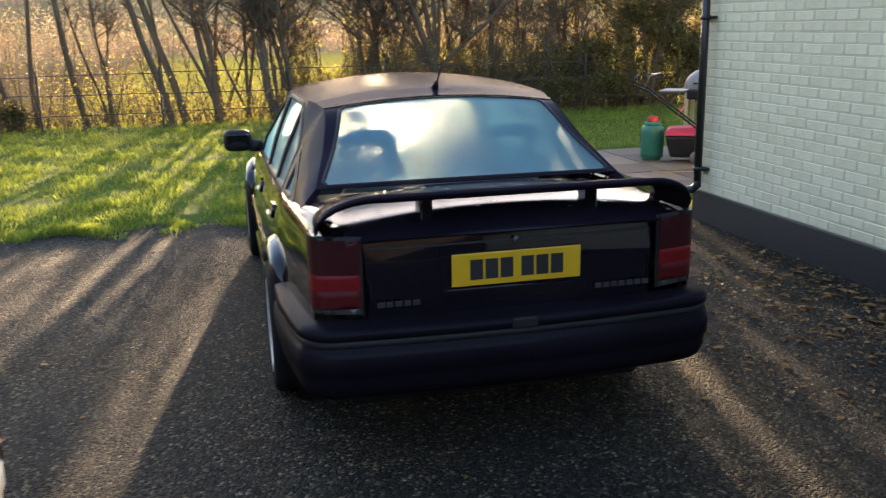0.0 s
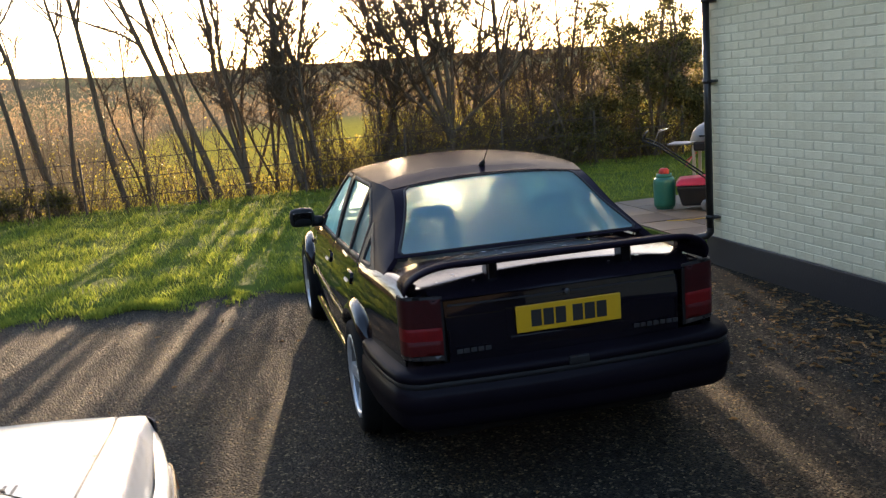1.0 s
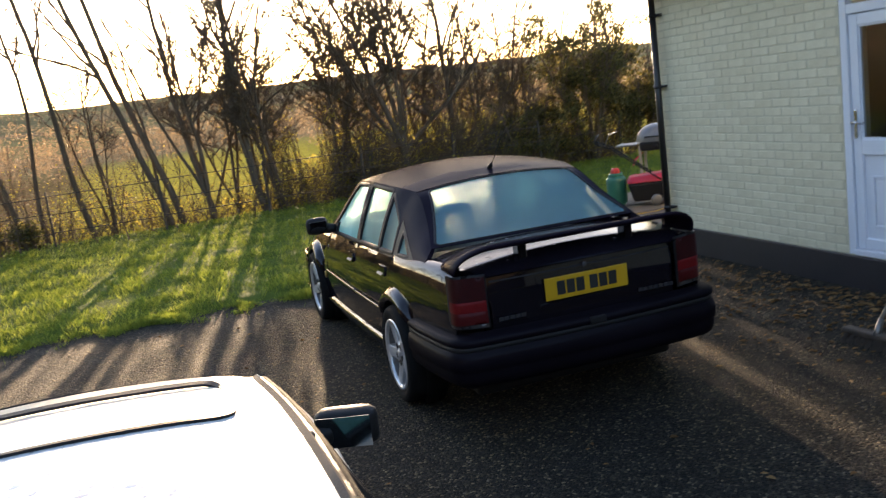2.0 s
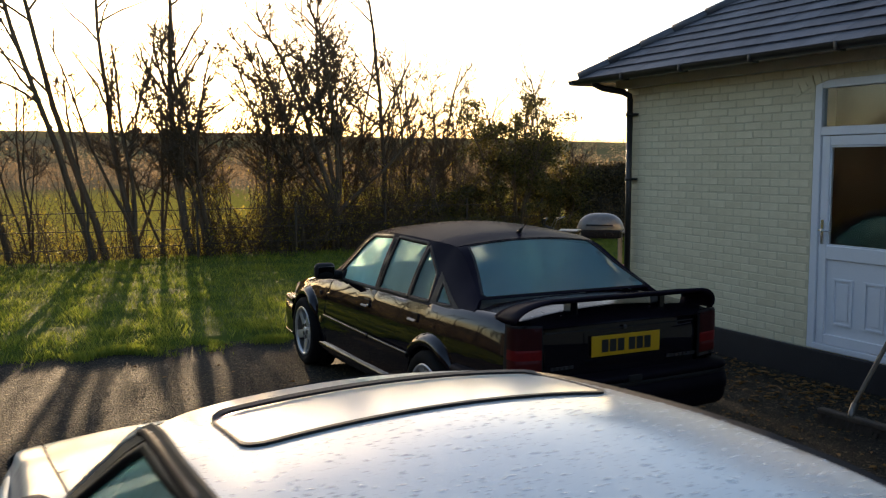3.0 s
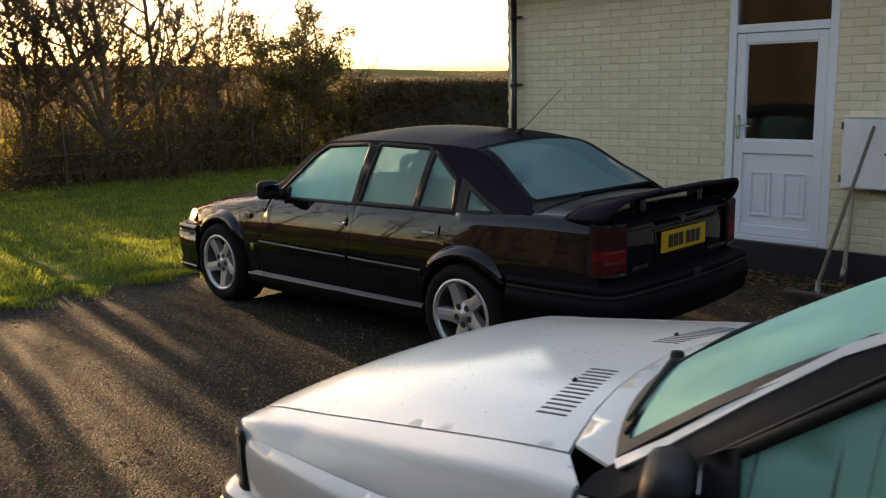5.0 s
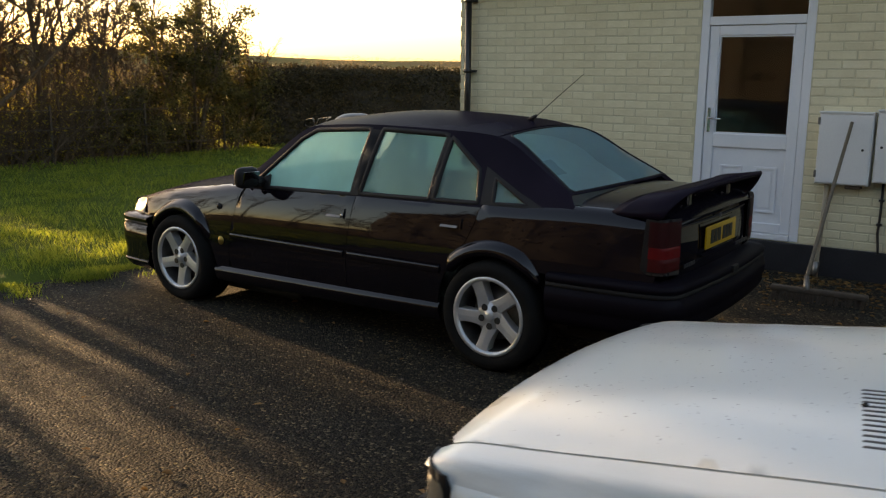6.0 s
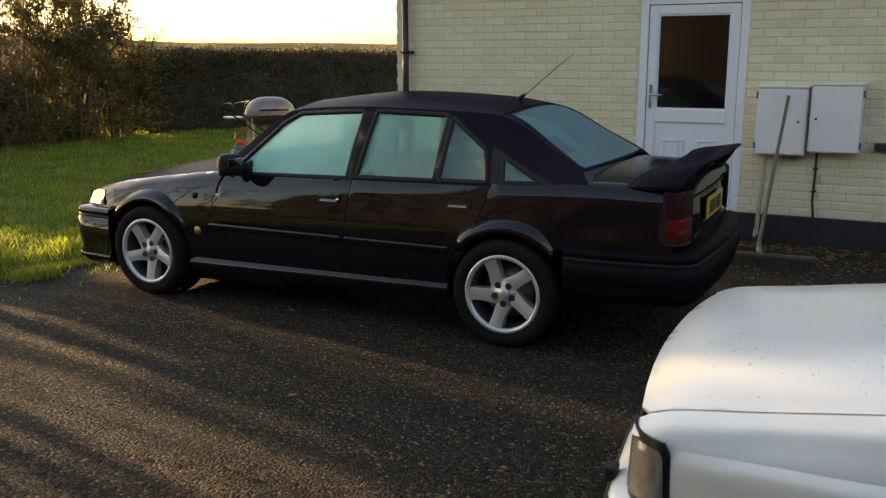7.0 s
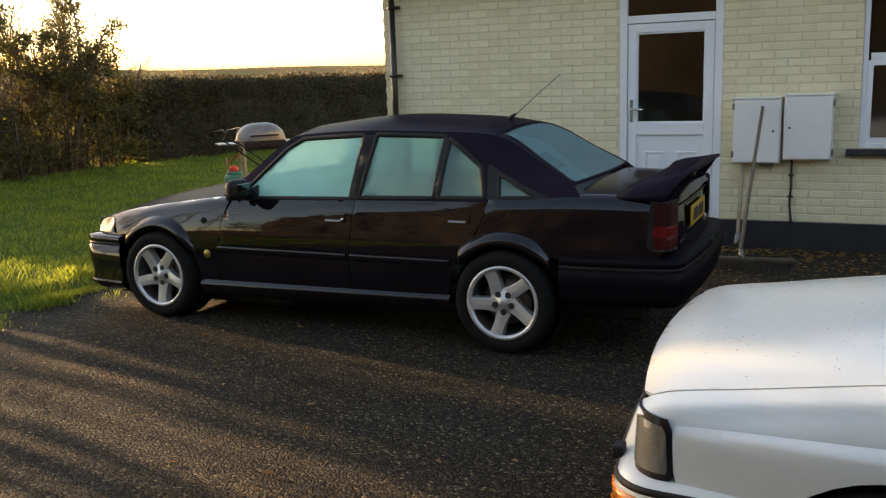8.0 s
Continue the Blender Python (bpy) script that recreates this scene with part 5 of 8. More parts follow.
# ---- dark saloon ----
def dark_saloon(m):
    car = thing("saloon_car", m, "very dark purple-black sports saloon, misted windows, dewy paint", "car")
    W = curve((-1.10, 0.735), (-0.95, 0.775), (-0.6, 0.82), (0.0, 0.862), (1.0, 0.875), (2.2, 0.872), (2.8, 0.858), (3.2, 0.815), (3.40, 0.765), (3.52, 0.69))
    ZE = curve((-1.10, 0.965), (-0.5, 0.985), (0.1, 0.965), (1.1, 0.935), (2.1, 0.905), (2.7, 0.835), (3.1, 0.775), (3.4, 0.705), (3.52, 0.67))
    ZC = curve((-1.10, 1.005), (-0.5, 1.045), (0.1, 1.04), (1.1, 1.0), (2.1, 0.965), (2.7, 0.91), (3.1, 0.84), (3.4, 0.755), (3.52, 0.71))
    rail_z = curve((-0.47, 1.00), (-0.40, 1.040), (-0.2, 1.15), (0.15, 1.328), (0.4, 1.352), (1.0, 1.366), (1.58, 1.335), (2.12, 0.965), (2.2, 0.94))
    rail_x = curve((-0.47, 0.72), (-0.40, 0.69), (0.15, 0.580), (0.4, 0.622), (1.0, 0.65), (1.58, 0.60), (2.12, 0.775), (2.2, 0.79))
    belt_z = curve((-0.5, 0.955), (0.1, 0.945), (1.1, 0.92), (2.0, 0.90), (2.2, 0.895))
    s = Shell(W, ZE, ZC, 0.055, 0.58, 0.035, rail_z, rail_x, belt_z, 0.065, 0.012)
    core = (0, 1.2, 0.55)
    R, AR = 0.322, 0.362

    # wings
    def front_wing(sx):
        ol = [(2.227, 0.26), (2.195, 0.50), (2.140, 0.74), (2.068, s.stop(2.075, 0.03))]
        ol += [(y, s.stop(y, 0.035)) for y in np.linspace(2.2, 3.36, 13)]
        ol += [(3.385, 0.70), (3.365, 0.60), (3.07, 0.585)] + arc(2.73, R, AR, 48, 190, 16) + [(2.30, 0.26)]
        return sheet(ol, lambda y, q: s.side(y, q, sx), step=0.055, core=core)
    both(front_wing, "front_wing", M_DARK, car, solid=0.012)

    def rear_wing(sx):
        ol = [(0.320, 0.535), (0.270, 0.63), (0.180, 0.74), (0.135, 0.85), (0.110, s.stop(0.11, -0.02))]
        ol += [(y, s.stop(y, 0.02)) for y in np.linspace(0.02, -0.95, 12)]
        ol += [(-0.965, 0.80), (-0.93, 0.625), (-0.42, 0.60)] + arc(0.0, R, AR, 130, 42, 12)[1:]
        return sheet(ol, lambda y, q: s.side(y, q, sx), step=0.055, core=core)
    both(rear_wing, "rear_wing", M_DARK, car, solid=0.012)

    # doors with windows
    W_FRONT = [(2.000, 0.916), (1.675, 1.238), (1.555, 1.304), (1.05, 1.334), (1.105, 0.935)]
    W_REAR = [(1.025, 0.945), (0.945, 1.336), (0.465, 1.322), (0.50, 0.955)]
    W_QUART = [(0.455, 0.957), (0.425, 1.305), (0.20, 1.135), (0.155, 0.962)]
    W_TRI = [(0.045, 0.966), (0.068, 1.095), (-0.165, 0.972)]

    def front_door(sx):
        ol = [(2.222, 0.27), (2.19, 0.50), (2.135, 0.74), (2.06, 0.90), (1.055, 0.925), (1.07, 0.80), (1.095, 0.55), (1.10, 0.27)]
        return sheet(ol, lambda y, q: s.side(y, q, sx), step=0.055, core=core)

    def rear_door(sx):
        ol = [(1.095, 0.27), (1.090, 0.55), (1.065, 0.80), (1.050, 0.925), (0.115, 0.935), (0.14, 0.85), (0.185, 0.74), (0.275, 0.63), (0.325, 0.535), (0.36, 0.45), (0.40, 0.27)]
        return sheet(ol, lambda y, q: s.side(y, q, sx), step=0.055, core=core)
    fd = both(front_door, "front_door", M_DARK, car, solid=0.014)
    rd = both(rear_door, "rear_door", M_DARK, car, solid=0.014)
    for sx, d1, d2 in ((-1, fd[0], rd[0]), (1, fd[1], rd[1])):
        for d, w, mat, lab in ((d1, W_FRONT, M_MIST_SIDE, "heavily misted pale green glass"), (d2, W_REAR, M_MIST_DOOR, "lightly misted glass"), (d2, W_QUART, M_MIST_SMALL, "thinly misted quarter glass")):
            part("window", sheet(w, lambda y, z: s.cabin(y, z, sx, -0.010), step=0.08, core=core), mat, d, lab).visible_shadow = False
            part("window_seal", ring_seal(w, s.cabin, 0.020, 0.004, sx), M_TRIM, d)
        for d, ya, yb, z in ((d1, 1.12, 1.275, 0.775), (d2, 0.225, 0.375, 0.80)):
            hb = sheet([(ya, z), (yb, z), (yb, z + 0.062), (ya, z + 0.062)], lambda y, q: s.side(y, q, sx, 0.010), step=0.03, core=core)
            h = part("door_handle", hb, M_DARK, d, "black pull handle", solid=0.014)
            # steel on the lower lip stands in for sky reflected there
            lip = grid(bmesh.new(), lambda u, v: s.side(lerp(ya + 0.02, yb - 0.012, u), z + lerp(0.020, 0.008, v), sx, lerp(0.013, 0.024, v)), 4, 2)
            part("handle_lip", lip, M_STEEL, h, "lower lip, brightened for the sky it reflects", solid=0.003)
            if d is d1:
                lk = lathe(bmesh.new(), [(0.0, 0.004), (0.011, 0.004), (0.012, 0.0)], 12)
                o = part("lock", lk, M_CHROME, h)
                p = s.side(ya + 0.012, z + 0.02, sx, 0.013)
                o.matrix_basis = Matrix.Translation(p) @ pose(0, 0, 0, 0, 90 * sx, 0)
        for d, ya, yb in ((d1, 1.112, 2.17), (d2, 0.36, 1.078)):
            rub = sheet([(ya, 0.525), (yb, 0.525), (yb, 0.572), (ya, 0.572)], lambda y, q: s.side(y, q, sx, 0.012 if 0.53 < q < 0.567 else 0.002), step=0.012, core=core)
            part("rubbing_strip", rub, M_DARK, d, solid=0.004)
            part("strip_highlight", sheet([(ya, 0.570), (yb, 0.570), (yb, 0.579), (ya, 0.579)], lambda y, q: s.side(y, q, sx, 0.009), step=0.04, core=core), M_DARK, d)
    # cabin side: pillars and rails
    def cabin_side(sx):
        up = lambda y, z: (y, (z - s.belt_z(y)) / max(s.rail_z(y) - s.belt_z(y), 0.02))
        ol = [(2.12, -0.05), (2.12, 1.0), (-0.40, 1.0), (-0.45, 0.6), (-0.45, -0.05)]
        at = lambda y, q: Vector((sx * (lerp(s.W(y) - s.belt_in, s.rail_x(y), q) + s.bulge * math.sin(math.pi * max(q, 0))), y, lerp(s.belt_z(y), s.rail_z(y), q)))
        return sheet(ol, at, [[up(*p) for p in fine(w, 0.03)] for w in (W_FRONT, W_REAR, W_QUART, W_TRI)], 0.04, core)
    pil = both(cabin_side, "cabin_side", M_DEWY, car, solid=0.03)
    for sx, o in ((-1, pil[0]), (1, pil[1])):
        part("window", sheet(W_TRI, lambda y, z: s.cabin(y, z, sx, -0.010), step=0.05, core=core), M_MIST_SMALL, o, "small triangular window").visible_shadow = False
        part("window_seal", ring_seal(W_TRI, s.cabin, 0.016, 0.004, sx), M_TRIM, o)
        part("window_surround", sheet([(0.125, 0.950), (0.150, 1.160), (0.110, 1.140), (-0.10, 1.035), (-0.285, 0.958), (-0.285, 0.950)], lambda y, z: s.cabin(y, z, sx, 0.003), [[(0.056, 0.962), (0.078, 1.108), (-0.185, 0.968)]], 0.03, core), M_TRIM, o, "black trim round the small window")
        bp = sheet([(1.045, 0.925), (1.10, 0.925), (1.055, 1.335), (0.95, 1.335), (1.03, 0.94)], lambda y, z: s.cabin(y, z, sx, 0.004), step=0.08, core=core)
        part("door_pillar_trim", bp, M_TRIM, o)
        dp = sheet([(0.456, 0.955), (0.50, 0.955), (0.465, 1.322), (0.426, 1.305)], lambda y, z: s.cabin(y, z, sx, 0.004), step=0.08, core=core)
        part("door_pillar_trim", dp, M_TRIM, o)

    # roof and glass
    crown = curve((0.10, 0.045), (0.4, 0.066), (1.0, 0.076), (1.5, 0.060), (1.8, 0.045))

    def roof_z(x, y):
        yy = min(max(y, 0.15), 1.58)
        return s.rail_z(yy) + crown(y) * (1 - min(abs(x) / s.rail_x(yy), 1) ** 2) + (-0.05 * (y - 1.58) if y > 1.58 else 0)
    ol = [(s.rail_x(y), y) for y in np.linspace(0.15, 1.58, 14)] + [(x, 1.58 + 0.09 * (1 - (x / 0.6) ** 2)) for x in np.linspace(0.5, -0.5, 9)] + [(-s.rail_x(y), y) for y in np.linspace(1.58, 0.15, 14)] + [(x, 0.145 - 0.026 * (1 - (x / 0.58) ** 2)) for x in np.linspace(-0.565, 0.565, 13)]
    roof = part("roof", sheet(ol, lambda x, y: Vector((x, y, roof_z(x, y))), step=0.07, core=core), M_DEWY, car, solid=0.004)

    def rear_glass(u, v, out=0.0):
        """u across, v up."""
        q = 2 * u - 1
        y = lerp(-0.40, 0.15, v)
        p = Vector((s.rail_x(y) * q, y - lerp(0.07, 0.02, v) * (1 - q * q), s.rail_z(y) + lerp(0.012, 0.045, v) * (1 - q * q)))
        bow = 0.010 * math.sin(math.pi * v) * (1 - q * q)
        return p + Vector((0, -0.55, 0.83)) * (bow + out)

    def screen(u, v, out=0.0):
        q = 2 * u - 1
        y = lerp(2.12, 1.58, v)
        p = Vector((s.rail_x(y) * q, y + lerp(0.13, 0.09, v) * (1 - q * q), s.rail_z(y) + lerp(0.01, 0.04, v) * (1 - q * q)))
        return p + Vector((0, 0.55, 0.83)) * (0.01 * math.sin(math.pi * v) * (1 - q * q) + out)
    for nm, fn, mat, lab, mu in (("rear_window", rear_glass, M_MIST_REAR, "sloping rear window thick with condensation", 0.055), ("windscreen", screen, M_MIST_SCREEN, "misted windscreen", 0.05)):
        hole = [(0.035, 0.028), (0.965, 0.028), (0.978, 0.07), (0.935, 0.90), (0.915, 0.945), (0.085, 0.945), (0.065, 0.90), (0.022, 0.07)] if nm == "rear_window" else [(mu, 0.07), (1 - mu, 0.07), (1 - mu - 0.005, 0.93), (mu + 0.005, 0.93)]
        fr = part(nm, sheet([(0, 0), (1, 0), (1, 0.998), (0, 0.998)], lambda u, v: fn(u, v, -0.003), [hole], 0.04, core), M_DEWY if nm == "rear_window" else M_TRIM, car, lab, solid=0.006)
        part("window_seal", ring_seal(hole, lambda u, v, k, h: fn(u, v, h - 0.002), 0.010, 0.004, 1), M_TRIM, fr)
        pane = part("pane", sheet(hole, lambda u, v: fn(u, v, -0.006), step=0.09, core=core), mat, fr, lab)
        pane.visible_shadow = False

    # bonnet and boot
    hood_x = lambda y: s.edge(y) - 0.04
    ol = [(hood_x(y), y) for y in np.linspace(2.12, 3.41, 12)] + [(x, 3.41 + 0.10 * (1 - (x / 0.7) ** 2)) for x in np.linspace(0.5, -0.5, 7)] + [(-hood_x(y), y) for y in np.linspace(3.41, 2.12, 12)] + [(x, 2.19 + 0.16 * (1 - (x / 0.78) ** 2)) for x in np.linspace(-0.72, 0.72, 9)]
    part("bonnet", sheet(ol, lambda x, y: Vector((x, y, s.deck(x, min(y, 3.52)))), step=0.07, core=core), M_DEWY, car, solid=0.012)
    part("scuttle", sheet([(x, 2.12 + 0.16 * (1 - (x / 0.78) ** 2)) for x in np.linspace(-0.58, 0.58, 9)] + [(x, 2.20 + 0.165 * (1 - (x / 0.78) ** 2)) for x in np.linspace(0.58, -0.58, 9)], lambda x, y: Vector((x, y, 0.945)), step=0.06, core=core), M_TRIM, car)
    for wx in (-0.45, 0.12):
        part("wiper", tube(bmesh.new(), [(wx, 2.28, 0.965), (wx + 0.2, 2.235, 0.995), (wx + 0.45, 2.19, 1.0)], 0.007, 6), M_TRIM, car)
    lid_x = lambda y: s.edge(y) - 0.022
    ol = [(lid_x(y), y) for y in np.linspace(-1.0, -0.47, 8)] + [(x, -0.42 - 0.07 * (1 - (x / 0.69) ** 2)) for x in np.linspace(0.60, -0.60, 9)] + [(-lid_x(y), y) for y in np.linspace(-0.47, -1.0, 8)]

    def lid_top(x, y):
        z = s.deck(x, y)
        if y < -0.90:
            z = lerp(z, 0.938, ((-0.90 - y) / 0.10) ** 2)
        return Vector((x, y, z))
    lid = part("boot_lid", sheet(ol, lid_top, step=0.06, core=core), M_WET, car, "boot lid beaded with water", solid=0.012)

    def tail(x, z, out=0.0):
        """The upright rear panel of the car."""
        return Vector((x, -1.0 + 0.05 * (abs(x) / 0.75) ** 3 + 0.03 * ((z - 0.78) / 0.2) ** 2 * (1 if z > 0.78 else 0.2) - out, z))
    part("boot_face", sheet([(-0.575, 0.635), (0.575, 0.635), (0.585, 0.930), (0, 0.936), (-0.585, 0.930)], lambda x, z: tail(x, z), step=0.025, core=core), M_DARK, lid, solid=0.012)
    part("boot_crease", sheet([(-0.57, 0.898), (0.57, 0.898), (0.57, 0.907), (-0.57, 0.907)], lambda x, z: tail(x, z, 0.009), step=0.02, core=core), M_TRIM, lid)
    part("plate_recess", sheet([(-0.30, 0.715), (0.30, 0.715), (0.30, 0.885), (-0.30, 0.885)], lambda x, z: tail(x, z, 0.004), step=0.05, core=core), M_DARK, lid)
    plate = part("number_plate", box(-0.26, 0.26, -1.022, -1.012, 0.738, 0.866), M_PLATE, lid, "yellow number plate with black bars", smooth=False, bevel=0.004)
    for k, (x0, w) in enumerate(((-0.188, 0.05), (-0.128, 0.05), (-0.068, 0.05), (0.016, 0.05), (0.076, 0.05), (0.136, 0.05))):
        part("bar", box(x0, x0 + w, -1.0245, -1.0222, 0.763, 0.841), M_INK, plate, smooth=False)
    part("plate_lamp_bar", sheet([(-0.285, 0.700), (0.285, 0.700), (0.285, 0.722), (-0.285, 0.722)], lambda x, z: tail(x, z, 0.014), step=0.04, core=core), M_DARK, lid, solid=0.02)
    for x0, n in ((-0.545, 5), (0.33, 7)):
        badge = part("badge", box(x0, x0 + 0.028, -1.008, -1.003, 0.680, 0.700), M_BADGE, lid, "raised grey lettering as plain bars", smooth=False)
        for k in range(1, n):
            part("bar", box(x0 + 0.034 * k, x0 + 0.034 * k + 0.026, -1.008, -1.003, 0.680, 0.700), M_BADGE, badge, smooth=False)
    part("boot_lock", lathe(bmesh.new(), [(0, 0.005), (0.012, 0.005), (0.014, 0)], 14, pose(0.0, -1.006, 0.905, 90)), M_BADGE, lid)

    # tail lamps wrapping the corners
    def lamp(u, z, sx, out=0.0):
        """u runs from the boot lid outwards and round the corner."""
        if u < 0.13:
            x, y = 0.595 + u, -0.988 + 0.05 * ((0.595 + u) / 0.75) ** 3 - 0.035
        else:
            a = min((u - 0.13) / 0.055, math.pi / 2)
            x, y = 0.725 + 0.055 * math.sin(a), -0.978 + 0.055 * (1 - math.cos(a))
            if u > 0.13 + 0.055 * math.pi / 2:
                y += u - 0.13 - 0.055 * math.pi / 2
                x += 0.06 * (u - 0.13 - 0.055 * math.pi / 2)
        return Vector((sx * (x + out * 0.5), y - out, z))
    for sx in (-1, 1):
        tl = part("tail_lamp", sheet([(0, 0.655), (0.285, 0.675), (0.262, 0.962), (0, 0.955)], lambda u, z: lamp(u, z, sx), step=0.03, core=core), M_TRIM, car, "wrap-round red tail lamp", solid=0.01)
        for z0, z1, mat in ((0.684, 0.752, M_REDMID), (0.752, 0.812, M_RED), (0.812, 0.945, M_REDDARK)):
            part("lens", sheet([(0.008, z0), (0.25, z0 + 0.006), (0.245, z1 + 0.006), (0.008, z1)], lambda u, z: lamp(u, z, sx, 0.005), step=0.03, core=core), mat, tl)
        part("clear_lens", sheet([(0.008, 0.660), (0.25, 0.672), (0.25, 0.683), (0.008, 0.681)], lambda u, z: lamp(u, z, sx, 0.004), step=0.03, core=core), M_SMOKE, tl)

    # bumpers
    def plan_rear():
        pts = [(-0.872, -0.36), (-0.868, -0.6), (-0.842, -0.85)]
        pts += [(-0.70 - 0.125 * math.cos(a), -0.935 - 0.125 * math.sin(a)) for a in np.linspace(0.15, math.pi / 2, 8)]
        pts += [(x, -1.06 - 0.035 * (1 - (x / 0.7) ** 2)) for x in np.linspace(-0.55, 0, 5)]
        return pts + [(-x, y) for x, y in pts[-2::-1]]

    def plan_front():
        pts = [(0.872, 3.10), (0.862, 3.22)]
        pts += [(0.70 + 0.15 * math.cos(a), 3.36 + 0.15 * math.sin(a)) for a in np.linspace(0.1, math.pi / 2, 8)]
        pts += [(x, 3.51 + 0.07 * (1 - (x / 0.7) ** 2)) for x in np.linspace(0.55, 0, 5)]
        return pts + [(-x, y) for x, y in pts[-2::-1]]
    def flip(path):
        return [(x, y) for x, y in path[::-1]]
    back = flip(plan_rear())
    rb = part("rear_bumper", swept(back, [(-0.10, 0.635), (0.0, 0.628), (0.018, 0.615), (0.020, 0.59), (0.008, 0.582), (0.008, 0.555), (0.022, 0.545), (0.030, 0.50), (0.028, 0.455), (0.020, 0.447), (0.018, 0.435), (0.016, 0.40), (0.002, 0.365), (-0.03, 0.342), (-0.09, 0.33), (-0.3, 0.33)]), M_BUMPER, car, "deep dark rear bumper with twin grooves", solid=0.008)
    part("groove_strip", swept(back, [(0.0085, 0.582), (0.014, 0.576), (0.014, 0.561), (0.0085, 0.555)]), M_TRIM, rb)
    part("tow_cover", box(-0.05, 0.05, -1.122, -1.10, 0.585, 0.625), M_TRIM, rb, smooth=False, bevel=0.006)
    nose = flip(plan_front())
    fb = part("front_bumper", swept(nose, [(-0.08, 0.60), (0.0, 0.592), (0.016, 0.58), (0.016, 0.55), (0.006, 0.542), (0.006, 0.52), (0.018, 0.512), (0.02, 0.40), (0.004, 0.30), (0.018, 0.245), (0.016, 0.225), (-0.03, 0.175), (-0.3, 0.155)]), M_DARK, car, "deep front bumper and air dam", solid=0.008)
    part("groove_strip", swept(nose, [(0.0065, 0.542), (0.011, 0.537), (0.011, 0.525), (0.0065, 0.52)]), M_TRIM, fb)
    part("splitter_edge", swept(nose, [(0.016, 0.250), (0.024, 0.244), (0.022, 0.228)]), M_DARK, fb)
    # nose panel, lamps, grille
    def face(x, z, out=0.0):
        return Vector((x, 3.575 - 0.16 * (abs(x) / 0.75) ** 2.6 + out - 0.12 * (z - 0.6), z))
    part("grille", sheet([(-0.33, 0.60), (0.33, 0.60), (0.31, 0.69), (-0.31, 0.69)], lambda x, z: face(x, z), step=0.05, core=core), M_TRIM, car, "black slotted grille", solid=0.01)
    for sx in (-1, 1):
        hl = part("headlamp", sheet([(0.34, 0.60), (0.735, 0.605), (0.745, 0.70), (0.34, 0.705)], lambda x, z: face(sx * x, z), step=0.04, core=core), M_TRIM, car, "clear headlamp", solid=0.01)
        part("lens", sheet([(0.35, 0.612), (0.60, 0.612), (0.60, 0.70), (0.35, 0.697)], lambda x, z: face(sx * x, z, 0.006), step=0.04, core=core), M_LENS, hl)
        part("corner_lens", sheet([(3.20, 0.612), (3.405, 0.608), (3.385, 0.690), (3.33, 0.712), (3.25, 0.715)], lambda y, z: s.side(y, z, sx, 0.008), step=0.03, core=core), M_CORNER, hl, "pale corner lamp lens")

    # wheel-arch flares
    def flare(yc, a0, a1, rear):
        def make(sx):
            bm = bmesh.new()
            prof = ((AR - 0.014, -0.03), (AR - 0.012, 0.022), (AR - 0.004, 0.040), (AR + 0.018, 0.047), (AR + 0.042, 0.041), (AR + 0.062, 0.024), (AR + 0.078, -0.004))

            def f(u, v):
                a = radians(lerp(a0, a1, u))
                rr, out = prof[round(v * 6)]
                fade = min(1.0, 0.15 + (min(u * (1.0 if rear else 4.0), (1 - u)) * (9.0 if rear and u < 0.5 else 3.4)) ** 0.8)
                rr = AR + (rr - AR) * lerp(0.25, 1.0, fade)
                y, z = yc + rr * math.cos(a), R + rr * math.sin(a)
                return s.side(y, min(z, s.stop(y, -0.01)), sx, out * min(fade * 1.25, 1) if out > 0 else out)
            grid(bm, f, 36, 6)
            bmesh.ops.recalc_face_normals(bm, faces=bm.faces[:])
            return bm
        return make
    both(flare(2.73, 30, 150, False), "arch_flare", M_DARK, car, "bulging wheel-arch flare")
    both(flare(0.0, 38, 142, True), "arch_flare", M_DARK, car, "bulging wheel-arch flare")

    # sills
    def skirt(sx):
        bm = bmesh.new()
        prof = ((0.332, -0.005), (0.318, 0.010), (0.304, 0.022), (0.290, 0.025), (0.240, 0.014), (0.215, -0.004), (0.205, -0.06))

        def f(u, v):
            z, o = prof[round(v * 6)]
            y = lerp(0.37, 2.36, u)
            return Vector((sx * (s.xside(y, max(z, 0.25)) + o), y, z - 0.02 + 0.03 * (1 - u)))
        grid(bm, f, 16, 6)
        bmesh.ops.recalc_face_normals(bm, faces=bm.faces[:])
        return bm
    both(skirt, "side_skirt", M_DARK, car)

    # badge, repeater, mirror
    for sx in (-1, 1):
        o = part("wing_badge", lathe(bmesh.new(), [(0, 0.006), (0.026, 0.006), (0.032, 0.0)], 20), M_GOLD, car, "round gold badge")
        o.matrix_basis = Matrix.Translation(s.side(2.275, 0.505, sx, 0.004)) @ pose(0, 0, 0, 0, 90 * sx, 0)
        o = part("side_repeater", lathe(bmesh.new(), [(0, 0.012), (0.018, 0.010), (0.024, 0.0)], 16), M_TRIM, car)
        o.matrix_basis = Matrix.Translation(s.side(2.30, 0.745, sx, 0.002)) @ pose(0, 0, 0, 0, 90 * sx, 0)
        mb = bmesh.new()

        def shell(u, v):
            a, b = 2 * math.pi * u, math.pi * v
            q = abs(math.cos(a)) ** 4 + abs(math.sin(a)) ** 4
            rr = math.sin(b) ** 0.5 / q ** 0.25
            return Vector((sx * (0.955 + 0.092 * rr * math.cos(a)), 1.90 - 0.05 * math.cos(b), 0.99 + 0.072 * rr * math.sin(a)))
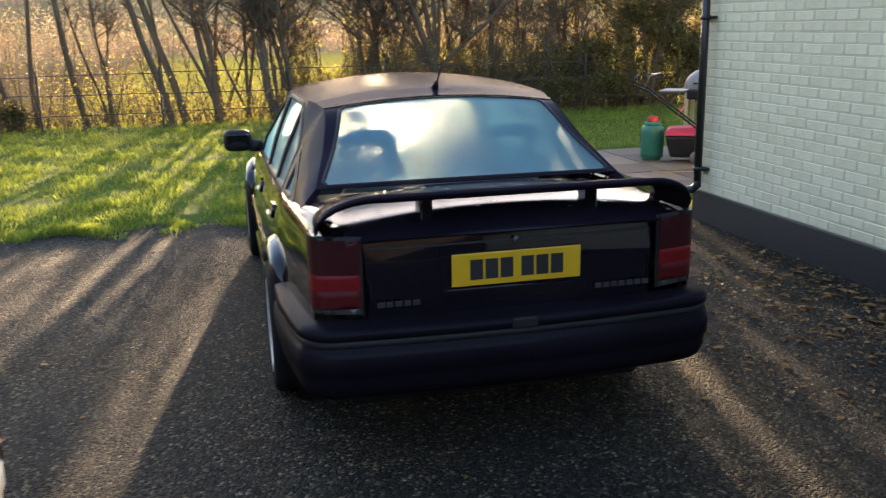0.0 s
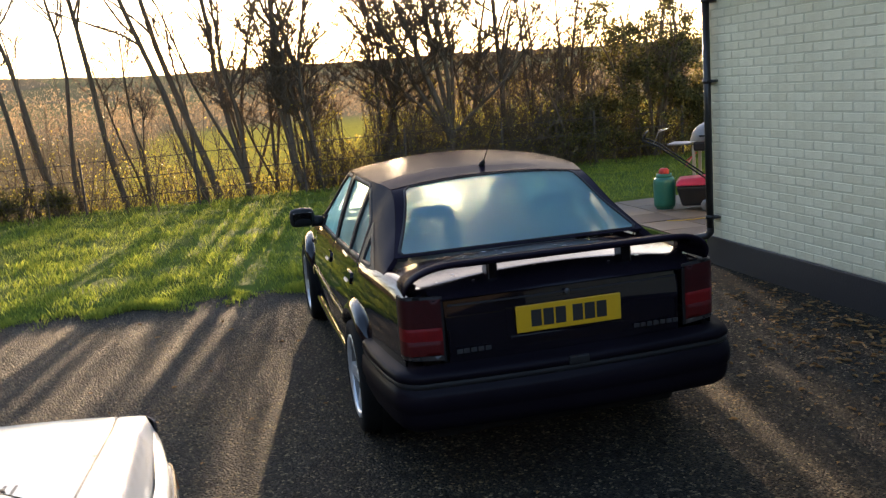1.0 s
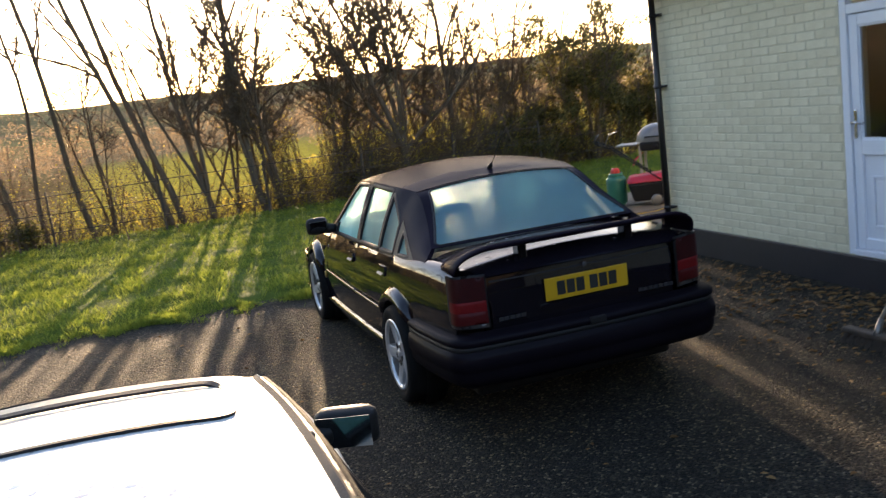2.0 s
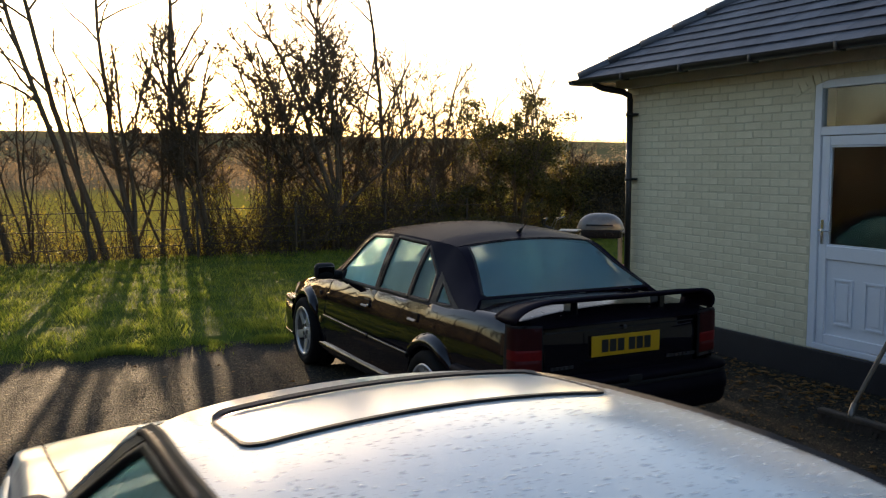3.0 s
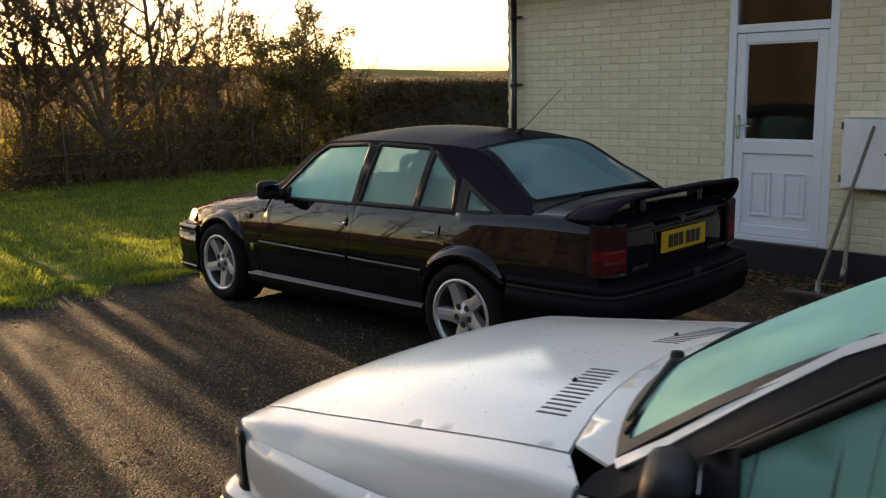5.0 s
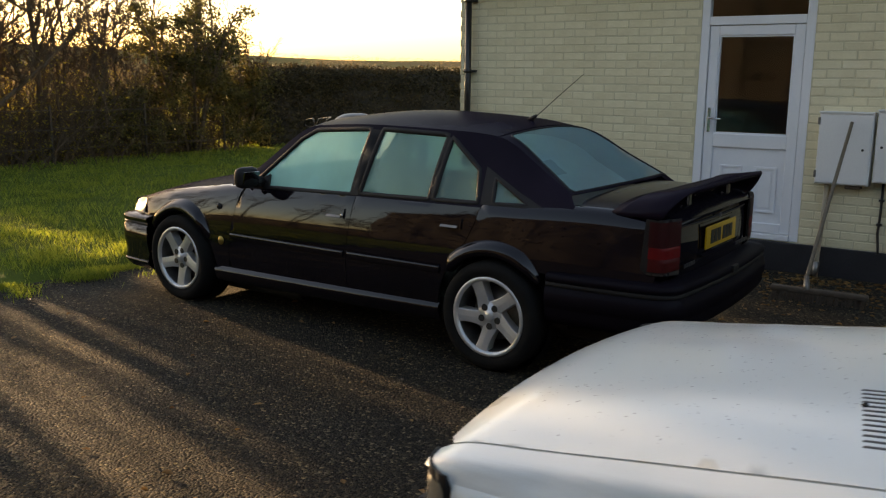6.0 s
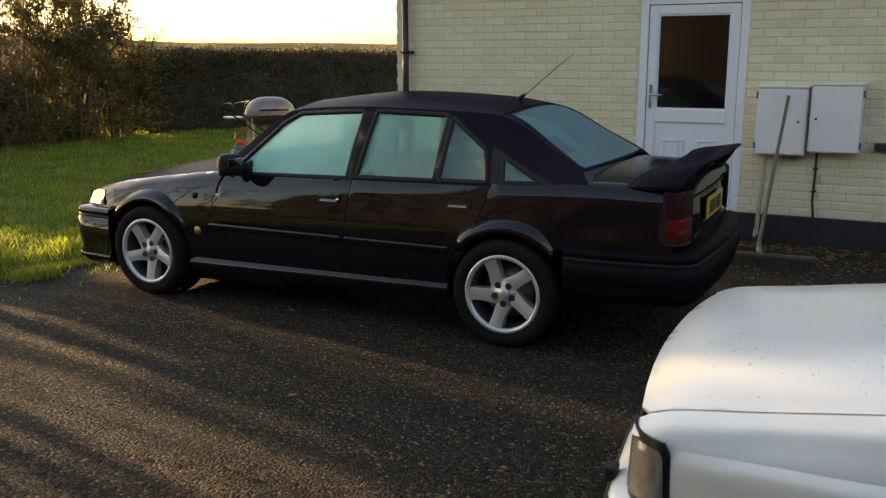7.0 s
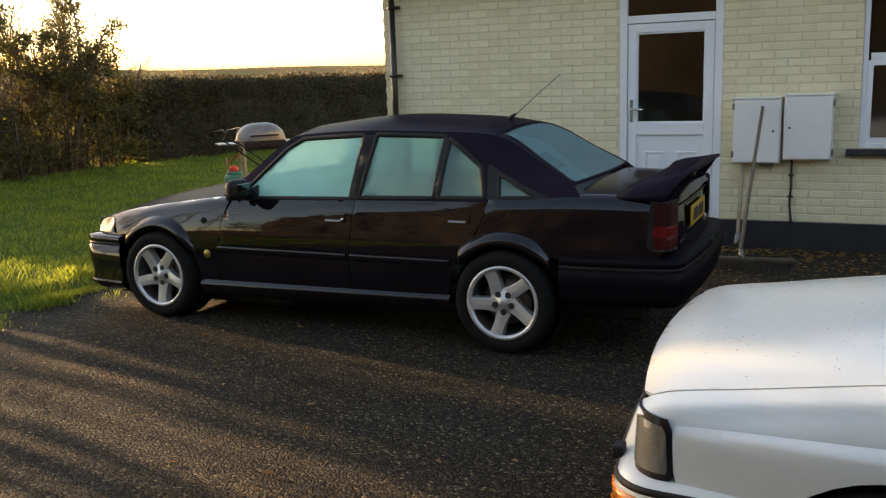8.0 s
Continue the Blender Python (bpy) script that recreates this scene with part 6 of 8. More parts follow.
        grid(mb, shell, 24, 8, close_u=True)
        mir = part("door_mirror", mb, M_TRIM, car, "black door mirror")
        mg = part("mirror_glass", box(-0.068, 0.068, -0.002, 0.002, -0.042, 0.042), M_MIRROR, mir, smooth=False)
        mg.matrix_basis = pose(sx * 0.955, 1.852, 0.99, 15, 0, 0)
        part("mirror_stalk", sheet([(1.84, 0.90), (2.04, 0.915), (1.86, 1.0)], lambda y, z: s.cabin(y, z, sx, 0.006), step=0.04, core=core), M_TRIM, mir, solid=0.02)
        part("mirror_foot", tube(bmesh.new(), [(sx * 0.80, 1.92, 0.945), (sx * 0.88, 1.915, 0.955)], [0.04, 0.045], 10), M_TRIM, mir)

    # rear wing spoiler on four feet
    def blade(u, v):
        """u across, turning down at both ends; v round the chord."""
        k = 2 * u - 1
        sg = 1 if k >= 0 else -1
        l = abs(k) * 0.80
        if l < 0.54:
            cx, cz, ph = l, 0.0, 0.0
        else:
            ph = min((l - 0.54) / 0.26, 1.0) * math.pi / 2
            cx, cz = 0.54 + 0.195 * math.sin(ph), -0.105 * (1 - math.cos(ph))
        e = min(max((l - 0.50) / 0.30, 0), 1) ** 1.3
        f, h = ((0.0, 0.0), (0.2, 0.020), (0.55, 0.034), (0.97, 0.056), (1.0, 0.044), (0.90, 0.022), (0.5, 0.002), (0.2, -0.008), (0.0, 0.0))[round(v * 8)]
        y = lerp(lerp(-0.80, -0.645, e), lerp(-1.085, -0.950, e), f)
        h *= lerp(1.0, 0.45, e)
        return Vector((sg * (cx + h * math.sin(ph)), y, 1.066 + cz + h * math.cos(ph)))
    sb = bmesh.new()
    grid(sb, blade, 48, 8)
    bmesh.ops.remove_doubles(sb, verts=sb.verts[:], dist=0.0005)
    bmesh.ops.holes_fill(sb, edges=[e for e in sb.edges if e.is_boundary], sides=0)
    bmesh.ops.recalc_face_normals(sb, faces=sb.faces[:])
    sp = part("rear_spoiler", sb, M_DEWY, car, "tall rear spoiler across the boot")
    for sx in (-1, 1):
        part("spoiler_foot", box(sx * 0.335 - 0.026, sx * 0.335 + 0.026, -0.945, -0.855, 0.985, 1.085), M_DARK, sp, smooth=False, bevel=0.01)

    # aerial, exhaust, underside
    ab = tube(bmesh.new(), [(0, 0.27, roof_z(0, 0.27) - 0.005), (0, 0.22, roof_z(0, 0.27) + 0.03)], [0.020, 0.009], 10)
    an = part("aerial", ab, M_TRIM, car, "thin whip aerial raked back")
    part("whip", tube(bmesh.new(), [(0, 0.22, roof_z(0, 0.27) + 0.025), (0, 0.06, roof_z(0, 0.27) + 0.16), (0, -0.10, roof_z(0, 0.27) + 0.29)], [0.0032, 0.0025, 0.0018], 6), M_TRIM, an)
    part("underbody", box(-0.64, 0.64, -0.80, 1.70, 0.20, 0.36), M_TRIM, car, smooth=False, bevel=0.03)
    # low unseen box added to keep sun off the ground beneath
    part("undertray", box(-0.66, 0.66, 1.70, 3.36, 0.095, 0.36), M_TRIM, car, smooth=False, bevel=0.03)
    part("inner_body", box(-0.60, 0.60, -0.93, -0.45, 0.34, 0.93), M_TRIM, car, smooth=False, bevel=0.03)
    part("engine_bay", box(-0.62, 0.62, 2.2, 3.30, 0.34, 0.66), M_TRIM, car, smooth=False, bevel=0.03)
    part("cabin_floor", box(-0.78, 0.78, -0.45, 2.2, 0.30, 0.36), M_TRIM, car, smooth=False)
    for sx in (-1, 1):
        part("sill_inner", box(sx * 0.79 - 0.02, sx * 0.79 + 0.02, 0.42, 2.15, 0.22, 0.78), M_TRIM, car, smooth=False)
    for sx in (-1, 1):
        for y in (0.0, 2.73):
            wheel(car, sx * 0.785, y, sx, R, 0.236, 0.225, 5, 0.16 * sx, M_ALLOY, turn=18 if y > 1 else 5)
    # inside
    seat(car, -0.36, 1.13, 0.31, M_SEAT)
    seat(car, 0.36, 1.13, 0.31, M_SEAT)
    seat(car, 0.0, 0.25, 0.29, M_SEAT, bench=True)
    part("parcel_shelf", box(-0.66, 0.66, -0.46, -0.12, 0.93, 0.96), M_DASH, car, smooth=False)
    part("dashboard", box(-0.72, 0.72, 1.72, 2.12, 0.62, 0.93), M_DASH, car, bevel=0.05)
    wb = bmesh.new()
    grid(wb, lambda u, v: Vector(((0.185 + 0.016 * math.cos(2 * math.pi * v)) * math.cos(2 * math.pi * u), (0.185 + 0.016 * math.cos(2 * math.pi * v)) * math.sin(2 * math.pi * u), 0.016 * math.sin(2 * math.pi * v))), 28, 8, close_u=True)
    flat_box(wb, -0.17, 0.17, -0.03, 0.03, -0.02, 0.01)
    sw = part("steering_wheel", wb, M_DASH, car)
    sw.matrix_basis = pose(0.36, 1.60, 0.84, 66)
    # dew drops on the boot lid
    db = bmesh.new()
    rr = random.Random(5)
    for k in range(40):
        x, y = rr.uniform(-0.6, 0.6), rr.uniform(-0.96, -0.5)
        if abs(x) > lid_x(y) - 0.03:
            continue
        d = rr.uniform(0.003, 0.011)
        lathe(db, [(0, d * 0.2), (d * 0.6, d * 0.15), (d, 0.0)], 6, pose(x, y, lid_top(x, y).z + 0.0005) @ Matrix.Diagonal((rr.uniform(0.8, 1.8), 1, 1, 1)))
    tagged(part("dew", db, M_DROP, car, "water drops beaded on the boot"), kind="stuff")
    return car


dark_saloon(pose(1.012, 4.89, 0, 0, 0, 0.0))


# ---- white coupe ----
def white_coupe(m):
    car = thing("coupe_car", m, "white angular coupe with sunroof, dew on roof, misted green glass", "car")
    W = curve((-1.02, 0.70), (-0.9, 0.765), (-0.5, 0.80), (0.0, 0.815), (1.0, 0.825), (2.0, 0.828), (2.6, 0.822), (3.0, 0.810), (3.12, 0.798), (3.20, 0.765), (3.30, 0.70))
    ZE = curve((-1.02, 0.90), (-0.6, 0.94), (0.2, 0.93), (1.2, 0.915), (2.05, 0.882), (2.57, 0.822), (2.94, 0.773), (3.12, 0.748), (3.20, 0.722), (3.30, 0.67))
    ZC = curve((-1.02, 0.93), (-0.6, 0.965), (0.2, 0.97), (1.2, 0.96), (2.05, 0.940), (2.57, 0.888), (2.94, 0.830), (3.12, 0.796), (3.20, 0.768), (3.30, 0.72))
    rail_z = curve((-0.70, 0.965), (-0.62, 0.99), (-0.02, 1.295), (0.3, 1.332), (0.6, 1.340), (0.9, 1.328), (1.33, 1.292), (1.90, 0.94), (1.96, 0.91))
    rail_x = curve((-0.70, 0.66), (-0.62, 0.64), (-0.02, 0.525), (0.4, 0.545), (0.9, 0.548), (1.33, 0.535), (1.90, 0.70), (1.96, 0.715))
    belt_z = curve((-0.7, 0.935), (0.2, 0.915), (1.2, 0.895), (1.98, 0.875))
    s = Shell(W, ZE, ZC, 0.024, 0.66, 0.05, rail_z, rail_x, belt_z, 0.06, 0.018)
    core = (0, 1.1, 0.5)
    R, AR = 0.305, 0.345
    FA = 2.524
    bx = lambda y: curve((2.0, 0.655), (2.3, 0.664), (2.9, 0.672), (3.2, 0.668))(y)

    def top_gap(y):
        """Arc length from the shoulder to the bonnet's long edge."""
        return max(s.edge(y) - bx(y), 0.01)

    def front_wing(sx):
        ol = [(1.985, 0.27), (1.975, 0.60), (1.955, s.stop(1.955, 0.0))] + [(y, s.stop(y, top_gap(y) - 0.009)) for y in np.linspace(2.04, 3.17, 24)]
        ol += [(3.195, s.stop(3.195, 0.05)), (3.20, s.stop(3.2, 0.0)), (3.20, 0.712), (3.12, 0.712), (3.085, 0.56), (3.08, 0.54), (2.86, 0.53)] + arc(FA, R, AR, 33, 190, 16) + [(2.16, 0.27)]
        return sheet(ol, lambda y, q: s.side(y, q, sx), step=0.018, core=core)
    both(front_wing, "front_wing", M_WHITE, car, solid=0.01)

    def rear_wing(sx):
        ol = [(0.56, 0.27), (0.585, 0.60), (0.60, s.stop(0.6, -0.03))] + [(y, s.stop(y, 0.03)) for y in np.linspace(0.5, -0.94, 12)]
        ol += [(-0.955, 0.70), (-0.93, 0.52), (-0.38, 0.50)] + arc(0.0, R, AR, 140, -8, 16)
        return sheet(ol, lambda y, q: s.side(y, q, sx), step=0.055, core=core)
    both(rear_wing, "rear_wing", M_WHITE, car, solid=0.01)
    W_DOOR = [(1.80, 0.910), (1.345, 1.212), (1.255, 1.258), (0.770, 1.298), (0.690, 0.930)]
    W_QUART = [(0.580, 0.935), (0.655, 1.300), (0.10, 1.262), (-0.16, 1.13), (-0.24, 0.955)]

    def door(sx):
        ol = [(1.97, 0.27), (1.96, 0.60), (1.94, 0.875), (0.615, 0.91), (0.60, 0.60), (0.575, 0.27)]
        return sheet(ol, lambda y, q: s.side(y, q, sx), step=0.06, core=core)
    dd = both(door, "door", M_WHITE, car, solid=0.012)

    def cabin_side(sx):
        ol = [(1.95, 0.875), (1.93, 0.91), (1.80, s.rail_z(1.80)), (1.6, s.rail_z(1.6)), (1.46, s.rail_z(1.46))] + [(y, s.rail_z(y)) for y in (1.33, 1.2, 1.05, 0.9, 0.7, 0.5, 0.3, 0.1, -0.02, -0.2, -0.4, -0.62)] + [(-0.68, 0.94), (0.2, 0.905), (1.2, 0.885)]
        return sheet(ol, lambda y, z: s.cabin(y, z, sx), [W_DOOR, W_QUART], 0.045, core)
    cs = both(cabin_side, "cabin_side", M_TRIM, car, "black window surround and pillars", solid=0.02)
    for sx, d, c in ((-1, dd[0], cs[0]), (1, dd[1], cs[1])):
        part("window", sheet(W_DOOR, lambda y, z: s.cabin(y, z, sx, -0.012), step=0.08, core=core), M_MIST_GREEN, d, "misted green glass streaked by drips").visible_shadow = False
        part("window_seal", ring_seal(W_DOOR, s.cabin, 0.018, 0.006, sx), M_TRIM, d)
        part("door_frame_lip", ring_seal([(1.84, 0.898), (1.372, 1.222), (1.270, 1.278), (0.735, 1.320), (0.650, 0.915)], s.cabin, 0.005, 0.004, sx), M_INK, d)
        part("window", sheet(W_QUART, lambda y, z: s.cabin(y, z, sx, -0.010), step=0.08, core=core), M_MIST_QUART, c, "misted rear quarter glass").visible_shadow = False
        part("window_seal", ring_seal(W_QUART, s.cabin, 0.016, 0.006, sx), M_TRIM, c)
        strip = [(y, s.rail_z(y) - 0.002) for y in (1.90, 1.8, 1.65, 1.5, 1.42)] + [(y, s.rail_z(y) - 0.020) for y in (1.40, 1.5, 1.65, 1.8, 1.88)]
        part("pillar_cover", sheet(strip, lambda y, z: s.cabin(y, z, sx, 0.004), step=0.03, core=core), M_WHITE, c, "white strip down the windscreen pillar", solid=0.006)
        part("pillar_cover", sheet([(0.10, 1.245), (-0.02, s.rail_z(-0.02) - 0.015), (-0.60, 0.985), (-0.66, 0.945), (-0.27, 0.945), (-0.19, 1.11)], lambda y, z: s.cabin(y, z, sx, 0.006), step=0.06, core=core), M_WHITE, c, "white rear pillar", solid=0.008)
        part("door_handle", sheet([(0.68, 0.80), (0.86, 0.80), (0.86, 0.84), (0.68, 0.84)], lambda y, q: s.side(y, q, sx, 0.012), step=0.03, core=core), M_TRIM, d, solid=0.016)
        part("rubbing_strip", sheet([(0.63, 0.49), (1.95, 0.49), (1.95, 0.53), (0.63, 0.53)], lambda y, q: s.side(y, q, sx, 0.012), step=0.03, core=core), M_TRIM, d, solid=0.012)

    # roof with sunroof
    crown = curve((-0.05, 0.030), (0.4, 0.038), (0.9, 0.042), (1.33, 0.036), (1.45, 0.032))

    def roof_z(x, y):
        yy = min(max(y, -0.02), 1.33)
        q = min(abs(x) / s.rail_x(yy), 1)
        return s.rail_z(yy) + crown(y) * (1 - q ** 2) - 0.012 * q ** 12 + (-0.12 * (y - 1.33) if y > 1.33 else 0)

    def rounded(x0, x1, y0, y1, r):
        return arc(x1 - r, y1 - r, r, 0, 90, 5) + arc(x0 + r, y1 - r, r, 90, 180, 5) + arc(x0 + r, y0 + r, r, 180, 270, 5) + arc(x1 - r, y0 + r, r, 270, 360, 5)
    HATCH = rounded(-0.44, 0.44, 0.87, 1.185, 0.05)
    ol = [(s.rail_x(y) - 0.013, y) for y in np.linspace(-0.02, 1.33, 12)] + [(x, 1.33 + 0.10 * (1 - (x / 0.55) ** 2)) for x in np.linspace(0.45, -0.45, 9)] + [(-s.rail_x(y) + 0.013, y) for y in np.linspace(1.33, -0.02, 12)] + [(x, -0.02 - 0.03 * (1 - (x / 0.53) ** 2)) for x in np.linspace(-0.45, 0.45, 7)]
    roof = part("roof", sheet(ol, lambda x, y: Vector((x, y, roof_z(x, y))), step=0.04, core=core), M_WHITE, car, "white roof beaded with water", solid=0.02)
    part("sunroof", sheet(rounded(-0.434, 0.434, 0.882, 1.180, 0.045), lambda x, y: Vector((x, y, roof_z(x, y) + 0.004)), step=0.04, core=core), M_WHITE, roof, "closed white sunroof panel", solid=0.012)
    part("sunroof_seal", sheet(rounded(-0.442, 0.442, 0.868, 1.199, 0.054), lambda x, y: Vector((x, y, roof_z(x, y) + 0.0060 + 0.010 * min(max((y - 1.16) / 0.03, 0), 1))), [rounded(-0.4325, 0.4325, 0.884, 1.1785, 0.046)], 0.03, core), M_TRIM, roof, "black sunroof seal", solid=0.006)
    for sx in (-1, 1):
        gb = tube(bmesh.new(), [Vector((sx * (s.rail_x(y) + 0.019), y, s.rail_z(y) - 0.021)) for y in (-0.3, -0.02, 0.3, 0.6, 0.9, 1.1, 1.33, 1.38)], 0.009, 6)
        part("rain_gutter", gb, M_RUBBER, roof)
        edge = [(s.rail_x(y) - 0.017, y) for y in np.linspace(-0.02, 1.36, 12)] + [(s.rail_x(y) + 0.016, y) for y in np.linspace(1.36, -0.02, 12)]
        part("roof_edge_trim", sheet(edge, lambda x, y: Vector((sx * x, y, roof_z(x, y) - 0.003)), step=0.03, core=core), M_TRIM, roof, "black strip along the roof edge", solid=0.012)

    def screen(u, v, out=0.0):
        q = 2 * u - 1
        lo = Vector((0.70 * q, 1.90 + 0.20 * (1 - q * q), 0.938 + 0.012 * (1 - q * q)))
        hi = Vector((0.535 * q, 1.352 + 0.10 * (1 - q * q), 1.274 + 0.034 * (1 - q * q)))
        return lo.lerp(hi, v) + Vector((0, 0.5, 0.86)) * (0.018 * math.sin(math.pi * v) + out)

    def rear_glass(u, v, out=0.0):
        q = 2 * u - 1
        lo = Vector((0.64 * q, -0.62 - 0.06 * (1 - q * q), 0.985 + 0.01 * (1 - q * q)))
        hi = Vector((0.525 * q, -0.035 - 0.03 * (1 - q * q), 1.280 + 0.032 * (1 - q * q)))
        return lo.lerp(hi, v) + Vector((0, -0.45, 0.89)) * (0.02 * math.sin(math.pi * v) + out)
    for nm, fn, lab in (("windscreen", screen, "misted raked windscreen"), ("rear_window", rear_glass, "misted rear window")):
        hole = [(0.036, 0.05), (0.964, 0.05), (0.955, 0.94), (0.045, 0.94)]
        fr = part(nm, sheet([(0, 0), (1, 0), (1, 1), (0, 1)], lambda u, v: fn(u, v, 0.003), [hole], 0.06, core), M_TRIM, car, lab, solid=0.008)
        part("pane", sheet(hole, lambda u, v: fn(u, v, -0.003), step=0.09, core=core), M_MIST_QUART if nm == "rear_window" else M_MIST_SIDE, fr).visible_shadow = False

    # bonnet with air slots
    back_edge = lambda x: 2.05 + 0.125 * (1 - (x / 0.65) ** 2)
    ol = [(bx(y), y) for y in np.linspace(2.05, 3.17, 12)] + [(x, 3.195 + 0.055 * (1 - (x / 0.67) ** 2)) for x in np.linspace(0.62, -0.62, 9)] + [(-bx(y), y) for y in np.linspace(3.17, 2.05, 12)] + [(x, back_edge(x)) for x in np.linspace(-0.58, 0.58, 9)]

    def hood(x, y):
        z = s.deck(x, min(y, 3.26))
        return Vector((x, y, z))
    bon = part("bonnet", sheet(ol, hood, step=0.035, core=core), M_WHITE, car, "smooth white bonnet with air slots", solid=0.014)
    for sx in (-1, 1):
        # black strip below each shut line paints the gap's shade
        part("shut_gap", sheet([(bx(y) - 0.006, y) for y in np.linspace(2.05, 3.18, 10)] + [(bx(y) + 0.016, y) for y in np.linspace(3.18, 2.05, 10)], lambda x, y: Vector((sx * x, y, s.deck(x, y) - 0.005)), step=0.04, core=core), M_INK, bon)
        # raised dark strips, the shade of the recessed slots put into colour
        for k in range(13):
            xc = 0.175 + 0.0272 * k
            yc = 2.262 - 0.055 * k / 12

            def slot(u, v):
                x, y = sx * (xc + (u - 0.5) * 0.0150), yc + (v - 0.5) * 0.108
                return hood(x, y) + Vector((0, 0, 0.0014 if 0.1 < u < 0.9 and 0.05 < v < 0.95 else -0.002))
            part("air_slot", grid(bmesh.new(), slot, 4, 8), M_SLOT, bon)
        wj = tube(bmesh.new(), [(sx * 0.285, 2.285, s.deck(0.285, 2.285)), (sx * 0.285, 2.28, s.deck(0.285, 2.28) + 0.008)], [0.008, 0.005], 8)
        part("washer_jet", wj, M_TRIM, bon)
    part("scuttle", sheet([(x, 1.86 + 0.20 * (1 - (x / 0.70) ** 2)) for x in np.linspace(-0.70, 0.70, 9)] + [(x, back_edge(x) - 0.006) for x in np.linspace(0.62, -0.62, 9)] , lambda x, y: Vector((x, y, s.deck(x, y) + 0.001)), step=0.05, core=core), M_WHITE, car, solid=0.01)
    for x0, y0, x1, y1 in ((-0.02, 2.12, -0.56, 1.985), (0.50, 2.06, -0.03, 2.10)):
        z0 = 0.955
        wp = part("wiper", tube(bmesh.new(), [(x0, y0, z0 - 0.02), (lerp(x0, x1, 0.25), lerp(y0, y1, 0.25) - 0.02, z0 + 0.022), (lerp(x0, x1, 0.6), lerp(y0, y1, 0.6) - 0.03, z0 + 0.028), (x1, y1 - 0.03, z0 + 0.012)], [0.014, 0.011, 0.008, 0.005], 8), M_TRIM, car, "black wiper arm at rest")
        part("blade", tube(bmesh.new(), [(lerp(x0, x1, 0.22), lerp(y0, y1, 0.22) - 0.045, z0 + 0.010), (lerp(x0, x1, 0.6), lerp(y0, y1, 0.6) - 0.05, z0 + 0.012), (lerp(x0, x1, 1.1), lerp(y0, y1, 1.1) - 0.045, z0 + 0.006)], 0.007, 6), M_RUBBER, wp)
        part("pivot_cap", lathe(bmesh.new(), [(0, 0.045), (0.018, 0.04), (0.024, 0.0)], 12, pose(x0, y0, z0 - 0.03)), M_TRIM, wp)

    # boot
    lid_x = lambda y: s.edge(y) - 0.035
    ol = [(lid_x(y), y) for y in np.linspace(-0.96, -0.66, 5)] + [(x, -0.635 - 0.06 * (1 - (x / 0.64) ** 2)) for x in np.linspace(0.55, -0.55, 7)] + [(-lid_x(y), y) for y in np.linspace(-0.66, -0.96, 5)]
    lid = part("boot_lid", sheet(ol, lambda x, y: Vector((x, y, s.deck(x, y))), step=0.06, core=core), M_WHITE, car, solid=0.012)
    part("boot_face", sheet([(-0.70, 0.50), (0.70, 0.50), (0.68, 0.90), (-0.68, 0.90)], lambda x, z: Vector((x, -0.975 + 0.03 * (abs(x) / 0.7) ** 3, z)), step=0.07, core=core), M_WHITE, lid, solid=0.012)
    part("lip_spoiler", grid(bmesh.new(), lambda u, v: Vector((lerp(-0.64, 0.64, u), -0.90 - 0.12 * math.sin(math.pi * v * 0.5) + (0.06 if abs(u - 0.5) > 0.45 else 0), 0.93 + 0.055 * math.sin(math.pi * v))), 20, 6), M_TRIM, lid, solid=0.006)
    for sx in (-1, 1):
        tl = part("tail_lamp", box(sx * 0.50 - 0.18, sx * 0.50 + 0.18, -0.995, -0.955, 0.62, 0.80), M_TRIM, car, "dark red tail lamp", smooth=False, bevel=0.012)
        part("lens", box(sx * 0.50 - 0.165, sx * 0.50 + 0.165, -1.002, -0.996, 0.635, 0.785), M_REDDARK, tl, smooth=False)

    # nose
    def face(x, z, out=0.0):
        return Vector((x, 3.245 - 0.045 * (abs(x) / 0.70) ** 2.5 + out + 0.06 * (0.70 - z), z))
    part("nose_panel", sheet([(-0.70, 0.50), (0.70, 0.50), (0.69, 0.70), (-0.69, 0.70)], lambda x, z: face(x, z, -0.02), step=0.07, core=core), M_TRIM, car, solid=0.01)
    gr = part("grille", sheet([(-0.36, 0.535), (0.36, 0.535), (0.36, 0.685), (-0.36, 0.685)], lambda x, z: face(x, z, -0.004), step=0.06, core=core), M_TRIM, car, "black slatted grille", solid=0.008)
    for k in range(6):
        z = 0.55 + 0.024 * k
        part("slat", sheet([(-0.355, z), (0.355, z), (0.355, z + 0.007), (-0.355, z + 0.007)], lambda x, q: face(x, q, 0.004), step=0.08, core=core), M_PIPE, gr)
    for sx in (-1, 1):
        hl = part("headlamp", sheet([(0.37, 0.53), (0.70, 0.53), (0.70, 0.70), (0.37, 0.70)], lambda x, z: face(sx * x, z, 0.0), step=0.05, core=core), M_TRIM, car, "rectangular headlamp with wrap-round corner lamp", solid=0.01)
        part("lens", sheet([(0.385, 0.545), (0.66, 0.545), (0.66, 0.688), (0.385, 0.688)], lambda x, z: face(sx * x, z, 0.006), step=0.05, core=core), M_LENS, hl)

        def corner(u, z, out=0.0):
            """Round the corner from the nose to the flank."""
            a = u * math.pi / 2
            x = 0.690 + 0.112 * math.sin(a) + out * math.sin(a)
            y = 3.200 - 0.105 * (1 - math.cos(a)) + out * math.cos(a) + 0.06 * (0.70 - z)
            return Vector((sx * x, y, z))
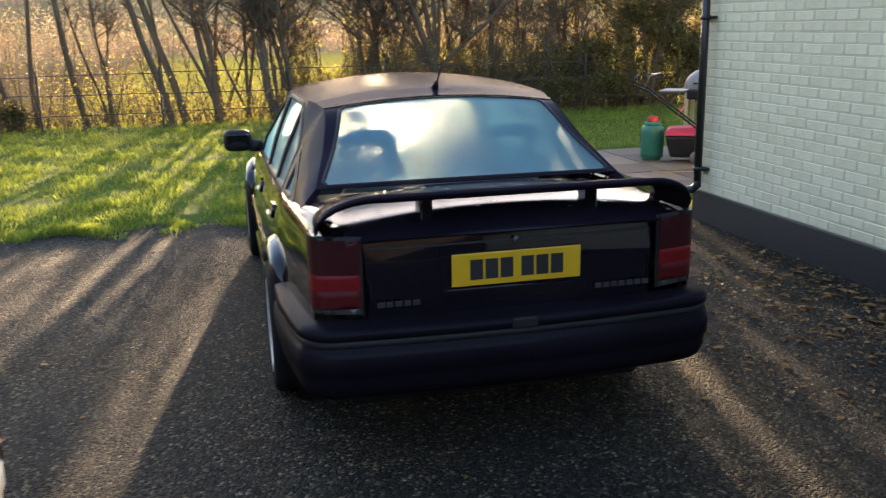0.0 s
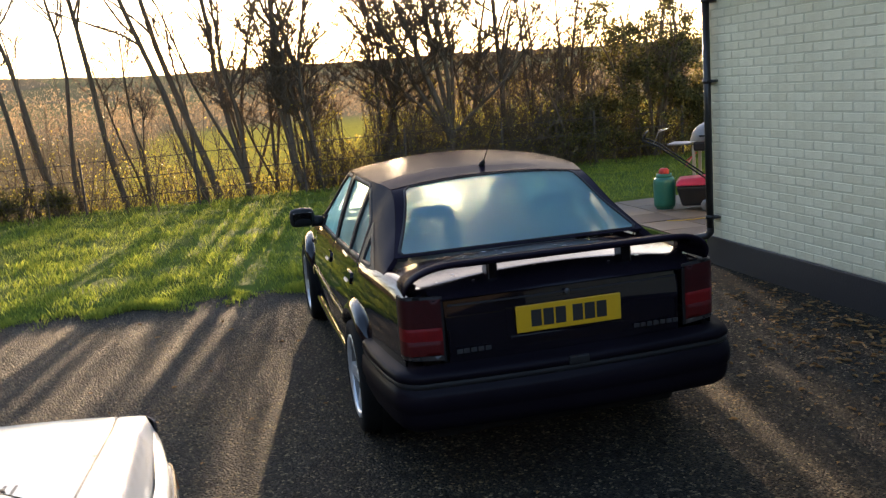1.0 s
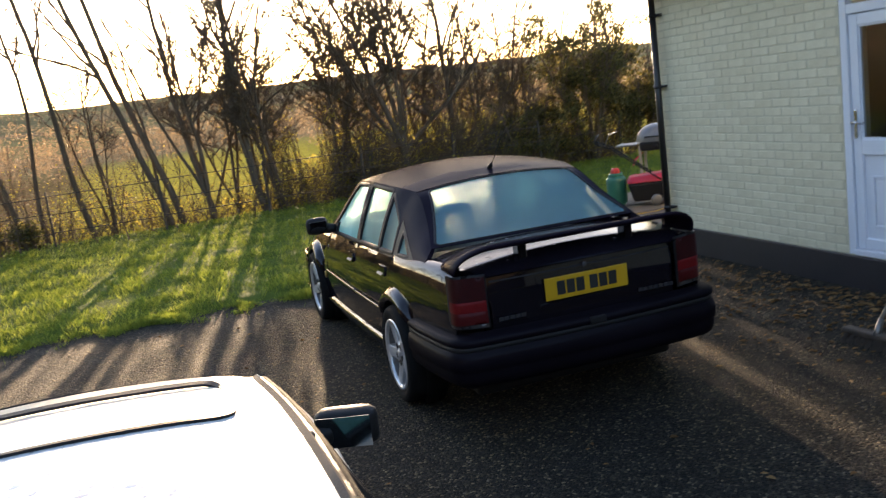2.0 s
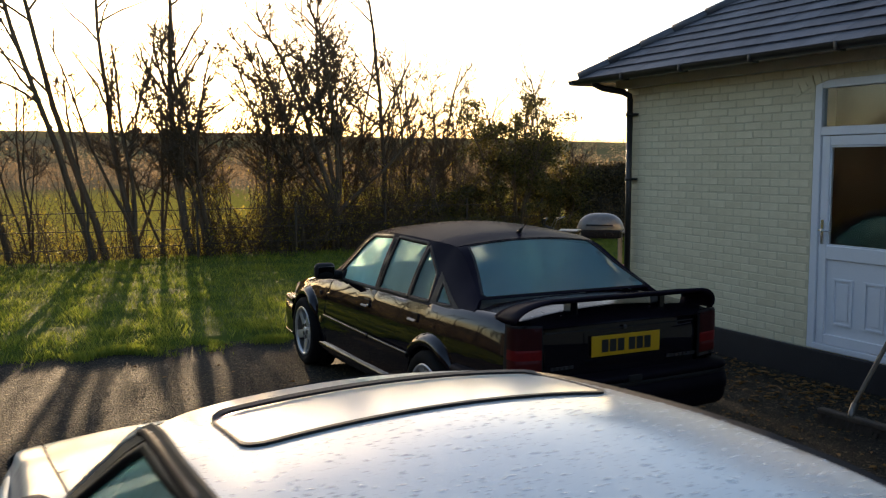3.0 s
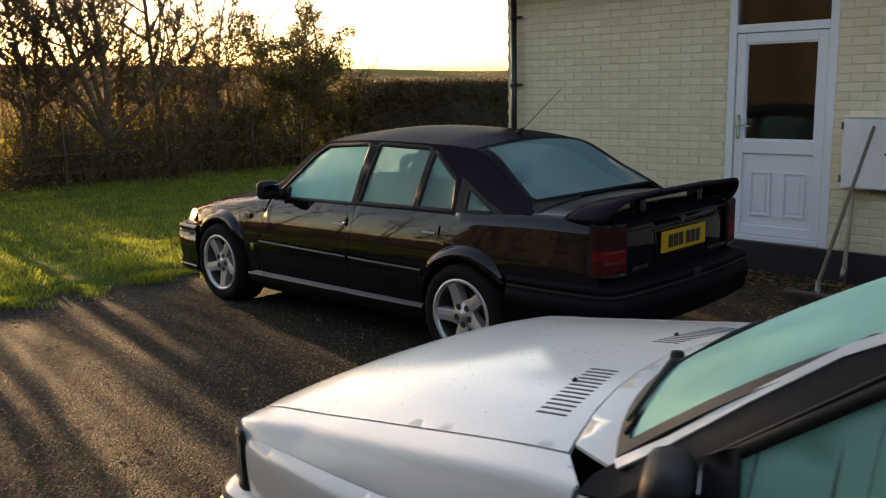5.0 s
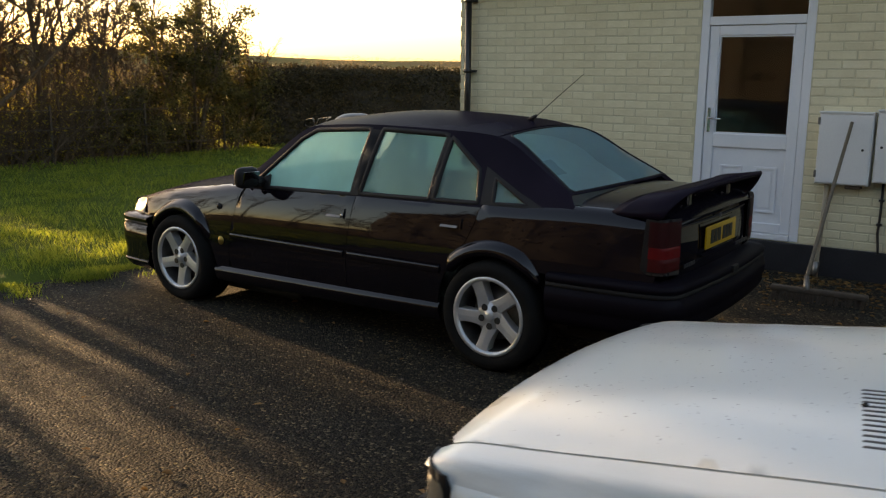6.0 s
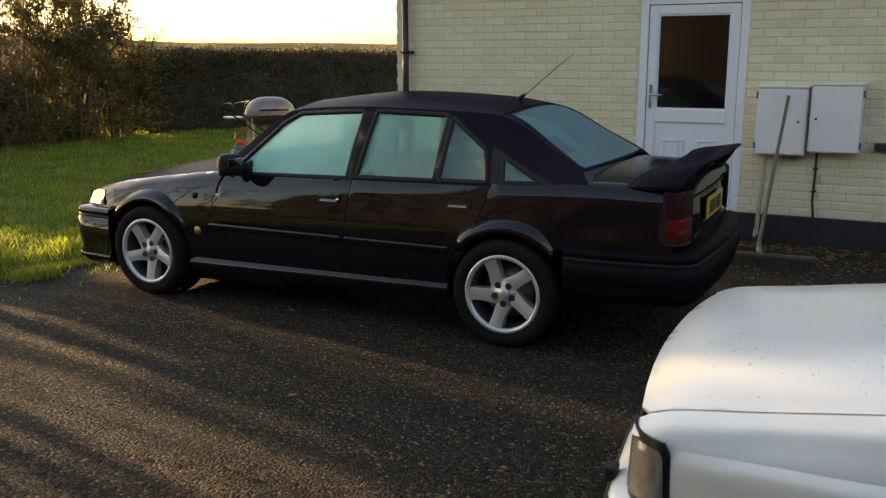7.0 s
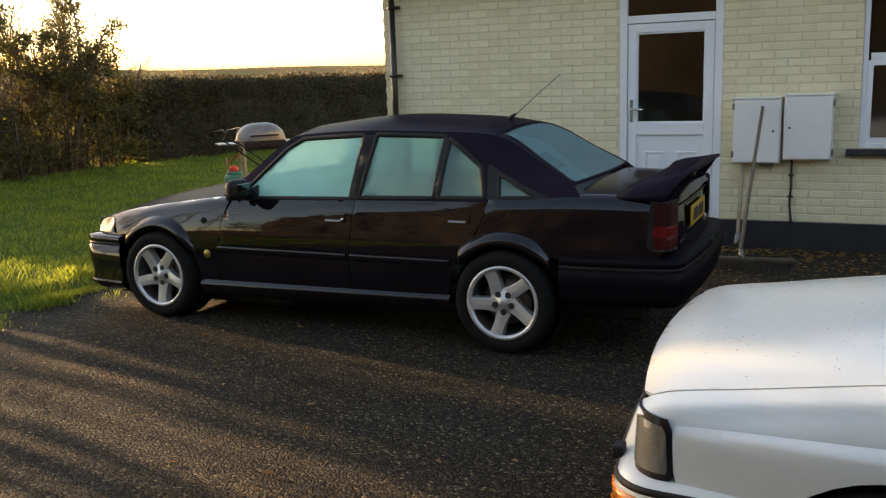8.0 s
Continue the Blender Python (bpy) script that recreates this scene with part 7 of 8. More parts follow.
        part("corner_surround", sheet([(0.0, 0.535), (1.04, 0.540), (1.10, 0.560), (1.03, 0.690), (0.93, 0.722), (0.0, 0.734)], lambda u, z: corner(u, z, 0.005), step=0.05, core=core), M_TRIM, hl, solid=0.008)
        part("corner_lens", sheet([(0.05, 0.558), (0.97, 0.561), (1.0, 0.572), (0.93, 0.682), (0.86, 0.702), (0.05, 0.712)], lambda u, z: corner(u, z, 0.009), step=0.08, core=core), M_LENS, hl, "clear corner lens")
        # box-shaped arches with a ledge along the top
        for yc in (FA, 0.0):
            if yc:
                ol = [(3.12, 0.705), (3.085, 0.56), (3.08, 0.54), (2.86, 0.53)] + arc(FA, R, AR - 0.004, 35, 190, 16) + [(2.165, 0.27), (1.99, 0.27), (1.985, 0.50), (1.975, 0.745), (2.5, 0.722)]
                swell = curve((1.97, 0.034), (2.3, 0.046), (2.6, 0.044), (2.9, 0.024), (3.12, 0.001))
            else:
                ol = [(0.565, 0.27), (0.585, 0.50), (0.59, 0.745), (0.0, 0.74), (-0.90, 0.735), (-0.93, 0.54), (-0.38, 0.52)] + arc(0.0, R, AR - 0.004, 142, -8, 16)
                swell = curve((-0.93, 0.004), (-0.6, 0.034), (0.0, 0.046), (0.57, 0.034))

            def flank(y, z):
                top = lerp(0.742, 0.705, min(max((y - 1.97) / 1.15, 0), 1)) if yc else 0.738
                q = min(max((top - z) / 0.010, 0), 1)
                return s.side(y, z, sx, swell(y) * q - 0.001 * (1 - q))
            part("arch_blister", sheet(ol, flank, step=0.015, core=core), M_WHITE, car, "boxy white wheel-arch flare")
            wheel(car, sx * 0.735, yc, sx, R, 0.20, 0.205, 8, 0.0, M_ALLOY, five_spoke=False)
        # mirror
        mb = bmesh.new()

        def shell(u, v):
            a, b = 2 * math.pi * u, math.pi * v
            q = abs(math.cos(a)) ** 6 + abs(math.sin(a)) ** 6
            rr = math.sin(b) ** 0.35 / q ** (1 / 6)
            return Vector((0.098 * rr * math.cos(a), 0.02 - 0.05 * math.cos(b), 0.060 * rr * math.sin(a)))
        grid(mb, shell, 28, 8, close_u=True)
        mir = part("door_mirror", mb, M_TRIM, car, "black rectangular door mirror")
        mir.matrix_basis = pose(sx * 0.812, 1.70, 0.962, 7 if sx < 0 else 0, 0, -24 * sx)
        part("mirror_glass", box(-0.083, 0.083, -0.0335, -0.031, -0.047, 0.047), M_MIRROR, mir, smooth=False)
        part("mirror_foot", sheet([(1.60, 0.885), (1.86, 0.885), (1.73, 0.985), (1.64, 1.03)], lambda y, z: s.cabin(y, z, sx, 0.008), step=0.04, core=core), M_TRIM, dd[0 if sx < 0 else 1], solid=0.03)
        part("mirror_arm", box(min(sx * 0.70, sx * 0.78), max(sx * 0.70, sx * 0.78), 1.68, 1.76, 0.925, 0.985), M_TRIM, dd[0 if sx < 0 else 1], bevel=0.02)
        part("side_repeater", sheet([(2.21, 0.62), (2.27, 0.62), (2.27, 0.645), (2.21, 0.645)], lambda y, q: s.side(y, q, sx, 0.045), step=0.02, core=core), M_AMBER, car, solid=0.01)
        part("sill", grid(bmesh.new(), lambda u, v: Vector((sx * (s.xside(lerp(0.34, 2.19, u), 0.3) + (0.0, 0.03, 0.035, 0.02, -0.05)[round(v * 4)]), lerp(0.34, 2.19, u), (0.33, 0.30, 0.25, 0.20, 0.19)[round(v * 4)])), 8, 4), M_WHITE, car)

    # bumpers
    def plan(front):
        sg = 1 if front else -1
        y0 = 3.00 if front else -0.60
        yc, rc, ye = (3.125, 0.13, 3.255) if front else (-0.88, 0.13, -1.01)
        pts = [(0.842, 2.84 if front else -0.40), (0.835, y0)]
        pts += [(0.695 + rc * math.cos(a), yc + sg * rc * math.sin(a)) for a in np.linspace(0.1, math.pi / 2, 7)]
        pts += [(x, ye + sg * 0.045 * (1 - (x / 0.66) ** 2)) for x in np.linspace(0.5, 0, 4)]
        pts += [(-x, y) for x, y in pts[-2::-1]]
        return pts[::-1] if front else pts
    for front in (True, False):
        pth = plan(front)
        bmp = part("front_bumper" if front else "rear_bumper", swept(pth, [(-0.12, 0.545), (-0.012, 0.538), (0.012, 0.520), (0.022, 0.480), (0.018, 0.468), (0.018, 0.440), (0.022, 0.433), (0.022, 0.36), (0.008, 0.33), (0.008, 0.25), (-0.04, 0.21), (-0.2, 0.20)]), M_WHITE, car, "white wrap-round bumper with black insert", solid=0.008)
        part("bumper_insert", swept(pth, [(0.0100, 0.523), (0.0165, 0.5215), (0.0215, 0.509), (0.0175, 0.503)]), M_TRIM, bmp)
        if front:
            for sx in (-1, 1):
                sub = [p for p in pth if p[0] * sx > 0.64 and p[1] > 3.08]
                part("corner_indicator", swept(sub, [(0.020, 0.490), (0.027, 0.487), (0.027, 0.432), (0.020, 0.428)]), M_AMBER, bmp, "amber corner indicator")
                part("indicator", box(sx * 0.60 - 0.10, sx * 0.60 + 0.10, 3.262, 3.290, 0.36, 0.425), M_AMBER, bmp, "amber indicator", smooth=False, bevel=0.008)
                part("corner_block", box(sx * 0.62 - 0.03, sx * 0.62 + 0.03, 3.262, 3.296, 0.515, 0.555), M_TRIM, bmp, smooth=False, bevel=0.006)
            fp = part("number_plate", box(-0.26, 0.26, 3.324, 3.334, 0.30, 0.411), M_METER, bmp, "white number plate with black bars", smooth=False, bevel=0.003)
            bars(fp, M_INK, (0.05,) * 7, 3.3365, 0.317, -0.21, 0.078)
    part("underbody", box(-0.62, 0.62, -0.92, 3.18, 0.16, 0.34), M_TRIM, car, smooth=False, bevel=0.03)
    part("engine_bay", box(-0.60, 0.60, 2.1, 3.14, 0.33, 0.66), M_TRIM, car, smooth=False, bevel=0.03)
    part("boot_inner", box(-0.60, 0.60, -0.9, -0.35, 0.33, 0.86), M_TRIM, car, smooth=False, bevel=0.03)
    for sx in (-1, 1):
        part("sill_inner", box(sx * 0.75 - 0.02, sx * 0.75 + 0.02, 0.38, 2.0, 0.22, 0.86), M_TRIM, car, smooth=False)
        part("tail_pipe", tube(bmesh.new(), [(-0.45 + 0.04 * sx, -0.7, 0.25), (-0.45 + 0.04 * sx, -1.03, 0.25)], 0.025, 10, cap=False), M_CHROME, car)
    seat(car, -0.34, 0.68, 0.28, M_DASH, ring=False)
    seat(car, 0.34, 0.68, 0.28, M_DASH, ring=False)
    seat(car, 0.0, -0.10, 0.30, M_DASH, ring=False, bench=True)
    part("dashboard", box(-0.66, 0.66, 1.45, 1.90, 0.58, 0.88), M_DASH, car, bevel=0.05)
    part("parcel_shelf", box(-0.58, 0.58, -0.62, -0.30, 0.88, 0.91), M_DASH, car, smooth=False)
    # dew
    db = ([], [])
    rr = random.Random(9)

    def drop(p, d, flat_z=0.2):
        i = len(db[0])
        st = rr.uniform(0.8, 1.7)
        for k in range(6):
            a = math.pi * k / 3
            db[0].append((p.x + d * math.cos(a) * st, p.y + d * math.sin(a) / st, p.z + 0.0004))
        for k in range(6):
            a = math.pi * k / 3
            db[0].append((p.x + d * 0.6 * math.cos(a) * st, p.y + d * 0.6 * math.sin(a) / st, p.z + d * flat_z * 0.75))
        db[0].append((p.x, p.y, p.z + d * flat_z))
        for k in range(6):
            j = (k + 1) % 6
            db[1].append((i + k, i + j, i + 6 + j, i + 6 + k))
            db[1].append((i + 6 + k, i + 6 + j, i + 12))
    for k in range(3400):
        x, y = rr.uniform(-0.55, 0.55), rr.uniform(0.0, 1.33)
        drop(Vector((x, y, roof_z(x, y) + (0.002 if inside((x, y), HATCH) else 0))), 0.0018 + 0.0042 * rr.random() ** 3)
    for k in range(240):
        x, y = rr.uniform(-0.5, 0.5), rr.uniform(0.05, 0.8)
        drop(Vector((x, y, roof_z(x, y))), rr.uniform(0.005, 0.009), 0.12)
    for k in range(450):
        x, y = rr.uniform(-0.62, 0.62), rr.uniform(2.3, 3.15)
        drop(hood(x, y), 0.0015 + 0.0030 * rr.random() ** 3)
    tagged(part("dew", db, M_DROP, car, "dew drops beaded on the paint"), kind="stuff")
    return car


white_coupe(pose(-1.541, 0.322, 0, 0, 0, 1.5) @ Matrix.Diagonal((1, 1, 1.016, 1)))

# ---- things by the house wall ----
def meter_box(y0, y1, z0, z1, label, keyhole):
    o = thing("meter_box", pose(0, 0, 0), label, "meter box", group="meter boxes on the wall")
    part("body", box(3.885, 4.0, y0, y1, z0, z1), M_METER, o, smooth=False, bevel=0.008)
    lid = part("door", box(3.872, 3.884, y0 + 0.012, y1 - 0.012, z0 + 0.012, z1 - 0.018), M_METER, o, smooth=False, bevel=0.004)
    part("lock", lathe(bmesh.new(), [(0, 0.004), (0.010, 0.004), (0.011, 0)], 12, pose(3.872, keyhole, (z0 + z1) / 2 + 0.0, 0, -90, 0)), M_INK, lid)
    part("hood", box(3.868, 4.0, y0 - 0.004, y1 + 0.004, z1 - 0.004, z1 + 0.010), M_METER, o, smooth=False, bevel=0.003)
    return o


meter_box(3.60, 4.02, 0.815, 1.41, "white plastic meter box with a cable duct below", 3.665)
meter_box(3.16, 3.575, 0.85, 1.435, "white plastic meter box mounted slightly higher", 3.525)
part("duct", tube(bmesh.new(), [(3.95, 3.93, 0.82), (3.95, 3.94, 0.45), (3.93, 3.95, 0.20), (3.93, 3.95, 0.0)], 0.02, 10), M_WOODPOLE, bpy.data.objects["meter_box"], "cream cable duct")
part("cable", tube(bmesh.new(), [(3.985, 3.50, 0.85), (3.985, 3.50, 0.60), (3.98, 3.505, 0.42), (3.97, 3.49, 0.30), (3.96, 3.485, 0.25)], 0.011, 8), M_PIPE, bpy.data.objects["meter_box.001"], "black cable down the wall")
part("gas_stub", box(3.90, 4.0, 3.66, 3.78, 0.785, 0.813), M_BROOM, bpy.data.objects["meter_box"], smooth=False, bevel=0.006)

for cz in (0.70, 0.50):
    part("cable_clip", box(3.968, 4.0, 3.478, 3.522, cz - 0.010, cz + 0.010), M_PIPE, bpy.data.objects["meter_box.001"], smooth=False, bevel=0.003)
for hz in (0.92, 1.36):
    part("hinge", box(3.866, 3.90, 3.150, 3.166, hz - 0.030, hz + 0.030), M_STEEL, bpy.data.objects["meter_box.001"], smooth=False, bevel=0.003)
    part("hinge", box(3.866, 3.90, 4.012, 4.028, hz - 0.05, hz + 0.01), M_STEEL, bpy.data.objects["meter_box"], smooth=False, bevel=0.003)
part("duct_shoe", tube(bmesh.new(), [(3.93, 3.95, 0.14), (3.925, 3.955, 0.06), (3.91, 3.965, 0.015)], [0.028, 0.028, 0.024], 10), M_STEEL, bpy.data.objects["meter_box"], "grey metal duct end")

broom = thing("broom", pose(0, 0, 0), "wide yard broom leaning against the meter box", "broom")
part("handle", tube(bmesh.new(), [(2.965, 3.80, 0.085), (3.02, 3.822, 0.168), (3.43, 3.79, 0.755), (3.840, 3.757, 1.337)], [0.0165, 0.0165, 0.0155, 0.014], 10), M_HANDLE, broom, "long weathered wooden handle")
HEAD = pose(2.985, 3.72, 0, 0, 0, 93)
part("head", box(-0.35, 0.35, -0.04, 0.035, 0.062, 0.105, HEAD), M_BROOM, broom, smooth=False, bevel=0.012)
bb = bmesh.new()
rb_ = random.Random(3)
for k in range(400):
    u, v = rb_.uniform(-0.34, 0.34), rb_.uniform(-0.03, 0.03)
    p = HEAD @ Vector((u, v, 0.075))
    q = HEAD @ Vector((u + rb_.gauss(0, 0.008), v + 0.045 + rb_.gauss(0, 0.016), 0.004))
    tube(bb, [p, q], [0.003, 0.002], 3, cap=False)
part("socket", tube(bmesh.new(), [(2.962, 3.80, 0.085), (2.99, 3.81, 0.125), (3.03, 3.823, 0.185)], [0.026, 0.023, 0.019], 10), M_STEEL, broom, "worn metal socket")
part("bristles", bb, M_BROOM, broom)

# ---- patio corner ----
gas = thing("gas_bottle", pose(5.17, 10.84, 0.036) @ Matrix.Diagonal((0.9, 0.9, 0.84, 1)), "green gas bottle with a red cap on the patio", "gas bottle")
part("bottle", lathe(bmesh.new(), [(0.0, 0.02), (0.12, 0.02), (0.155, 0.045), (0.158, 0.10), (0.158, 0.42), (0.152, 0.465), (0.128, 0.50), (0.06, 0.515), (0.0, 0.52)], 28), M_GASGREEN, gas)
part("foot_ring", lathe(bmesh.new(), [(0.118, 0.0), (0.128, 0.0), (0.128, 0.035), (0.118, 0.035), (0.118, 0.0)], 24), M_GASGREEN, gas)
part("collar", lathe(bmesh.new(), [(0.112, 0.49), (0.120, 0.49), (0.108, 0.56), (0.100, 0.56), (0.112, 0.49)], 20), M_GASGREEN, gas)
part("cap", lathe(bmesh.new(), [(0.0, 0.645), (0.05, 0.64), (0.074, 0.61), (0.078, 0.52), (0.06, 0.512)], 18), M_CAP, gas, "red plastic regulator cap")

bbq = thing("barbecue", pose(6.10, 11.02, 0.036, 0, 0, -42), "gas barbecue on wooden trolley with a silver domed lid", "barbecue")
lb = bmesh.new()


def dome(u, v):
    a, b = math.pi * u, v
    x = lerp(-0.38, 0.36, v)
    k = (1 - abs(2 * v - 1) ** 3) ** 0.6 if 0 < v < 1 else 0
    return Vector((x, -0.235 * math.cos(a) * max(k, 0.05), 0.83 + 0.25 * math.sin(a) ** 0.8 * max(k, 0.02)))


grid(lb, dome, 16, 18)
lid_ = part("lid", lb, M_LID, bbq, "dull silver domed lid", solid=0.006)
part("lid_handle", tube(bmesh.new(), [(-0.2, -0.24, 0.90), (-0.2, -0.29, 0.91), (0.2, -0.29, 0.91), (0.2, -0.24, 0.90)], 0.011, 8), M_TRIM, lid_)
part("firebox", box(-0.30, 0.33, -0.23, 0.23, 0.70, 0.83), M_TRIM, bbq, smooth=False, bevel=0.03)
for sx in (-1, 1):
    part("side_shelf", box(sx * 0.50 - 0.16, sx * 0.50 + 0.16, -0.20, 0.20, 0.785, 0.81), M_LID if sx < 0 else M_WOODPOLE, bbq, smooth=False, bevel=0.01)
    for sy in (-1, 1):
        part("leg", box(sx * 0.30 - 0.02, sx * 0.30 + 0.02, sy * 0.19 - 0.02, sy * 0.19 + 0.02, 0.0, 0.78), M_WOODPOLE, bbq, smooth=False, bevel=0.005)
part("lower_shelf", box(-0.34, 0.34, -0.2, 0.2, 0.18, 0.205), M_WOODPOLE, bbq, smooth=False, bevel=0.004)
for k in range(3):
    part("knob", lathe(bmesh.new(), [(0, 0.03), (0.02, 0.028), (0.024, 0)], 12, pose(-0.05 + 0.12 * k, -0.232, 0.76, 90)), M_TRIM, bbq)
part("gas_hose", tube(bmesh.new(), [(-0.30, 0.0, 0.66), (-0.45, 0.05, 0.55), (-0.50, 0.2, 0.45), (-0.46, 0.45, 0.56)], 0.009, 8), M_CAP, bbq)

mow = thing("lawn_mower", pose(5.42, 10.52, 0.036, 0, 0, -29), "red lawn mower with a black grass box on the patio", "lawn mower")
gb = bmesh.new()
flat_box(gb, -0.22, 0.30, -0.21, 0.21, 0.07, 0.33)
for v in gb.verts:
    if v.co.z < 0.2:
        v.co.x = lerp(v.co.x, 0.10, 0.22)
        v.co.y *= 0.88
part("grass_box", gb, M_TRIM, mow, "black fabric grass box", smooth=False, bevel=0.03)
gl_ = bmesh.new()
flat_box(gl_, -0.235, 0.36, -0.22, 0.22, 0.332, 0.43)
for v in gl_.verts:
    if v.co.z > 0.4:
        v.co.y *= 0.72
        v.co.x = v.co.x * 0.86 + 0.03
        v.co.z += 0.05 * v.co.x
part("grass_box_lid", gl_, M_MOWER, mow, "red plastic lid", smooth=False, bevel=0.025)
dk = bmesh.new()
flat_box(dk, 0.30, 0.84, -0.23, 0.23, 0.06, 0.22)
flat_box(dk, 0.40, 0.74, -0.14, 0.14, 0.20, 0.34)
part("deck", dk, M_MOWER, mow, smooth=False, bevel=0.03)
for wx in (0.16, 0.76):
    for sy in (-1, 1):
        part("wheel", lathe(bmesh.new(), [(0, 0.022), (0.055, 0.022), (0.078, 0.014), (0.08, -0.014), (0, -0.022)], 18, pose(wx, sy * 0.245, 0.08, 90)), M_LID, mow)
for sy in (-1, 1):
    part("handle_tube", tube(bmesh.new(), [(0.42, sy * 0.2, 0.22), (0.05, sy * 0.21, 0.50), (-0.42, sy * 0.22, 0.86), (-0.62, sy * 0.22, 0.95)], 0.011, 8), M_TRIM, mow)
part("handle_bar", tube(bmesh.new(), [(-0.62, -0.22, 0.95), (-0.60, -0.20, 1.02), (-0.56, 0.0, 1.05), (-0.60, 0.20, 1.02), (-0.62, 0.22, 0.95)], 0.012, 8), M_TRIM, mow)
part("dead_man_bar", tube(bmesh.new(), [(-0.48, -0.2, 0.90), (-0.42, -0.17, 1.04), (-0.30, 0.0, 1.07), (-0.42, 0.17, 1.04), (-0.48, 0.2, 0.90)], 0.007, 8), M_STEEL, mow)

cord = tagged(ob_from("power_cord", tube(bmesh.new(), [(4.70, 9.90, 0.043), (4.86, 9.81, 0.043), (5.0, 9.79, 0.043), (5.14, 9.78, 0.043), (5.34, 9.88, 0.043), (5.52, 10.10, 0.043), (5.66, 10.25, 0.06)], 0.0055, 6), M_CORD), "yellow power cord lying on the patio slabs", "cord")

# ---- patio slabs ----
patio = tagged(ob_from("patio", box(4.3, 8.4, 8.6, 11.9, -0.06, 0.02), M_LAWN, smooth=False), "small paved patio at the house end", "patio", kind="structure")
slab_me = None
rs = random.Random(8)
for i in range(7):
    for j in range(5):
        x, y = 4.35 + 0.58 * i, 8.72 + 0.63 * j
        if slab_me is None:
            o = part("slab", box(-0.285, 0.285, -0.305, 0.305, -0.02, 0.0), M_SLAB, patio, smooth=False)
            slab_me = o.data
        else:
            o = new("slab", slab_me)
            o.parent = patio
        o.matrix_basis = pose(x + 0.28, y + 0.3, 0.036 + rs.uniform(-0.003, 0.003), rs.uniform(-0.4, 0.4), rs.uniform(-0.4, 0.4), rs.uniform(-0.8, 0.8))

# ---- litter on the drive ----
def scatter_stones(n):
    verts, faces = [], []
    r0 = random.Random(17)
    for k in range(n):
        x, y = r0.uniform(-7, 4), r0.uniform(1.5, 9.0)
        if k % 8 == 0:
            x, y = r0.uniform(2.3, 3.95), r0.uniform(0, 8.8)
        elif k % 2:
            x, y = r0.uniform(-5.5, 0.3), r0.uniform(1.6, 7.5)
        d = 0.003 + 0.006 * r0.random() ** 4
        i = len(verts)
        for zz, q in ((0.0, 1.0), (0.6, 0.8)):
            for j in range(5):
                a = 2 * math.pi * j / 5 + zz
                rr = d * q * r0.uniform(0.7, 1.2)
                verts.append((x + rr * math.cos(a), y + rr * math.sin(a), zz * d + 0.003))
        verts.append((x, y, d * 0.9 + 0.003))
        for j in range(5):
            faces.append((i + j, i + (j + 1) % 5, i + 5 + (j + 1) % 5, i + 5 + j))
            faces.append((i + 5 + j, i + 5 + (j + 1) % 5, i + 10))
    return verts, faces


tagged(ob_from("loose_stones", scatter_stones(13000), M_STONE, smooth=False), "loose grit and small stones on the asphalt", "stones", kind="stuff")


def scatter_leaves(n):
    verts, faces = [], []
    r0 = random.Random(19)
    for k in range(n):
        if k % 4 == 0:
            x, y = 3.9 - abs(r0.gauss(0, 0.30)), r0.gauss(4.2, 1.0)
        elif r0.random() < 0.6:
            x, y = r0.uniform(2.4, 3.9), r0.uniform(1.5, 8.4)
        else:
            x, y = r0.uniform(-5, 2.5), r0.uniform(2.5, 9.2)
            if k % 3:
                x, y = r0.uniform(3.0, 3.95), r0.uniform(2.4, 6.5)
        a, s = r0.uniform(0, 6.28), r0.uniform(0.012, 0.032) * (1.35 if k % 4 == 0 else 1.0)
        up = r0.uniform(0.003, 0.016)
        i = len(verts)
        ca, sa = math.cos(a), math.sin(a)
        for u, v, h in ((-1, 0, 0.2), (-0.3, 0.5, 1.0), (0.5, 0.4, 0.8), (1, 0, 0.1), (0.4, -0.45, 0.9), (-0.4, -0.5, 0.7), (0, 0, 0.0)):
            verts.append((x + s * (u * ca - v * sa), y + s * (u * sa + v * ca), 0.005 + up * h))
        for j in range(6):
            faces.append((i + j, i + (j + 1) % 6, i + 6))
    return verts, faces


tagged(ob_from("fallen_leaves", scatter_leaves(1300), M_FALLEN, smooth=False), "dead brown leaves scattered on the drive", "leaves", kind="stuff")

# ---- bricks of the house wall ----
BL, BH, BJ = 0.215, 0.065, 0.010


def brick_cells():
    cells = []
    rows = int((EAVE_Z - 0.06 - 0.265) / (BH + BJ))
    for r in range(rows):
        z = 0.268 + r * (BH + BJ)
        y = CORNER_Y - (0.0 if r % 2 == 0 else 0.1125)
        if r % 2:
            cells.append((CORNER_Y - 0.1025, CORNER_Y, z))
            y -= 0.0
        while y > HOUSE_END:
            y0, y1 = y - BL, y
            for d0, d1, e0, e1 in (OPEN_DOOR, OPEN_WIN):
                if z + BH > e0 and z < e1:
                    if y0 < d1 < y1 and y0 > d0 - BL:
                        y0 = d1
                    if y0 < d0 < y1:
                        y1 = d0
            ok = y1 - y0 > 0.03
            for d0, d1, e0, e1 in (OPEN_DOOR, OPEN_WIN):
                if z + BH > e0 and z < e1 and y0 >= d0 - 1e-6 and y1 <= d1 + 1e-6:
                    ok = False
            if ok and abs(y - CORNER_Y) > 0.001 - (r % 2 == 0):
                cells.append((y0, y1, z))
            y -= BL + BJ
    return cells


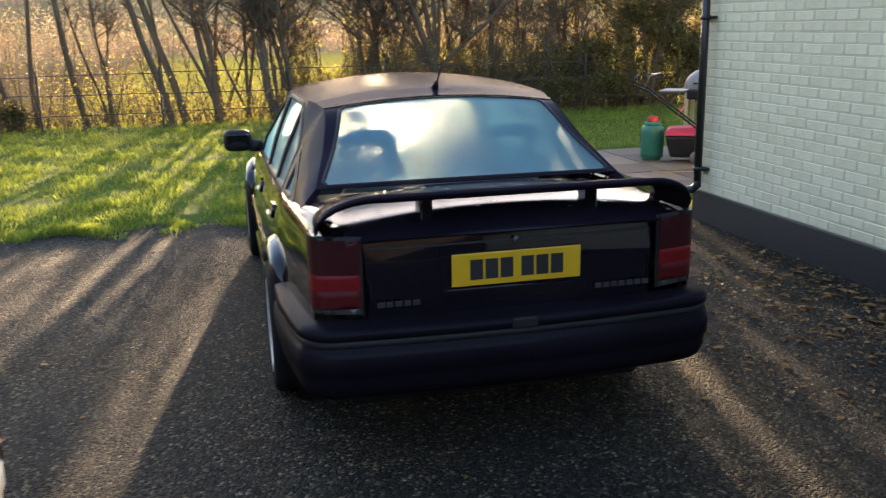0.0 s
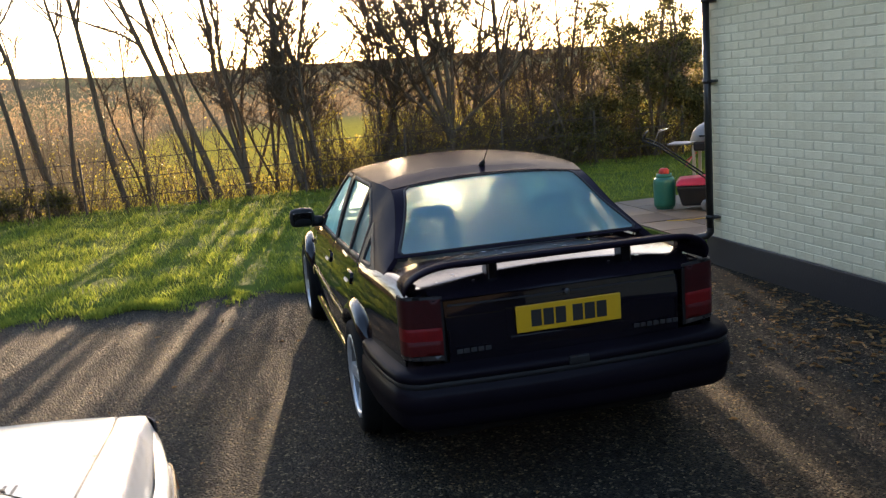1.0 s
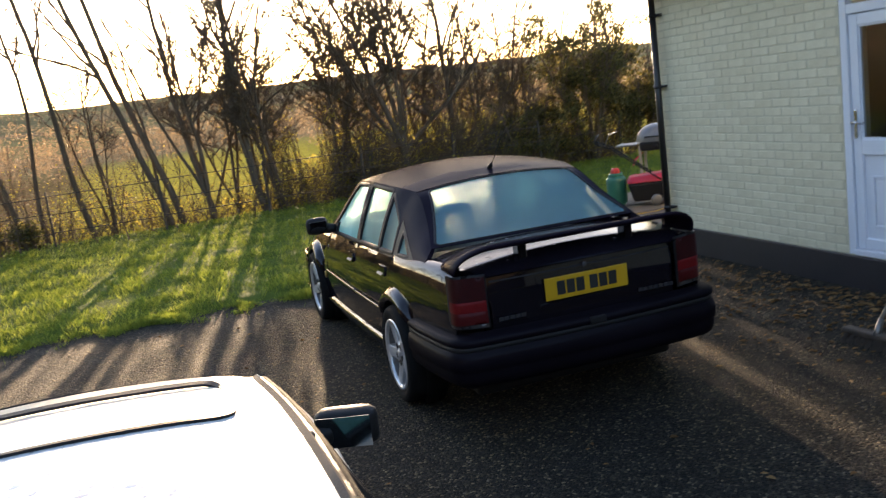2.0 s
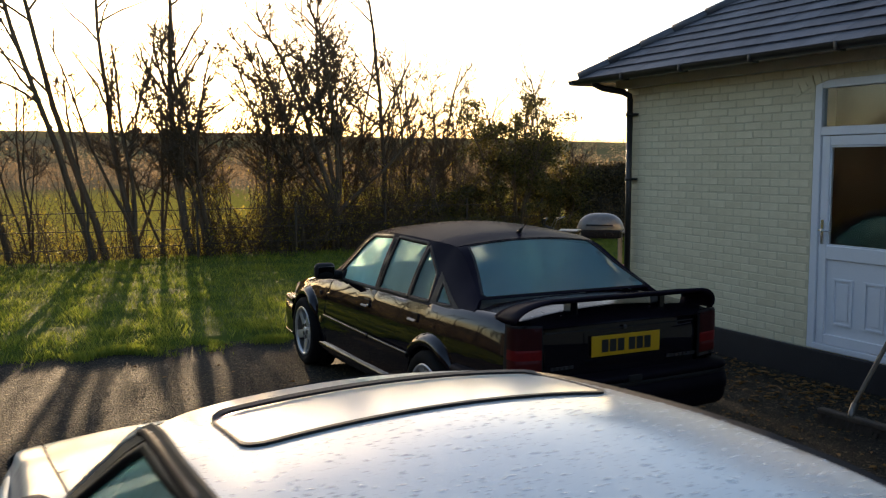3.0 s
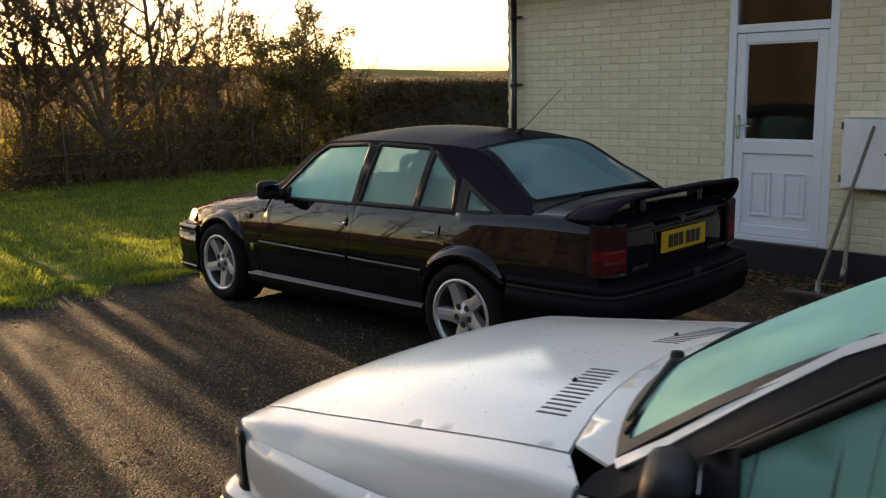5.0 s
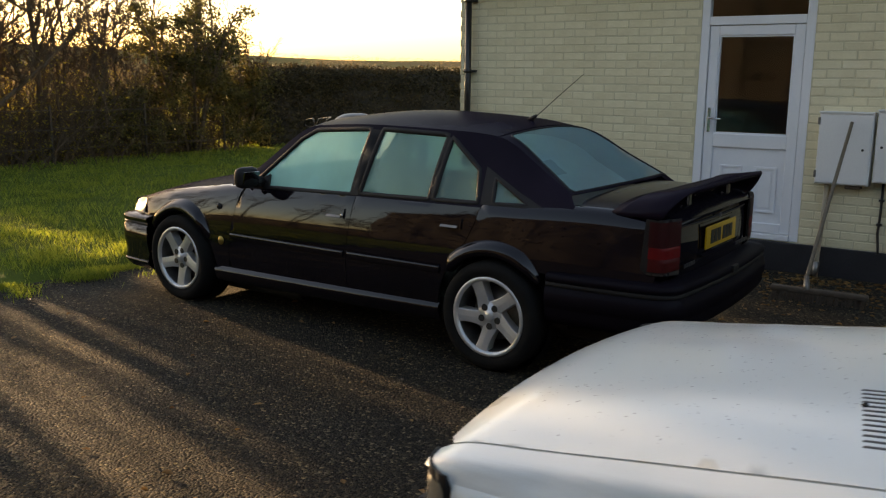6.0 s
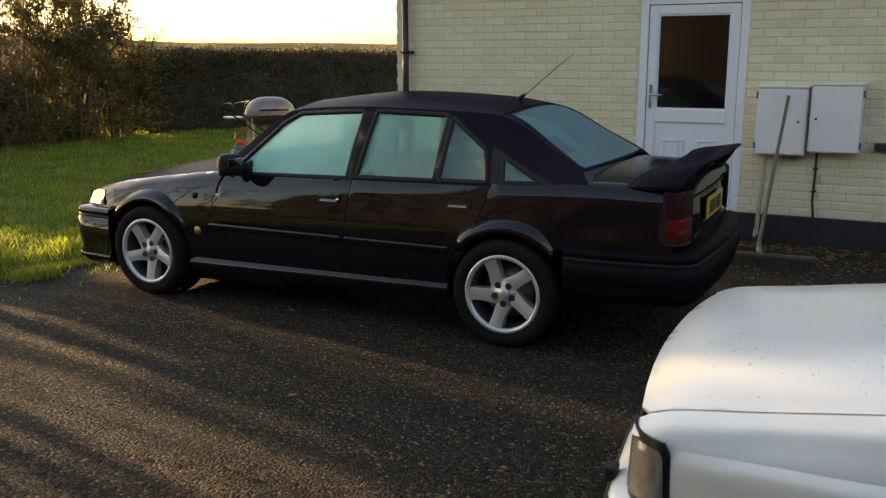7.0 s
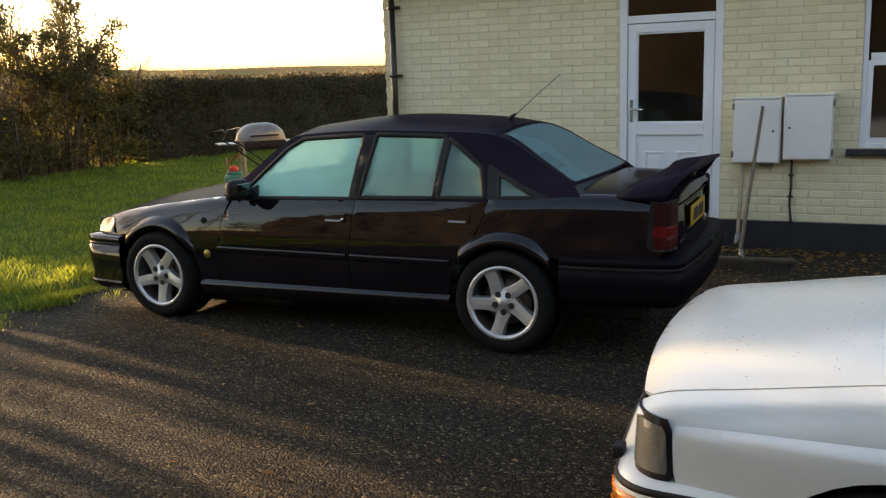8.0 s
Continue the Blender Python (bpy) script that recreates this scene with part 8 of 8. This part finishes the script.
def brick_verts(y0, y1, z, x):
    b = 0.0045
    return [(x, y0 + b, z + b), (x, y1 - b, z + b), (x, y1 - b, z + BH - b), (x, y0 + b, z + BH - b), (x + 0.006, y0, z), (x + 0.006, y1, z), (x + 0.006, y1, z + BH), (x + 0.006, y0, z + BH)]


BF = [(3, 2, 1, 0), (0, 1, 5, 4), (1, 2, 6, 5), (2, 3, 7, 6), (3, 0, 4, 7)]
cells = brick_cells()
whole = [c for c in cells if abs(c[1] - c[0] - BL) < 1e-4 and 5.1 < c[1] < 7.74 and c[2] < 2.5][:290]
chosen = set(whole)
brick_me = bpy.data.meshes.new("brick")
brick_me.from_pydata(brick_verts(-BL / 2, BL / 2, 0, 0), [], BF)
brick_me.materials.append(M_BRICK)
rk = random.Random(2)
for y0, y1, z in whole:
    o = new("brick", brick_me)
    o.parent = house_wall
    o.matrix_basis = pose(WALL_X + rk.uniform(-0.0015, 0.002), (y0 + y1) / 2 + rk.uniform(-0.002, 0.002), z + rk.uniform(-0.002, 0.002), rk.uniform(-0.5, 0.5), 0, rk.uniform(-0.4, 0.4))
vs, fs = [], []
for c in cells:
    if c in chosen:
        continue
    i = len(vs)
    vs += brick_verts(c[0], c[1], c[2] + rk.uniform(-0.002, 0.002), WALL_X + rk.uniform(-0.0015, 0.002))
    fs += [tuple(i + k for k in f) for f in BF]
tagged(part("brickwork", (vs, fs), M_BRICK, house_wall, smooth=False), kind="stuff")
# end wall, seen edge on
vs, fs = [], []
for r in range(33):
    z = 0.268 + r * (BH + BJ)
    x = 4.0 + (0.0 if r % 2 else 0.112)
    while x < 9.9:
        i = len(vs)
        for a, b, c in brick_verts(x, x + BL, z, 0):
            vs.append((b, CORNER_Y + 0.010 - a * 0.9, c))
        fs += [tuple(i + k for k in f[::-1]) for f in BF]
        x += BL + BJ
tagged(part("brickwork", (vs, fs), M_BRICK, end_wall, smooth=False), kind="stuff")
bpy.data.objects["brickwork.001"].location.x = -0.27

# ---- roof slates ----
def slate_rows():
    out = []
    step, wide = 0.19, 0.30
    slope_len = (RIDGE_X - EX) / math.cos(radians(33))
    r = 0
    while r * step < slope_len - 0.1:
        run = r * step * math.cos(radians(33))
        top_y = EY - run - 0.02
        y = top_y - (0 if r % 2 else wide / 2)
        if r % 2 == 0:
            out.append((r, top_y - wide / 2, top_y))
        while y > HOUSE_END + run * 0.9:
            out.append((r, y - wide, y))
            y -= wide
        r += 1
    return out


def slate_verts(y0, y1):
    """Along the slope: u up, thickness 6 mm, tail lifted over the course below."""
    g = 0.003
    lo, hi = -0.03, 0.20
    return [(lo, y0 + g, 0.022), (lo, y1 - g, 0.022), (hi, y1 - g, 0.004), (hi, y0 + g, 0.004), (lo, y0 + g, 0.012), (lo, y1 - g, 0.012)]


SF = [(3, 2, 1, 0), (0, 1, 5, 4)]
ca, sa = math.cos(radians(33)), math.sin(radians(33))
slates = slate_rows()
near = [c for c in slates if abs(c[2] - c[1] - 0.30) < 1e-6 and c[1] > 2.4 and c[0] < 9][:280]
near_set = set(near)
slate_me = bpy.data.meshes.new("slate")
slate_me.from_pydata(slate_verts(-0.15, 0.15), [], SF)
slate_me.materials.append(M_SLATE)
for r, y0, y1 in near:
    o = new("slate", slate_me)
    o.parent = house_roof
    o.matrix_basis = pose(EX + r * 0.19 * ca, (y0 + y1) / 2, EZ + r * 0.19 * sa, 0, -33, 0) @ pose(0, 0, rk.uniform(0, 0.003), rk.uniform(-0.6, 0.6), rk.uniform(-0.4, 0.4), rk.uniform(-0.5, 0.5))
vs, fs = [], []
for c in slates:
    if c in near_set:
        continue
    r, y0, y1 = c
    i = len(vs)
    for u, y, t in slate_verts(y0, y1):
        vs.append((EX + (r * 0.19 + u) * ca - t * sa, y, EZ + (r * 0.19 + u) * sa + t * ca))
    fs += [tuple(i + k for k in f) for f in SF]
tagged(part("slates", (vs, fs), M_SLATE, house_roof, smooth=False), kind="stuff")
